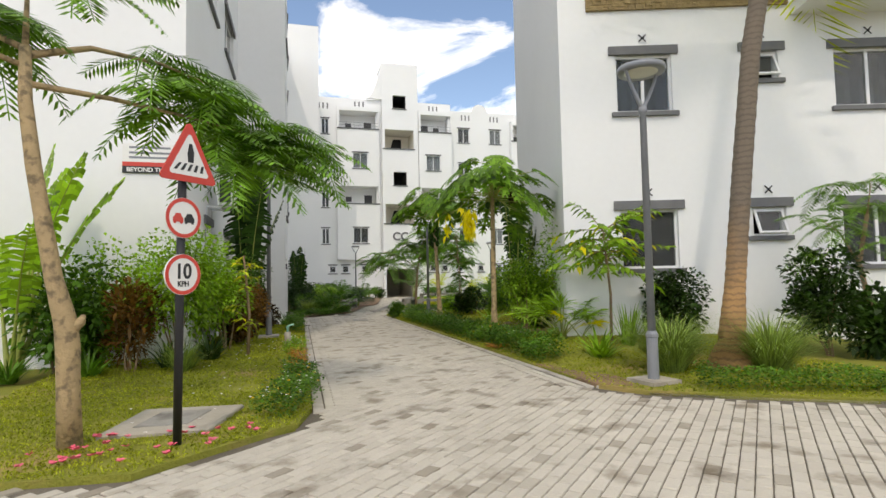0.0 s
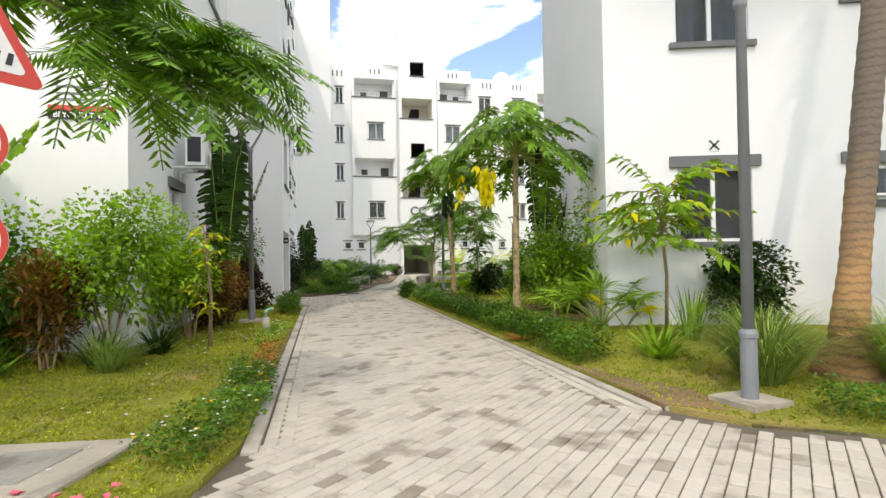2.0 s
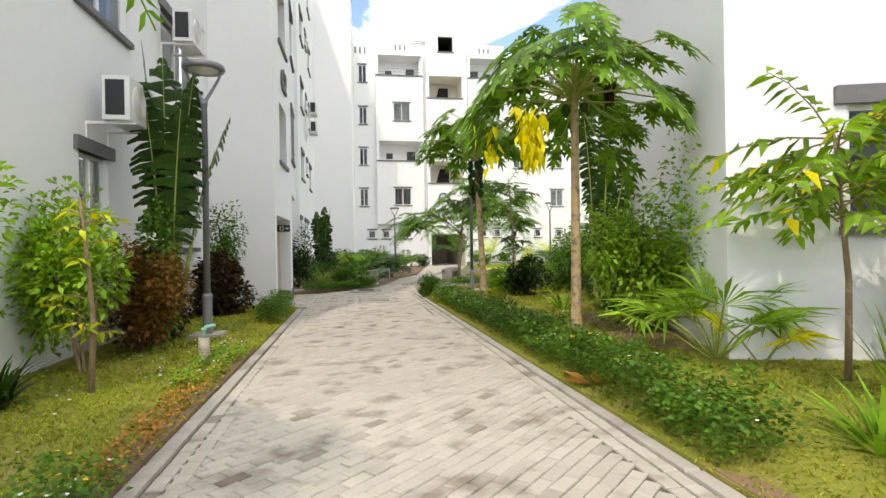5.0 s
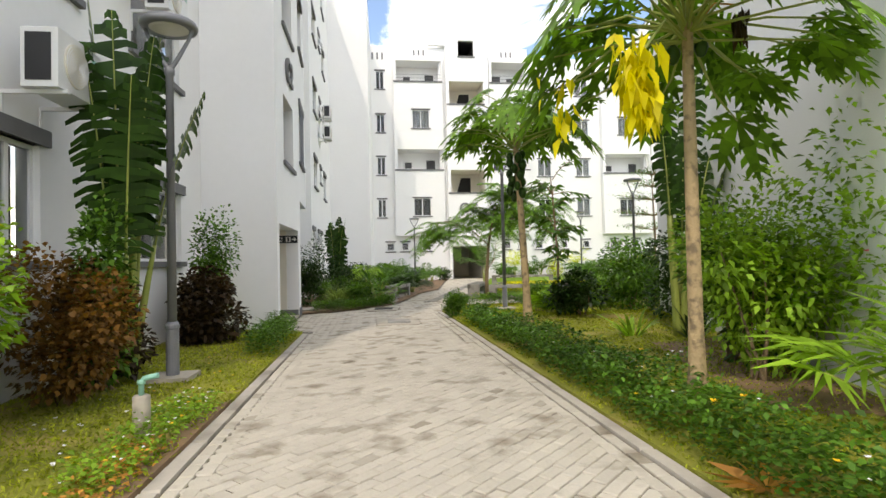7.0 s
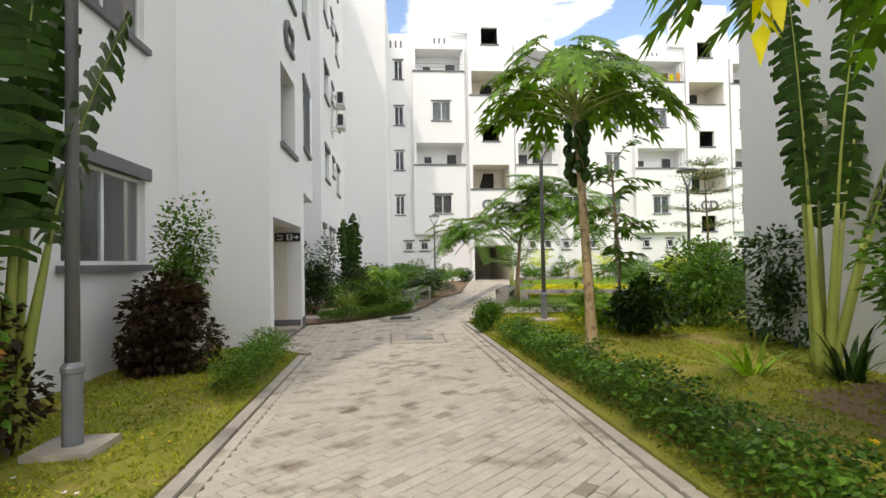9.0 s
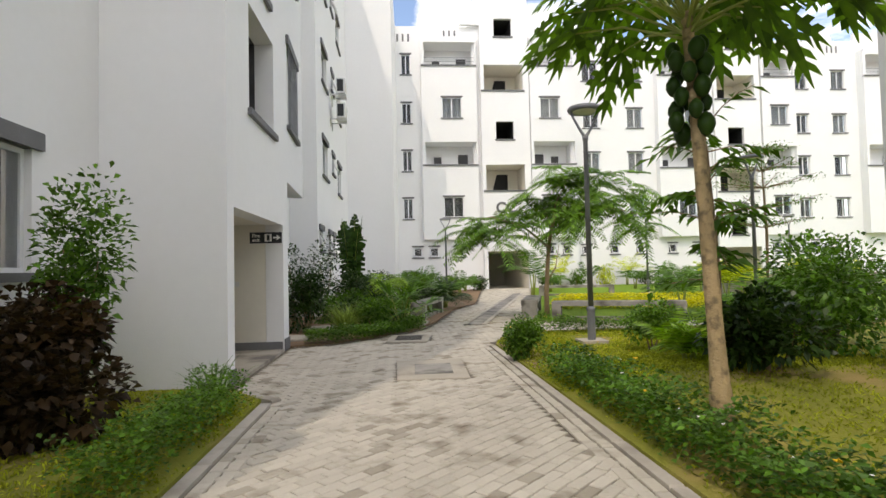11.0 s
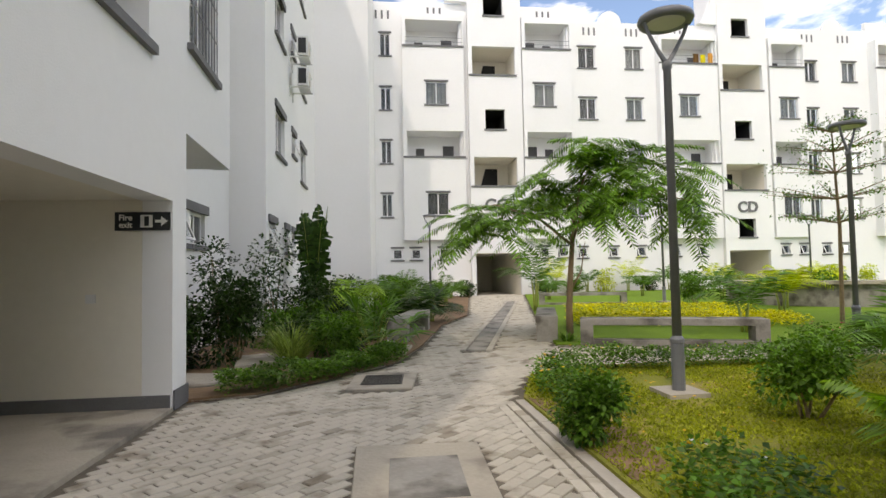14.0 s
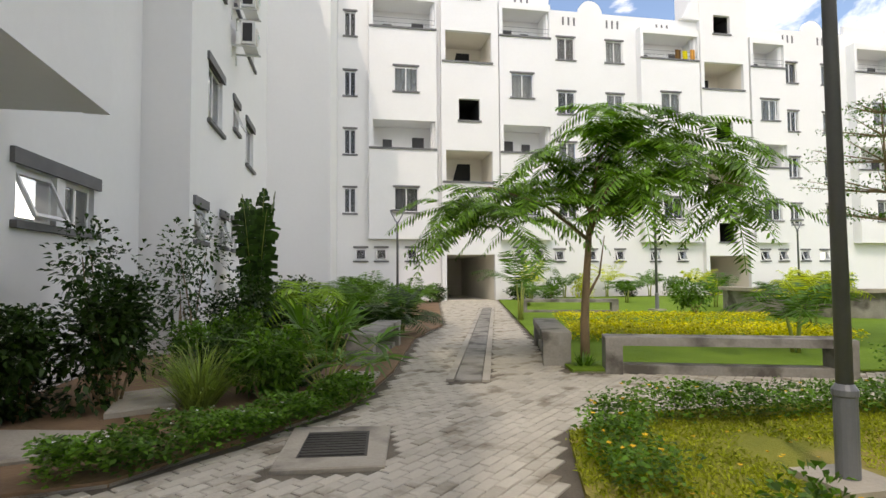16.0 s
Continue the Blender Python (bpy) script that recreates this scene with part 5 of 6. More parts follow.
# exit sign and socket in the passage
ex = thing("exit_sign", "black and white fire exit sign on the passage wall", "sign", Matrix.Translation((-0.585, 20.535, 1.86)))
b = Build()
b.box(-0.27, 0.27, -0.02, -0.002, 0, 0.19)
part("panel", b, BLACKM, ex)
for txt, z in (("Fire", 0.105), ("exit", 0.03)):
    letters(ex, txt, (0, 0), (1, 0), 0, 0, 0.085, SIGNWHITE, "white lettering").matrix_basis = Matrix.Translation((-0.165, -0.0215, z)) @ Matrix.Rotation(radians(90), 4, "X") @ Matrix.Diagonal((1, 1, 0.05, 1))
b = Build()
b.box(-0.02, 0.1, -0.023, -0.0205, 0.03, 0.16)
part("pictogram_field", b, SIGNWHITE, ex, "plain white field")
part("door_symbol", flat_prism([(0.02, 0.045), (0.065, 0.045), (0.065, 0.145), (0.02, 0.145)], -0.026, -0.0232), BLACKM, ex)
part("arrow", flat_prism([(0.125, 0.08), (0.185, 0.08), (0.185, 0.045), (0.25, 0.095), (0.185, 0.145), (0.185, 0.11), (0.125, 0.11)], -0.023, -0.0205), SIGNWHITE, ex, "white arrow")
b = Build()
b.box(-1.13, -1.04, 20.51, 20.534, 1.12, 1.21)
tagged(part("wall_socket", b, ACWHITE), "small grey-white socket cover on the passage wall", "socket")


def air_conditioner(m, label):
    """An outdoor unit; its fan faces local -y, its end grille local -x."""
    ob = thing("air_conditioner", label, "air conditioner", m, "outdoor air conditioning units")
    b = Build()
    b.prism([(-0.40, -0.16), (0.40, -0.16), (0.40, 0.16), (-0.40, 0.16)], 0, 0.56, inset=0.015)
    body = part("body", b, ACWHITE, ob)
    b = disc(0.21, -0.175, -0.16, 0.28)
    part("fan_guard", b, SOFFIT, ob, "round fan guard").matrix_basis = Matrix.Translation((-0.1, 0, 0))
    for i in range(7):
        rg = Build()
        rr = 0.03 + 0.027 * i
        rg.tube([(-0.1 + rr * math.cos(2 * math.pi * k / 20), -0.18, 0.28 + rr * math.sin(2 * math.pi * k / 20)) for k in range(21)], 0.004, 4)
        part("guard_ring", rg, ACWHITE, ob)
    b = Build()
    b.box(-0.408, -0.4005, -0.1, 0.12, 0.06, 0.50)
    part("side_grille", b, BLACKM, ob, "dark side grille")
    b = Build()
    b.box(0.2, 0.36, -0.166, -0.1605, 0.42, 0.47)
    part("badge", b, PIPE, ob)
    for x in (-0.3, 0.3):
        b = Build()
        b.box(x - 0.02, x + 0.02, -0.2, 0.4, -0.04, -0.003)
        b.box(x - 0.02, x + 0.02, 0.37, 0.4, -0.3, -0.04)
        part("bracket", b, ACWHITE, ob)
    return ob


for y, z in ((11.95, 2.98), (14.7, 5.0)):
    air_conditioner(Matrix.Translation((-1.36, y, z)) @ Matrix.Rotation(radians(90), 4, "Z"), "white outdoor air conditioning unit on wall brackets")
for z in (6.85, 7.75):
    air_conditioner(Matrix.Translation((-0.32, 30.9, z)) @ Matrix.Rotation(radians(90), 4, "Z"), "white outdoor air conditioning unit high on the wall")
# window guard on the overhang
guard = new("window_guard")
guard.parent = left
guard.matrix_basis = wall_pose(U0, U1, 0, 0)
tagged(guard, "thin dark steel window bars")
for i in range(9):
    b = Build()
    b.tube([(0.15 + 0.145 * i, -0.03, 4.06), (0.15 + 0.145 * i, -0.03, 5.55)], 0.008, 5)
    part("bar", b, POLE, guard)
for z in (4.1, 4.55, 5.0, 5.5):
    b = Build()
    b.tube([(0.12, -0.03, z), (1.35, -0.03, z)], 0.008, 5)
    part("bar", b, POLE, guard)
# standpipe
tap = thing("standpipe", "concrete-cased standpipe with green plastic elbow on the lawn", "standpipe", Matrix.Translation((-0.09, 10.5, gz(-0.09, 10.5))))
b = Build()
b.lathe([(0.062, -0.05), (0.06, 0.3), (0.05, 0.31)], 14)
part("casing", b, CONCRETE, tap, "", True)
b = Build()
b.tube([(0, 0, 0.3), (0, 0, 0.40), (0.02, 0, 0.43), (0.06, 0, 0.44), (0.12, 0, 0.45)], 0.02, 10)
b.lathe([(0.03, 0.39), (0.03, 0.42)], 10)
part("elbow", b, PIPE, tap, "pale green elbow", True)

# access covers
mh = thing("inspection_cover", "large concrete inspection slab lying in the lawn", "cover")
b = Build()
b.prism([(-1.5, 4.55), (-0.62, 4.5), (-0.42, 5.4), (-1.36, 5.5)], 0, 0.075, inset=0.015)
part("surround", b, CONCRETE, mh)
b = Build()
b.prism([(-1.27, 4.72), (-0.83, 4.7), (-0.7, 5.22), (-1.16, 5.28)], 0.07, 0.083, inset=0.006)
part("lid", b, BENCHCON, mh)
mh = thing("inspection_cover", "rough concrete inspection slab flush in the paving", "cover")
b = Build()
b.prism([(1.66, 17.62), (2.56, 17.62), (2.60, 18.95), (1.64, 19.0)], -0.02, 0.016, inset=0.01)
part("surround", b, CONCRETE, mh)
b = Build()
b.prism([(1.88, 17.9), (2.38, 17.9), (2.40, 18.65), (1.9, 18.65)], 0.01, 0.021, inset=0.006)
part("lid", b, BENCHCON, mh)
mh = thing("drain_cover", "cast iron drain grating in a concrete surround", "drain cover")
b = Build()
b.prism([(1.42, 21.12), (2.2, 21.05), (2.33, 22.05), (1.5, 22.18)], -0.02, 0.022, inset=0.01)
part("surround", b, CONCRETE, mh)
b = Build()
for i in range(9):
    b.prism([(1.60 + 0.005 * i, 21.35 + 0.065 * i), (2.07 + 0.005 * i, 21.31 + 0.065 * i), (2.07 + 0.005 * i, 21.355 + 0.065 * i), (1.60 + 0.005 * i, 21.395 + 0.065 * i)], 0.015, 0.032)
b.prism([(1.58, 21.33), (2.09, 21.28), (2.14, 21.92), (1.64, 21.97)], 0.012, 0.024)
part("grating", b, IRON, mh)
for x, y in ((-1.2, 14.3),):
    mh = thing("inspection_cover", "concrete slab against the wall under the lamp", "cover")
    b = Build()
    b.prism([(-1.72, 13.0), (-0.72, 12.75), (-0.62, 13.9), (-1.72, 14.2)], 0, 0.1, inset=0.015)
    part("slab", b, CONCRETE, mh)
for pts, zz in (([(1.9, 23.6), (2.2, 23.55), (2.4, 24.5), (2.0, 24.6)], 0.08), ([(-0.25, 22.75), (0.3, 23.0), (0.2, 24.0), (-0.45, 23.7)], 0.10), ([(-1.2, 21.4), (-0.1, 21.6), (0.1, 22.2), (-1.2, 22.5)], 0.07)):
    mh = thing("stone_slab", "weathered concrete slab lying in the planting bed", "slab")
    b = Build()
    b.prism(pts, 0, zz, inset=0.02)
    part("slab", b, CONCRETE, mh)

# drain channel towards the far entrance
dr = thing("drain_channel", "line of concrete drain covers along the middle of the path", "drain")
q0, q1 = Vector((3.47, 24.0)), Vector((7.65, 38.7))
n = 26
d = (q1 - q0) / n
ang = math.atan2(d.y, d.x)
e = Build()
e.prism([(0.01, -0.17), (d.length - 0.01, -0.17), (d.length - 0.01, 0.17), (0.01, 0.17)], -0.02, 0.012, inset=0.01)
me = e.mesh("drain_cover", BENCHCON)
for i in range(n):
    p = q0 + d * i
    piece("drain_cover", me, dr, Matrix.Translation((p.x, p.y, 0)) @ Matrix.Rotation(ang, 4, "Z"))
for s in (-1, 1):
    e = Build()
    e.prism([(0, s * 0.23 - 0.05), (d.length * n, s * 0.23 - 0.05), (d.length * n, s * 0.23 + 0.05), (0, s * 0.23 + 0.05)], -0.02, 0.014)
    piece("drain_edge", e.mesh("drain_edge", KERB), dr, Matrix.Translation((q0.x, q0.y, 0)) @ Matrix.Rotation(ang, 4, "Z"))


def bench(p0, p1, label, w=0.45, h=0.47, closed=False):
    p0, p1 = Vector(p0), Vector(p1)
    L = (p1 - p0).length
    ob = thing("bench", label, "bench", Matrix.Translation((p0.x, p0.y, 0.02)) @ Matrix.Rotation(math.atan2((p1 - p0).y, (p1 - p0).x), 4, "Z"), "concrete garden benches")
    b = Build()
    b.prism([(0, 0), (L, 0), (L, w), (0, w)], h - 0.11, h, inset=0.012)
    part("seat", b, BENCHCON, ob)
    for x in (0.0, L - 0.22):
        b = Build()
        b.prism([(x, 0.01), (x + 0.22, 0.01), (x + 0.22, w - 0.01), (x, w - 0.01)], -0.03, h - 0.109)
        part("leg", b, BENCHCON, ob)
    b = Build()
    b.prism([(0.22, 0.08), (L - 0.22, 0.08), (L - 0.22, w - 0.08), (0.22, w - 0.08)], -0.03, 0.09, inset=0.01)
    part("plinth", b, BENCHCON, ob)
    return ob


bench((5.38, 24.05), (8.25, 23.0), "weathered concrete bench facing the path beside the lawn")
bench((5.2, 24.75), (5.95, 27.25), "weathered dark concrete bench beside the young tree", 0.42)
bench((2.35, 25.2), (3.0, 27.6), "weathered concrete bench at the edge of the bed", 0.42)
bench((7.9, 35.2), (11.0, 34.2), "pale concrete bench in the courtyard")
pl = thing("planter_wall", "low curved concrete planter wall in the courtyard", "planter")
b = Build()
for i in range(14):
    a0, a1 = radians(150 + 12 * i), radians(150 + 12 * i + 12)
    b.prism([(18 + 3.2 * math.cos(a0), 33 + 3.2 * math.sin(a0)), (18 + 3.2 * math.cos(a1), 33 + 3.2 * math.sin(a1)), (18 + 2.85 * math.cos(a1), 33 + 2.85 * math.sin(a1)), (18 + 2.85 * math.cos(a0), 33 + 2.85 * math.sin(a0))], 0, 0.75)
part("wall", b, BENCHCON, pl)
b = Build()
for i in range(14):
    a0, a1 = radians(150 + 12 * i), radians(150 + 12 * i + 12)
    b.prism([(18 + 3.35 * math.cos(a0), 33 + 3.35 * math.sin(a0)), (18 + 3.35 * math.cos(a1), 33 + 3.35 * math.sin(a1)), (18 + 2.75 * math.cos(a1), 33 + 2.75 * math.sin(a1)), (18 + 2.75 * math.cos(a0), 33 + 2.75 * math.sin(a0))], 0.752, 0.86)
part("coping", b, CONCRETE, pl)

# laundry on the far balcony
ld = thing("laundry", "orange and red washing hung over a balcony rail", "laundry", Matrix.Translation((22.2, 46.62, 14.36)))
for i, (w, h, m) in enumerate(((0.35, 0.55, G_RUST), (0.3, 0.5, G_YELLOW), (0.3, 0.6, G_DRY))):
    b = Build()
    k = 6
    for j in range(k):
        x0, x1 = i * 0.5 - 0.5 + w * j / k, i * 0.5 - 0.5 + w * (j + 1) / k
        b.prism([(x0, 0.02 * math.sin(j * 1.7)), (x1, 0.02 * math.sin(j * 1.7 + 1.7)), (x1, 0.03 + 0.02 * math.sin(j * 1.7 + 1.7)), (x0, 0.03 + 0.02 * math.sin(j * 1.7))], 0.0, h)
    part("cloth", b, m, ld)

# ---- plants of the left lawn ----
feathery_tree("flame_tree", -1.63, 4.4, [(0, 0, -0.05), (-0.02, 0, 0.44), (-0.03, 0, 0.8), (-0.05, 0, 1.0), (-0.14, 0, 1.35), (-0.3, 0.0, 2.26), (-0.39, 0.05, 2.81), (-0.42, 0.1, 3.27)], [0.095, 0.085, 0.088, 0.085, 0.066, 0.058, 0.052, 0.045],
              [([(-0.03, 0, 0.92), (0.06, 0, 1.0), (0.08, 0.0, 1.05)], 0.06), ([(-0.41, 0.1, 3.2), (-0.1, 0.6, 3.5), (0.4, 1.0, 3.55), (0.95, 1.4, 3.45)], 0.035), ([(-0.4, 0.06, 2.95), (0.1, 0.5, 3.0), (0.6, 0.9, 3.0), (1.3, 1.4, 2.95)], 0.03), ([(-0.42, 0.1, 3.25), (-0.9, 0.2, 3.5), (-1.6, 0.4, 3.7)], 0.03), ([(-0.4, 0.1, 3.1), (-0.8, -0.2, 3.2), (-1.3, -0.5, 3.2)], 0.025), ([(-0.42, 0.1, 3.27), (-0.5, 0.3, 3.8), (-0.3, 0.6, 4.3)], 0.03)],
              [(0.5, 0.9, 3.3), (0.9, 1.2, 3.2), (1.25, 1.4, 2.95), (0.95, 1.1, 2.85), (0.6, 0.8, 3.1), (1.5, 1.5, 3.05), (0.9, 1.5, 3.5), (0.4, 1.2, 3.7), (1.2, 1.2, 2.6), (1.5, 1.6, 2.65), (1.7, 1.5, 2.9), (-0.9, 0.2, 3.5), (-1.6, 0.4, 3.6), (-1.2, -0.4, 3.2), (-0.3, 0.6, 4.2), (-1.0, 0.8, 3.9)], 0.85, 10, 11, "young flame tree with leaning bare trunk and feathery leaves", None, PALEBARK)
paddle_plant(-3.75, 8.3, [(10, 34, 1.3, 1.9), (-15, 24, 1.5, 1.8), (60, 18, 1.4, 1.7), (130, 40, 1.0, 1.6), (-60, 48, 1.0, 1.5), (200, 40, 1.1, 1.6), (35, 10, 1.6, 1.8)], 4, "broad-leaved banana plant before the white wall", "banana_plant", G_LIGHT, 0.2, width=0.24)
shrub(-2.25, 8.3, 0.5, 0.4, 1.25, 700, 0.17, G_RUST, "dark red cordyline with long upright leaves", "shrub", 0.3, 4, 21, 0.2, "cordyline", None, 5, up=0.9)
shrub(-3.3, 8.6, 0.9, 0.6, 1.5, 1600, 0.12, G_MID, "leafy green shrub before the white wall", seed=22)
shrub(-2.9, 8.9, 0.7, 0.4, 1.9, 1300, 0.085, G_LIGHT, "light green hibiscus shrub against the wall", seed=23, bloom=(WHITEFL, 8, 0.03, "small white blooms"))
shrub(-1.75, 8.7, 0.75, 0.55, 1.85, 2000, 0.085, G_LIGHT, "light green hibiscus shrub at the building corner", seed=24, low=0.3)
shrub(-1.2, 10.3, 0.65, 0.6, 2.0, 1900, 0.085, G_LIGHT, "tall light green hibiscus shrub with a pink bloom", seed=25, low=0.5, bloom=(REDFL, 2, 0.06, "pink-red bloom"))
shrub(-1.1, 11.5, 0.55, 0.65, 1.3, 2200, 0.06, G_RUST, "rusty copperleaf shrub beside the wall", seed=26, width=0.7)
shrub(-1.2, 12.3, 0.42, 0.5, 1.15, 1800, 0.08, G_BROWN, "dark copperleaf shrub beside the wall", seed=27, width=0.75)
shrub(-1.0, 12.0, 0.4, 0.4, 1.7, 900, 0.09, G_MID, "thin green shrub between the copperleaf", seed=127, width=0.5)
shrub(-1.15, 15.45, 0.58, 0.72, 1.02, 2800, 0.085, G_BROWN, "dark red-brown copperleaf shrub before the wall", seed=28, width=0.8)
shrub(-1.1, 15.95, 0.35, 0.35, 1.95, 1100, 0.08, G_MID, "light green shrub rising behind the copperleaf", seed=29, low=0.6)
leafy_sapling(-0.72, 9.35, 1.7, 0.34, 16, 0.13, 6, G_LIME, 30, "thin sapling with sparse yellow-green leaves", 0.1, 0.25)
paddle_plant(-1.05, 12.45, [(-80, 6, 1.7, 2.2), (-25, 9, 1.6, 2.1), (40, 8, 1.8, 2.2), (-110, 10, 1.5, 2.0), (10, 20, 1.5, 1.8), (-60, 18, 1.4, 1.8), (80, 9, 1.6, 2.1), (200, 5, 1.9, 2.3)], 6, "travellers palm with tall torn dark green leaves", tear=0.75, width=0.34, thick=0.065)
blade_clump(-1.5, 8.0, 260, 0.6, 0.012, 40, "soft green grass tuft under the shrubs", arch=1.3)
blade_clump(-1.25, 8.95, 70, 0.55, 0.045, 41, "clump of dark green strap-leaved lilies", "lily_clump", G_DARK, 1.0, "plant", arch=1.2)
blade_clump(-1.75, 8.35, 60, 0.55, 0.045, 42, "clump of dark green strap-leaved lilies", "lily_clump", G_DARK, 1.0, "plant", arch=1.2)
blade_clump(-2.7, 8.0, 60, 0.5, 0.04, 43, "clump of green strap-leaved lilies", "lily_clump", G_MID, 1.0, "plant", arch=1.2)
blade_clump(-3.6, 7.9, 80, 0.45, 0.04, 44, "clump of green strap-leaved lilies", "lily_clump", G_MID, 1.0, "plant", arch=1.2)
blade_clump(-0.28, 16.95, 36, 0.5, 0.03, 45, "small spiky plant at the foot of the wall", "spiky_plant", G_MID, 0.9, "plant")
cover_strip([(-0.15, 4.75), (0.15, 5.6), (0.12, 7.4)], 0.42, 0.28, 2600, 0.05, G_COVER, 50, "low ground cover with white and yellow blooms along the kerb", bloom=((WHITEFL, 35, 0.018, "white blooms"), (YELLOWFL, 16, 0.025, "yellow blooms")))
cover_strip([(0.12, 7.4), (0.08, 10.2)], 0.25, 0.14, 700, 0.05, G_DRY, 51, "dry patch of low plants along the kerb")
cover_strip([(0.02, 9.4), (0.08, 11.4)], 0.34, 0.22, 1300, 0.05, G_LIGHT, 52, "low light green plants with small blooms along the kerb", bloom=((WHITEFL, 25, 0.018, "white blooms"), (YELLOWFL, 10, 0.022, "yellow blooms")))
cover_strip([(0.04, 14.0), (-0.02, 16.5)], 0.46, 0.46, 4200, 0.05, G_COVER, 53, "clipped low green hedge along the kerb")

# ---- plants of the planted strip on the other side ----
papaya(4.02, 10.05, 3.05, (0.04, 0.05), 46, 0.98, 0.42, 60, "papaya tree with slender trunk and yellowing leaves", 2, 2, 0.06, 14.0)
papaya(4.08, 14.8, 3.14, (-0.13, 0.05), 34, 1.0, 0.42, 61, "papaya tree with green fruit under its crown", 0, 20, 0.064, -50.0)
cover_strip([(3.82, 6.9), (3.78, 12.0), (3.66, 17.6)], 0.46, 0.42, 15000, 0.06, G_MID, 63, "low ground-cover hedge with small white blooms along the kerb", bloom=((WHITEFL, 45, 0.016, "white blooms"), (YELLOWFL, 10, 0.03, "yellow blooms")))
cover_strip([(4.55, 4.75), (5.95, 4.0), (9.5, 2.95)], 0.5, 0.3, 7000, 0.05, G_COVER, 64, "low ground-cover hedge along the road", bloom=((YELLOWFL, 20, 0.02, "yellow blooms"),))
fan_palm(5.0, 9.0, 15, 0.95, 65, "young fan palm with yellowing lower leaves", G_LIGHT)
fan_palm(5.25, 8.7, 3, 0.6, 66, "yellow fan leaves low on the ground", G_YELLOW)
shrub(4.95, 10.6, 0.75, 0.7, 1.75, 2300, 0.08, G_LIGHT, "dense green shrub beside the papaya", seed=67, low=0.1)
shrub(5.35, 11.6, 0.6, 0.8, 1.35, 1700, 0.11, G_MID, "dark glossy shrub before the wall", seed=68, low=0.1, bloom=(YELLOWFL, 4, 0.06, "yellow leaves"))
shrub(5.6, 9.9, 0.6, 0.6, 2.2, 1100, 0.08, G_LIGHT, "tall light green shrub with orange blooms", seed=69, low=0.4, bloom=(REDFL, 5, 0.035, "orange-red blooms"))
shrub(6.2, 10.9, 0.6, 0.7, 2.1, 1000, 0.08, G_LIGHT, "tall green shrub with orange blooms by the wall", seed=70, low=0.3, bloom=(REDFL, 4, 0.035, "orange-red blooms"))
shrub(6.6, 7.9, 0.55, 0.5, 1.15, 1700, 0.09, G_DARK, "dark glossy shrub under the window", seed=71, low=0.2)
paddle_plant(5.85, 13.35, [(160, 5, 1.9, 2.1), (200, 7, 1.7, 2.0), (20, 25, 1.6, 2.0), (-20, 30, 1.5, 1.9), (90, 8, 1.9, 2.1), (-90, 12, 1.7, 2.0), (50, 20, 1.5, 1.8), (-45, 24, 1.4, 1.8)], 72, "travellers palm with torn arching leaves by the wall", tear=0.9, width=0.23, thick=0.06)
blade_clump(5.2, 13.5, 26, 0.55, 0.06, 73, "low plant with broad pale leaves", "lily_clump", G_LIGHT, 1.1, "plant")
blade_clump(5.9, 13.1, 30, 0.65, 0.06, 74, "dark plant with broad arching leaves", "lily_clump", G_DARK, 1.1, "plant")
blade_clump(4.55, 6.85, 60, 0.55, 0.05, 75, "spider lily clump with arching strap leaves", "lily_clump", G_LIGHT, 1.1, "plant", arch=0.7)
blade_clump(5.45, 7.5, 36, 0.75, 0.05, 76, "spiky plant with upright green leaves", "spiky_plant", G_LIGHT, 0.6, "plant", arch=0.4)
blade_clump(6.15, 7.3, 60, 0.6, 0.045, 77, "spider lily clump with arching strap leaves", "lily_clump", G_MID, 1.0, "plant", arch=0.8)
blade_clump(4.95, 5.75, 760, 1.08, 0.012, 78, "tall tuft of pale arching fountain grass", arch=1.75, base=0.16, spread=0.7)
blade_clump(6.1, 5.25, 760, 1.08, 0.012, 79, "tall tuft of pale arching fountain grass", arch=1.75, base=0.16, spread=0.7)
blade_clump(5.75, 6.6, 260, 0.8, 0.012, 80, "tuft of pale fountain grass at the palm foot", arch=1.6, base=0.14)
leafy_sapling(5.45, 8.0, 2.0, 1.1, 34, 0.21, 17, G_LIGHT, 81, "thin sapling with drooping light green and yellow leaves", 0.06, 0.62)
leafy_sapling(5.25, 16.75, 2.75, 0.75, 30, 0.19, 12, G_MID, 94, "slender young tree with drooping broad green leaves", 0.0, 0.3, "young_tree")
# coconut palm before the building
trk = [(0, 0, -0.05), (-0.02, 0, 0.45), (0.13, 0, 1.6), (0.3, 0, 2.85), (0.55, 0, 4.55), (0.8, 0, 5.6), (1.2, 0, 7.4), (1.5, 0, 8.8)]
fine = []
for i in range(len(trk) - 1):
    for k in range(14):
        fine.append(Vector(trk[i]).lerp(Vector(trk[i + 1]), k / 14))
rad = [(0.225 - 0.09 * min(1, max(0, p.z) / 1.1) ** 0.7 - 0.02 * p.z / 9) * (1 + 0.07 * (i % 2 == 0)) for i, p in enumerate(fine)]
feather_palm(5.98, 5.75, 9, 9, 4.0, 83, "tall coconut palm with ringed orange-brown trunk", G_LIME, 1, "coconut_palm", bark=PALMBARK, path=(fine, rad), leaflet=0.75, el=(-25, 70), droop=(0.25, 0.75), pairs=46)
b = Build()
b.lathe([(0.37, -0.04), (0.36, 0.05), (0.32, 0.14), (0.27, 0.24), (0.23, 0.31), (0.19, 0.36)], 18)
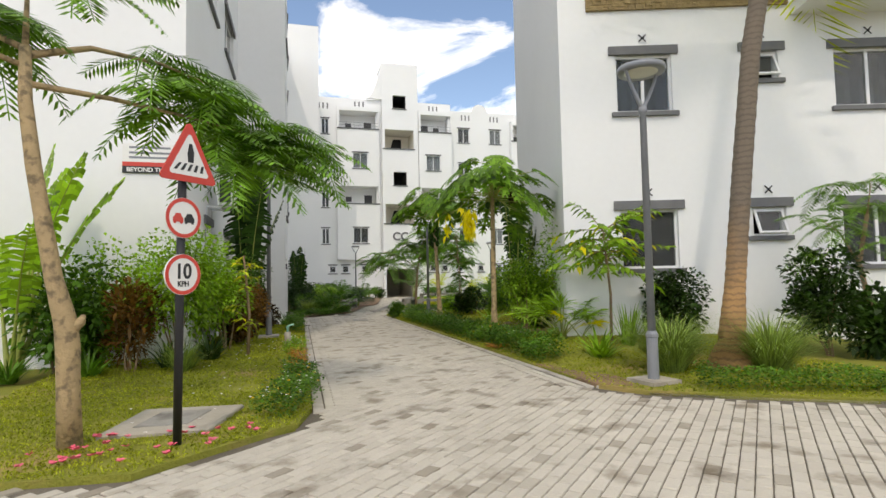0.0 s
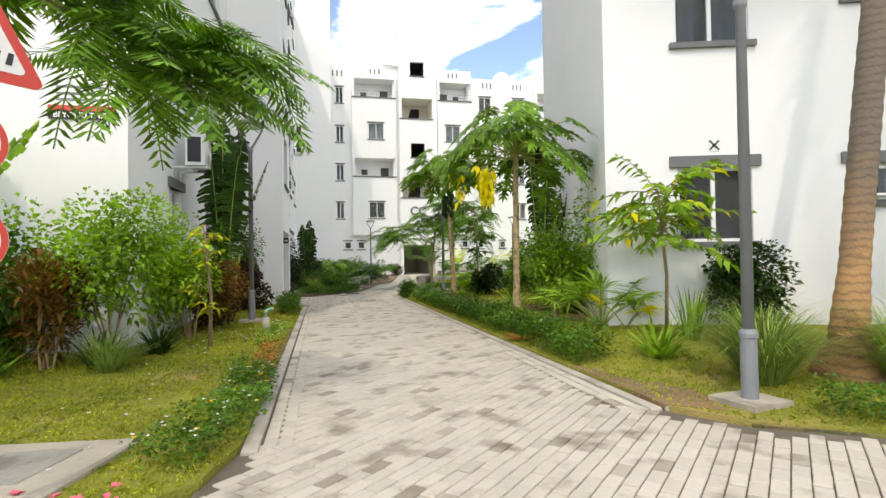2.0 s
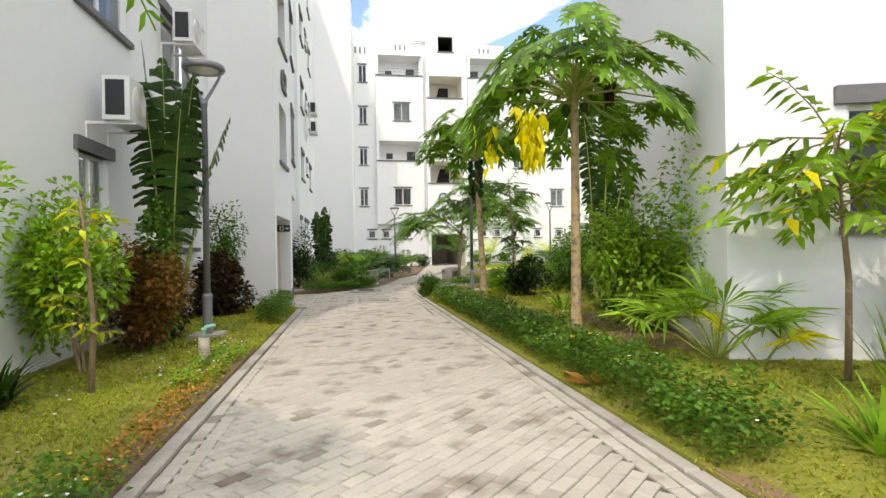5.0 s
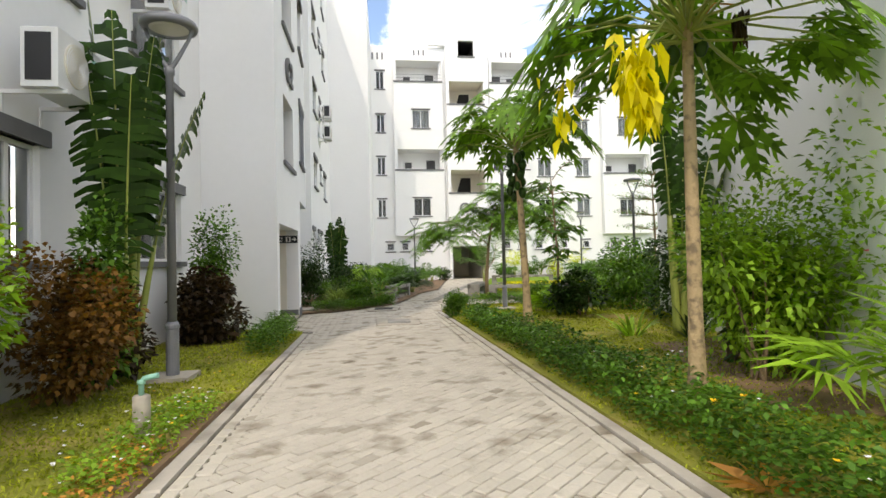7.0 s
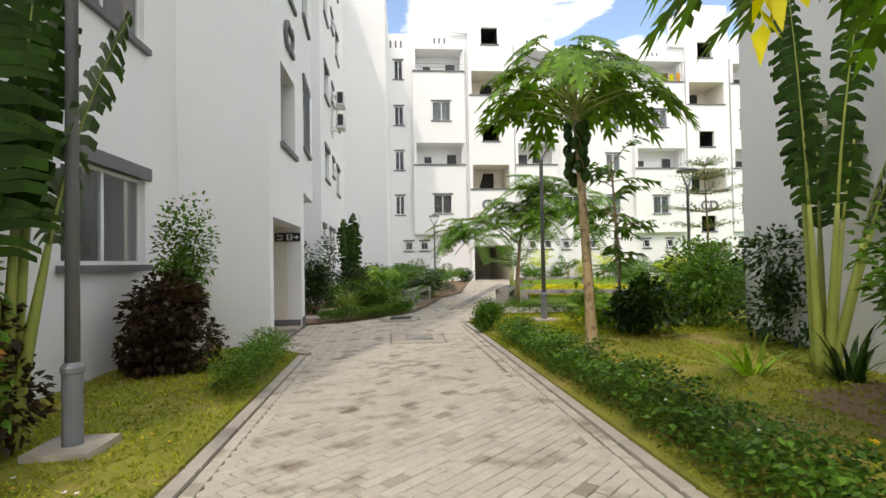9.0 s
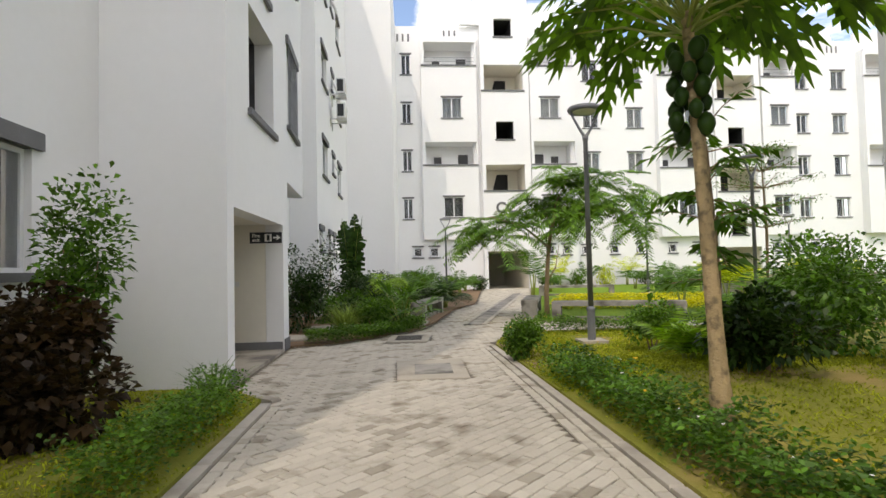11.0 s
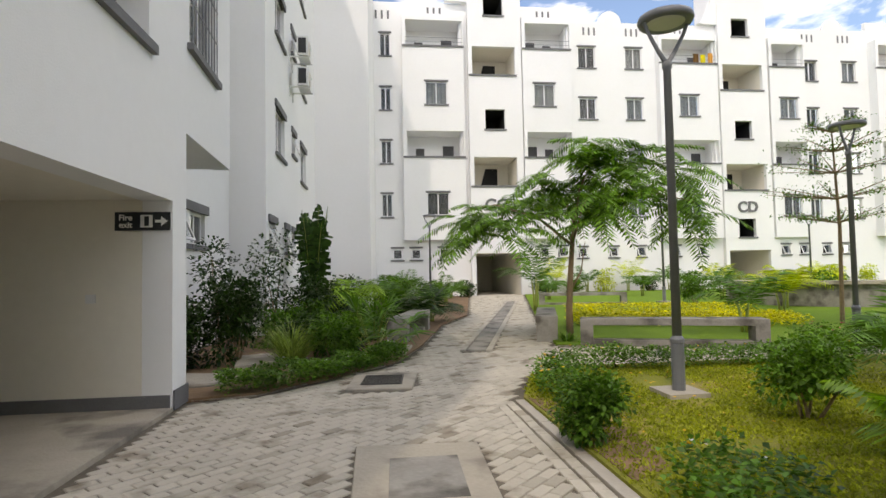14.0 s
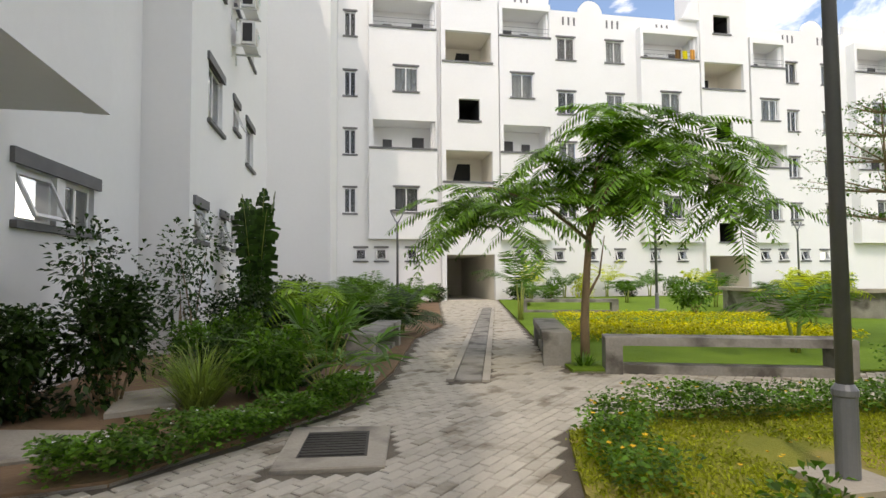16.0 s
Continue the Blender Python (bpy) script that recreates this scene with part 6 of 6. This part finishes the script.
tagged(part("palm_foot", b, PALMBARK, None, "", True), "flared root mass at the coconut palm foot", "palm roots").matrix_world = Matrix.Translation((5.98, 5.75, 0.03))
feathery_tree("flame_tree", 8.9, 6.1, [(0, 0, -0.05), (0.05, 0, 0.7), (0, 0.1, 1.4), (0.1, 0, 2.2)], [0.05, 0.045, 0.035, 0.03], [([(0, 0.1, 1.4), (-0.5, 0, 1.9), (-1.0, -0.1, 2.1)], 0.02), ([(0.1, 0, 2.2), (0.5, 0.2, 2.8)], 0.02)],
              [(-0.5, 0, 2.0), (-1.0, -0.1, 2.1), (-0.8, 0, 1.6), (0.1, 0, 2.4), (0.5, 0.2, 2.8), (-0.3, 0.2, 2.6), (0.3, -0.3, 1.8)], 0.6, 8, 84, "young feathery tree beside the road")
shrub(8.0, 6.0, 0.7, 0.5, 1.6, 1600, 0.10, G_DARK, "dark broad-leaved shrub beside the road", seed=85, low=0.2)
shrub(8.9, 5.6, 0.9, 0.6, 1.0, 1500, 0.14, G_DARK, "dark broad-leaved shrub beside the road", seed=86, low=0.1)
# farther along the lawn
shrub(3.46, 18.78, 0.28, 0.28, 0.52, 1900, 0.045, G_COVER, "clipped round green bush at the lawn corner", "bush", 0.08, 4, 90, 0.6, "round_bush", None, 16)
shrub(5.55, 19.0, 0.4, 0.4, 0.68, 1900, 0.05, G_COVER, "clipped round green bush on the lawn", "bush", 0.1, 4, 91, 0.6, "round_bush", None, 16)
shrub(6.9, 18.2, 0.42, 0.42, 0.75, 1900, 0.045, G_LIGHT, "clipped light green bush on the lawn", "bush", 0.1, 4, 92, 0.6, "round_bush", None, 16)
feather_palm(5.35, 17.6, 0.15, 18, 0.85, 93, "low yellow-green palm clump on the lawn", G_LIGHT, 3, leaflet=0.2)
shrub(5.6, 16.4, 0.5, 0.5, 0.8, 1500, 0.10, G_DARK, "dark leafy shrub at the foot of the young tree", seed=95)
shrub(7.2, 17.5, 0.9, 0.9, 1.5, 2400, 0.09, G_MID, "leafy green shrub on the lawn", seed=96)
shrub(8.4, 19.0, 1.0, 0.8, 1.2, 2400, 0.07, G_COVER, "broad clipped green hedge bush", seed=97)
shrub(7.4, 15.2, 0.9, 1.2, 1.4, 3600, 0.10, G_DARK, "dark green shrub before the building corner", seed=98)
feather_palm(7.9, 20.3, 0.4, 14, 1.3, 99, "young areca palm on the lawn", G_MID)
cover_strip([(4.8, 21.68), (6.5, 21.62), (10, 21.55)], 0.42, 0.34, 8000, 0.055, G_COVER, 100, "low green hedge along the cross path", bloom=((YELLOWFL, 20, 0.022, "yellow blooms"),))
cover_strip([(3.66, 20.0), (3.85, 21.0), (4.3, 21.6), (4.9, 21.8)], 0.42, 0.36, 2300, 0.055, G_COVER, 101, "low green hedge with yellow blooms round the lawn corner", bloom=((YELLOWFL, 22, 0.025, "yellow blooms"),))

# ---- plants of the bed along the building ----
cover_strip([(0.0, 21.1), (0.6, 21.35), (1.85, 22.75), (2.05, 23.25)], 0.46, 0.32, 7000, 0.06, G_COVER, 110, "low dark green hedge edging the bed", bloom=((WHITEFL, 30, 0.018, "white blooms"),))
shrub(-1.0, 22.9, 0.4, 0.42, 0.95, 1300, 0.08, G_DARK, "dark glossy shrub at the passage corner", seed=111)
shrub(-0.75, 23.9, 0.65, 0.65, 1.9, 620, 0.085, G_DARK, "tall loose shrub with small leaves", seed=112, low=0.4)
shrub(-0.35, 23.25, 0.5, 0.45, 1.25, 1300, 0.085, G_DARK, "green shrub with small leaves in the bed", seed=113)
shrub(-0.35, 25.8, 0.6, 0.7, 2.0, 520, 0.08, G_DARK, "loose shrub with white blooms by the wall", seed=114, low=0.5, bloom=(WHITEFL, 14, 0.02, "white blooms"))
shrub(0.2, 26.6, 0.6, 0.6, 1.2, 1300, 0.09, G_DARK, "dark green shrub in the bed", seed=115)
shrub(0.75, 28.6, 0.9, 0.8, 1.1, 1500, 0.09, G_DARK, "dark green shrub in the bed", seed=116)
paddle_plant(0.05, 29.6, [(0, 8, 0.9, 2.3), (120, 10, 0.9, 2.2), (240, 10, 0.8, 2.2), (60, 5, 1.0, 2.3), (300, 14, 0.8, 2.0), (180, 6, 0.9, 2.2)], 117, "dense upright dark paddle-leaved plant", "paddle_plant", G_DARK, 0.4, width=0.36)
blade_clump(0.5, 23.1, 420, 0.85, 0.013, 118, "tuft of pale green lemon grass", arch=1.5, base=0.14)
feather_palm(1.3, 27.2, 0.9, 8, 1.35, 120, "young coconut palm with pale arching leaves", G_LIGHT, 1, "young_palm", leaflet=0.34, el=(35, 75), droop=(0.6, 0.95))
fan_palm(1.72, 23.55, 15, 0.95, 121, "young fan palm at the path edge", G_MID)
shrub(1.1, 23.35, 0.45, 0.4, 0.65, 1500, 0.07, G_COVER, "low green shrub with pink blooms", seed=122, bloom=(REDFL, 6, 0.02, "pink blooms"))
feather_palm(2.55, 28.2, 0.3, 16, 1.2, 123, "dark young palm at the path edge", G_DARK, 3)
feather_palm(3.2, 29.6, 0.3, 16, 1.3, 124, "dark young palm at the path edge", G_DARK, 3)
for i, (x, y, h) in enumerate([(0.55, 24.6, 0.8), (1.15, 24.9, 0.7), (-0.1, 25.2, 0.9), (1.1, 23.9, 0.6), (0.3, 26.0, 0.9), (1.6, 25.9, 0.55)]):
    shrub(x, y, 0.45, 0.4, h * 0.8, 900, 0.075, (G_DARK, G_COVER, G_MID)[i % 3], "low green shrub in the shaded bed", seed=240 + i)
for i, (x, y, h) in enumerate([(2.2, 31, 1.3), (0.8, 32.5, 1.4), (3.6, 33.5, 1.2), (2.2, 36, 1.6), (4.6, 38, 1.3), (3.0, 41, 1.5), (5.4, 42.5, 1.2), (2.4, 44, 1.6)]):
    feather_palm(x, y, h * 0.4, 11, h, 130 + i, "areca palm in the bed before the facade", G_MID, 3)
for i, (x, y) in enumerate([(1.6, 29.9), (0.2, 33.5), (2.8, 35), (1.2, 38.5), (4.2, 40), (2.6, 43)]):
    shrub(x, y, 0.9, 0.8, 0.8 + 0.15 * (i % 3), 900, 0.10, G_DARK if i % 2 else G_COVER, "green shrub in the bed before the facade", seed=140 + i)

# ---- courtyard ----
feathery_tree("flame_tree", 5.5, 24.95, [(0, 0, -0.05), (0.0, 0, 0.6), (0.04, 0, 1.2), (0.12, 0.05, 1.9), (0.2, 0.1, 2.3)], [0.075, 0.065, 0.055, 0.045, 0.04],
              [([(0.04, 0, 0.95), (0.28, 0.05, 1.3), (0.4, 0.1, 1.9)], 0.025), ([(0.12, 0, 1.8), (-0.5, 0.3, 2.4), (-1.3, 0.6, 2.7), (-1.9, 0.8, 2.6)], 0.03), ([(0.2, 0.1, 2.2), (0.9, -0.1, 2.7), (1.7, -0.3, 2.8), (2.3, -0.6, 2.6)], 0.03), ([(0.2, 0.1, 2.3), (0.4, 0.3, 3.0), (0.8, 0.4, 3.7)], 0.03), ([(0.12, 0, 1.9), (0.1, -0.6, 2.5), (0.0, -1.1, 2.6)], 0.025), ([(0.2, 0.1, 2.2), (0.3, 0.9, 2.8), (0.4, 1.5, 3.0)], 0.025)],
              [(-0.6, 0.3, 2.45), (-1.1, 0.5, 2.6), (-1.6, 0.7, 2.6), (-2.0, 0.8, 2.4), (-1.3, -0.1, 2.3), (0.9, -0.1, 2.7), (1.5, -0.3, 2.8), (2.1, -0.5, 2.6), (1.7, 0.3, 2.9), (0.5, 0.3, 3.2), (0.9, 0.4, 3.6), (0.2, -0.8, 2.6), (0.3, 1.2, 2.9), (0.4, 0.3, 2.7), (0.2, 0.4, 3.0), (1.2, 0.8, 3.1), (-0.4, 0.9, 2.8), (2.3, -0.7, 2.3), (0.6, 0.2, 3.9), (1.4, 0.3, 3.4), (-0.9, 0.3, 2.2), (-1.7, 0.6, 2.1), (1.9, -0.3, 3.1), (0.6, -0.4, 2.3), (1.0, 0.2, 3.9), (0.2, 0.1, 3.6), (1.6, 0.0, 3.7), (-0.4, 0.2, 3.2), (2.2, -0.3, 3.3), (1.2, -0.3, 3.3)], 1.0, 9, 150, "young flame tree with spreading feathery crown beside the benches", G_FERN)
blade_clump(5.3, 24.6, 60, 0.25, 0.03, 151, "weeds at the foot of the young tree", "weeds", G_MID, 1.2, "plant")
cover_strip([(6.6, 28.2), (11.4, 26.4)], 2.1, 0.42, 9000, 0.08, G_HEDGE, 152, "broad clipped golden-yellow hedge bed", "yellow_hedge", lump=0.15)
cover_strip([(7.8, 31.8), (13, 30)], 1.0, 0.38, 3200, 0.09, G_HEDGE, 153, "clipped golden-yellow hedge farther back", "yellow_hedge", lump=0.15)
cover_strip([(8.6, 22.95), (10.0, 22.5)], 0.6, 0.45, 1600, 0.06, G_COVER, 154, "low hedge with orange blooms beside the bench", bloom=((REDFL, 14, 0.03, "orange-red blooms"),))
for i, (x, y, h) in enumerate([(9.2, 25.0, 1.6), (12.0, 27.5, 1.8), (6.9, 32.2, 2.5), (14.5, 30.5, 1.7), (16, 36, 1.6), (11.5, 44.2, 2.2), (13.8, 45.4, 1.8), (16.5, 45.8, 2.4), (19.0, 45.6, 1.8), (21.5, 45.2, 2.0), (9.5, 39, 1.5), (28.5, 45.5, 1.8), (14.5, 40, 1.6), (22.5, 38, 1.8)]):
    feather_palm(x, y, h * 0.45, 12, h * 0.85, 160 + i, "areca palm in the courtyard planting", G_LIME if i % 2 else G_MID, 3)
for i, (x, y) in enumerate([(10.8, 44.2), (12.8, 44.9), (15, 45.8), (17.8, 45.7), (20.2, 45.3), (22.6, 45.2), (28, 45.5), (30, 45.6), (32, 45.6), (6.5, 43.2), (18, 33), (19.5, 34.2), (16.8, 31.8), (13, 33)]):
    shrub(x, y, 0.7, 0.6, 0.8 + 0.25 * (i % 3), 600, 0.12, (G_DARK, G_COVER, G_LIME)[i % 3], "green shrub in the courtyard planting", seed=180 + i)
# layered umbrella-like tree
ut = thing("terminalia_tree", "slender young tree with flat tiers of small leaves", "tree", Matrix.Translation((12.3, 26.0, 0.03)))
b, lv = Build(), Leaves(200)
b.tube([(0, 0, -0.05), (0.05, 0, 2.2), (0, 0.05, 4.6)], [0.05, 0.038, 0.012], 8)
for z, rr in ((2.3, 1.1), (2.85, 1.45), (3.45, 1.35), (3.95, 1.0), (4.4, 0.6)):
    for i in range(9):
        a = 2.4 * i + z
        e = Vector((math.cos(a) * rr, math.sin(a) * rr, z + 0.25))
        b.tube([(0, 0, z), (e.x * 0.5, e.y * 0.5, z + 0.12), e], [0.02, 0.013, 0.005], 4)
        t = lv.r.rand(60)
        p = np.array([[e.x * q, e.y * q, z + 0.25 * q] for q in 0.3 + 0.7 * t]) + lv.r.normal(0, 0.13, (60, 3)) * np.array([1, 1, 0.25])
        lv.add(p, lv.r.normal(0, 1, (60, 3)), 0.07, 0.035)
part("trunk", b, BARK, ut)
piece("foliage", lv.mesh("foliage", G_MID), ut)

# bare soil beside the kerbs
for pts, lab in (([(0.08, 6.9), (0.26, 6.6), (0.262, 11.6), (0.12, 11.3), (0.08, 9.0)], "bare soil strip between lawn and kerb"), ([(3.56, 5.3), (3.92, 5.0), (4.1, 5.6), (3.85, 6.6), (3.54, 7.0)], "bare soil patch at the lawn corner"), ([(3.42, 17.9), (3.9, 18.2), (3.8, 20.0), (3.37, 20.2)], "bare soil patch at the lawn corner"), ([(4.4, 9.6), (5.6, 9.0), (6.6, 10.5), (6.4, 13.2), (5.0, 12.8), (4.6, 11.0)], "bare soil bed under the shrubs")):
    slab("soil_patch", pts, 0.0, 0.041, SOIL, lab, "soil", (4.3, 6.7, 8.9, 13.3) if "shrubs" in lab else None)

# ---- turf ----
turf(LEFT_LAWN, (-3.2, 0.26, 3.6, 9.4), 16000, 210, "short yellow-green turf blades of the lawn")
turf(LEFT_LAWN, (-1.7, 0.26, 9.4, 17.4), 7000, 211, "short yellow-green turf blades of the lawn", None, 0.06)
turf(RIGHT_LAWN, (3.5, 7.5, 3.4, 12.0), 17000, 212, "short yellow-green turf blades of the planted strip")
turf(RIGHT_LAWN, (3.4, 7.2, 16.5, 21.6), 14000, 214, "short yellow-green turf blades of the lawn", None, 0.065)
turf(RIGHT_LAWN, (3.5, 8.5, 12.0, 22.0), 14000, 213, "short yellow-green turf blades of the lawn", None, 0.06)
# small blooms scattered over the lawn
r = np.random.RandomState(220)
for poly, box, m, n, s, lab in ((LEFT_LAWN, (-1.9, -0.2, 3.6, 4.6), REDFL, 34, 0.045, "small pink blooms in the lawn"), (LEFT_LAWN, (-1.6, 0.2, 4.5, 12), WHITEFL, 60, 0.02, "small white blooms in the lawn"), (LEFT_LAWN, (-0.6, 0.2, 11, 16), YELLOWFL, 45, 0.02, "small yellow blooms in the lawn"), (RIGHT_LAWN, (3.7, 6.0, 18.5, 21.5), YELLOWFL, 40, 0.02, "small yellow blooms in the lawn")):
    pts = []
    while len(pts) < n:
        x, y = r.uniform(*box[:2]), r.uniform(*box[2:])
        if inside(poly, x, y):
            pts.append((x, y, gz(x, y) + 0.04))
    lv = Leaves(221)
    for p in pts:
        for k in range(5):
            a = 2 * math.pi * k / 5
            lv.add([p], [(math.cos(a), math.sin(a), 0.5)], s, s * 0.8, 0.0)
    tagged(new("lawn_flowers", lv.mesh("lawn_flowers", m)), lab, "flowers", "", "stuff")
# fallen dry palm sheath on the kerb
lv = Leaves(230)
for i in range(16):
    lv.add([(0, 0, 0.02)], [(math.cos(i * 0.4 - 1.2), math.sin(i * 0.4 - 1.2) * 0.6, 0.25)], 0.3, 0.05, 0.1)
ob = new("dry_leaf", lv.mesh("dry_leaf", G_DRY))
ob.matrix_world = Matrix.Translation((3.68, 8.9, 0.03))
tagged(ob, "curled dry orange-brown palm leaf lying on the kerb", "dry leaf")

# ---- paving bricks ----
PAVE = [(-9, -7), (12, -7), (12, 1.7), (5.7, 3.5), (4.42, 4.22), (3.8, 4.62), (3.44, 5.25), (3.24, 20.35), (3.68, 21.62), (4.6, 22.12), (13, 22.05), (13, 22.55), (4.88, 24.2), (5.18, 25.9), (9.78, 44.8), (9.8, 45.1), (6.85, 45.1), (6.82, 44.9), (4.62, 31.5), (3.52, 28.7), (2.72, 24.8), (2.27, 23.3), (2.0, 22.78), (0.5, 21.0), (-0.28, 20.85), (-0.28, 17.5), (0.39, 16.85), (0.39, 5.15), (0.22, 4.55), (-0.25, 4.1), (-0.92, 3.48), (-1.76, 3.55), (-9, 3.62)]
KEEP_OUT = [[(1.62, 17.58), (2.62, 17.58), (2.62, 19.02), (1.62, 19.02)], [(1.4, 21.05), (2.22, 21.0), (2.36, 22.08), (1.47, 22.22)], [(3.18, 23.9), (3.76, 23.9), (7.98, 38.8), (7.36, 38.8)]]
BORDER = [[(0.39, 5.3), (0.39, 16.6)], [(0.50, 5.3), (0.50, 16.6)], [(3.32, 5.4), (3.12, 20.2)], [(3.21, 5.4), (3.01, 20.2)]]
pave = tagged(new("pavement"), "weathered sand-coloured concrete paving bricks laid slantwise", "paving", "", "structure")
BL, BW = 0.2, 0.1


def brick_mesh(l, w):
    e = Build()
    e.prism([(-l / 2, -w / 2), (l / 2, -w / 2), (l / 2, w / 2), (-l / 2, w / 2)], -0.045, 0.0, inset=0.006)
    return e


one = brick_mesh(BL - 0.009, BW - 0.008)
one_me = one.mesh("paving_brick", paver)
tpl = np.array(one.v)
tf = one.f
ANG = radians(45)
ca, sa = math.cos(ANG), math.sin(ANG)
r = np.random.RandomState(300)
singles, rest = [], []


def place(x, y, ang, dz):
    near = 0.6 < x < 3.2 and ((6.0 < y < 8.3) or (15.8 < y < 17.3))
    (singles if near and len(singles) < 290 else rest).append((x, y, ang, dz))


for i in range(-280, 560):
    for j in range(-420, 560):
        u, v = (i + 0.5 * (j % 2)) * BL, j * BW
        x, y = u * ca - v * sa, u * sa + v * ca
        if not (-9 < x < 13 and -6.5 < y < 45.2):
            continue
        if 0.54 > x > 0.3 and 5.3 < y < 16.6 or 3.24 < x + 0.0133 * (y - 5.4) < 3.6 and 5.4 < y < 20.2:
            continue
        if not inside(PAVE, x, y) or any(inside(k, x, y) for k in KEEP_OUT):
            continue
        place(x, y, ANG + r.normal(0, 0.012), r.normal(-0.003, 0.0022))
for line in BORDER:
    (x0, y0), (x1, y1) = line
    y = y0
    while y < y1:
        rest.append((x0 + 0.055 + (x1 - x0) * (y - y0) / (y1 - y0), y, math.pi / 2 + r.normal(0, 0.01), r.normal(0, 0.002)))
        y += BL
for x, y, a, dz in singles:
    piece("paving_brick", one_me, pave, Matrix.Translation((x, y, dz)) @ Matrix.Rotation(a, 4, "Z"))
A = np.array(rest)
c, s = np.cos(A[:, 2])[:, None], np.sin(A[:, 2])[:, None]
X = tpl[None, :, 0] * c - tpl[None, :, 1] * s + A[:, 0:1]
Yy = tpl[None, :, 0] * s + tpl[None, :, 1] * c + A[:, 1:2]
tilt = r.normal(0, 0.007, (len(A), 2))
Z = tpl[None, :, 2] + A[:, 3:4] + tpl[None, :, 0] * tilt[:, 0:1] + tpl[None, :, 1] * tilt[:, 1:2]
V = np.stack([X, Yy, Z], -1).reshape(-1, 3)
quads = np.array([f for f in tf if len(f) == 4][:8] + [tf[-1]])
F = (quads[None] + (np.arange(len(A)) * len(tpl))[:, None, None]).reshape(-1, 4)
me = bpy.data.meshes.new("paving_bricks")
me.vertices.add(len(V))
me.vertices.foreach_set("co", V.ravel())
me.loops.add(F.size)
me.loops.foreach_set("vertex_index", F.ravel().astype(np.int32))
me.polygons.add(len(F))
me.polygons.foreach_set("loop_start", np.arange(0, F.size, 4, dtype=np.int32))
me.materials.append(paver)
me.update(calc_edges=True)
me.shade_flat()
ob = new("paving_bricks", me)
ob.parent = pave
tagged(ob, "weathered sand-coloured paving bricks", "", "", "stuff")
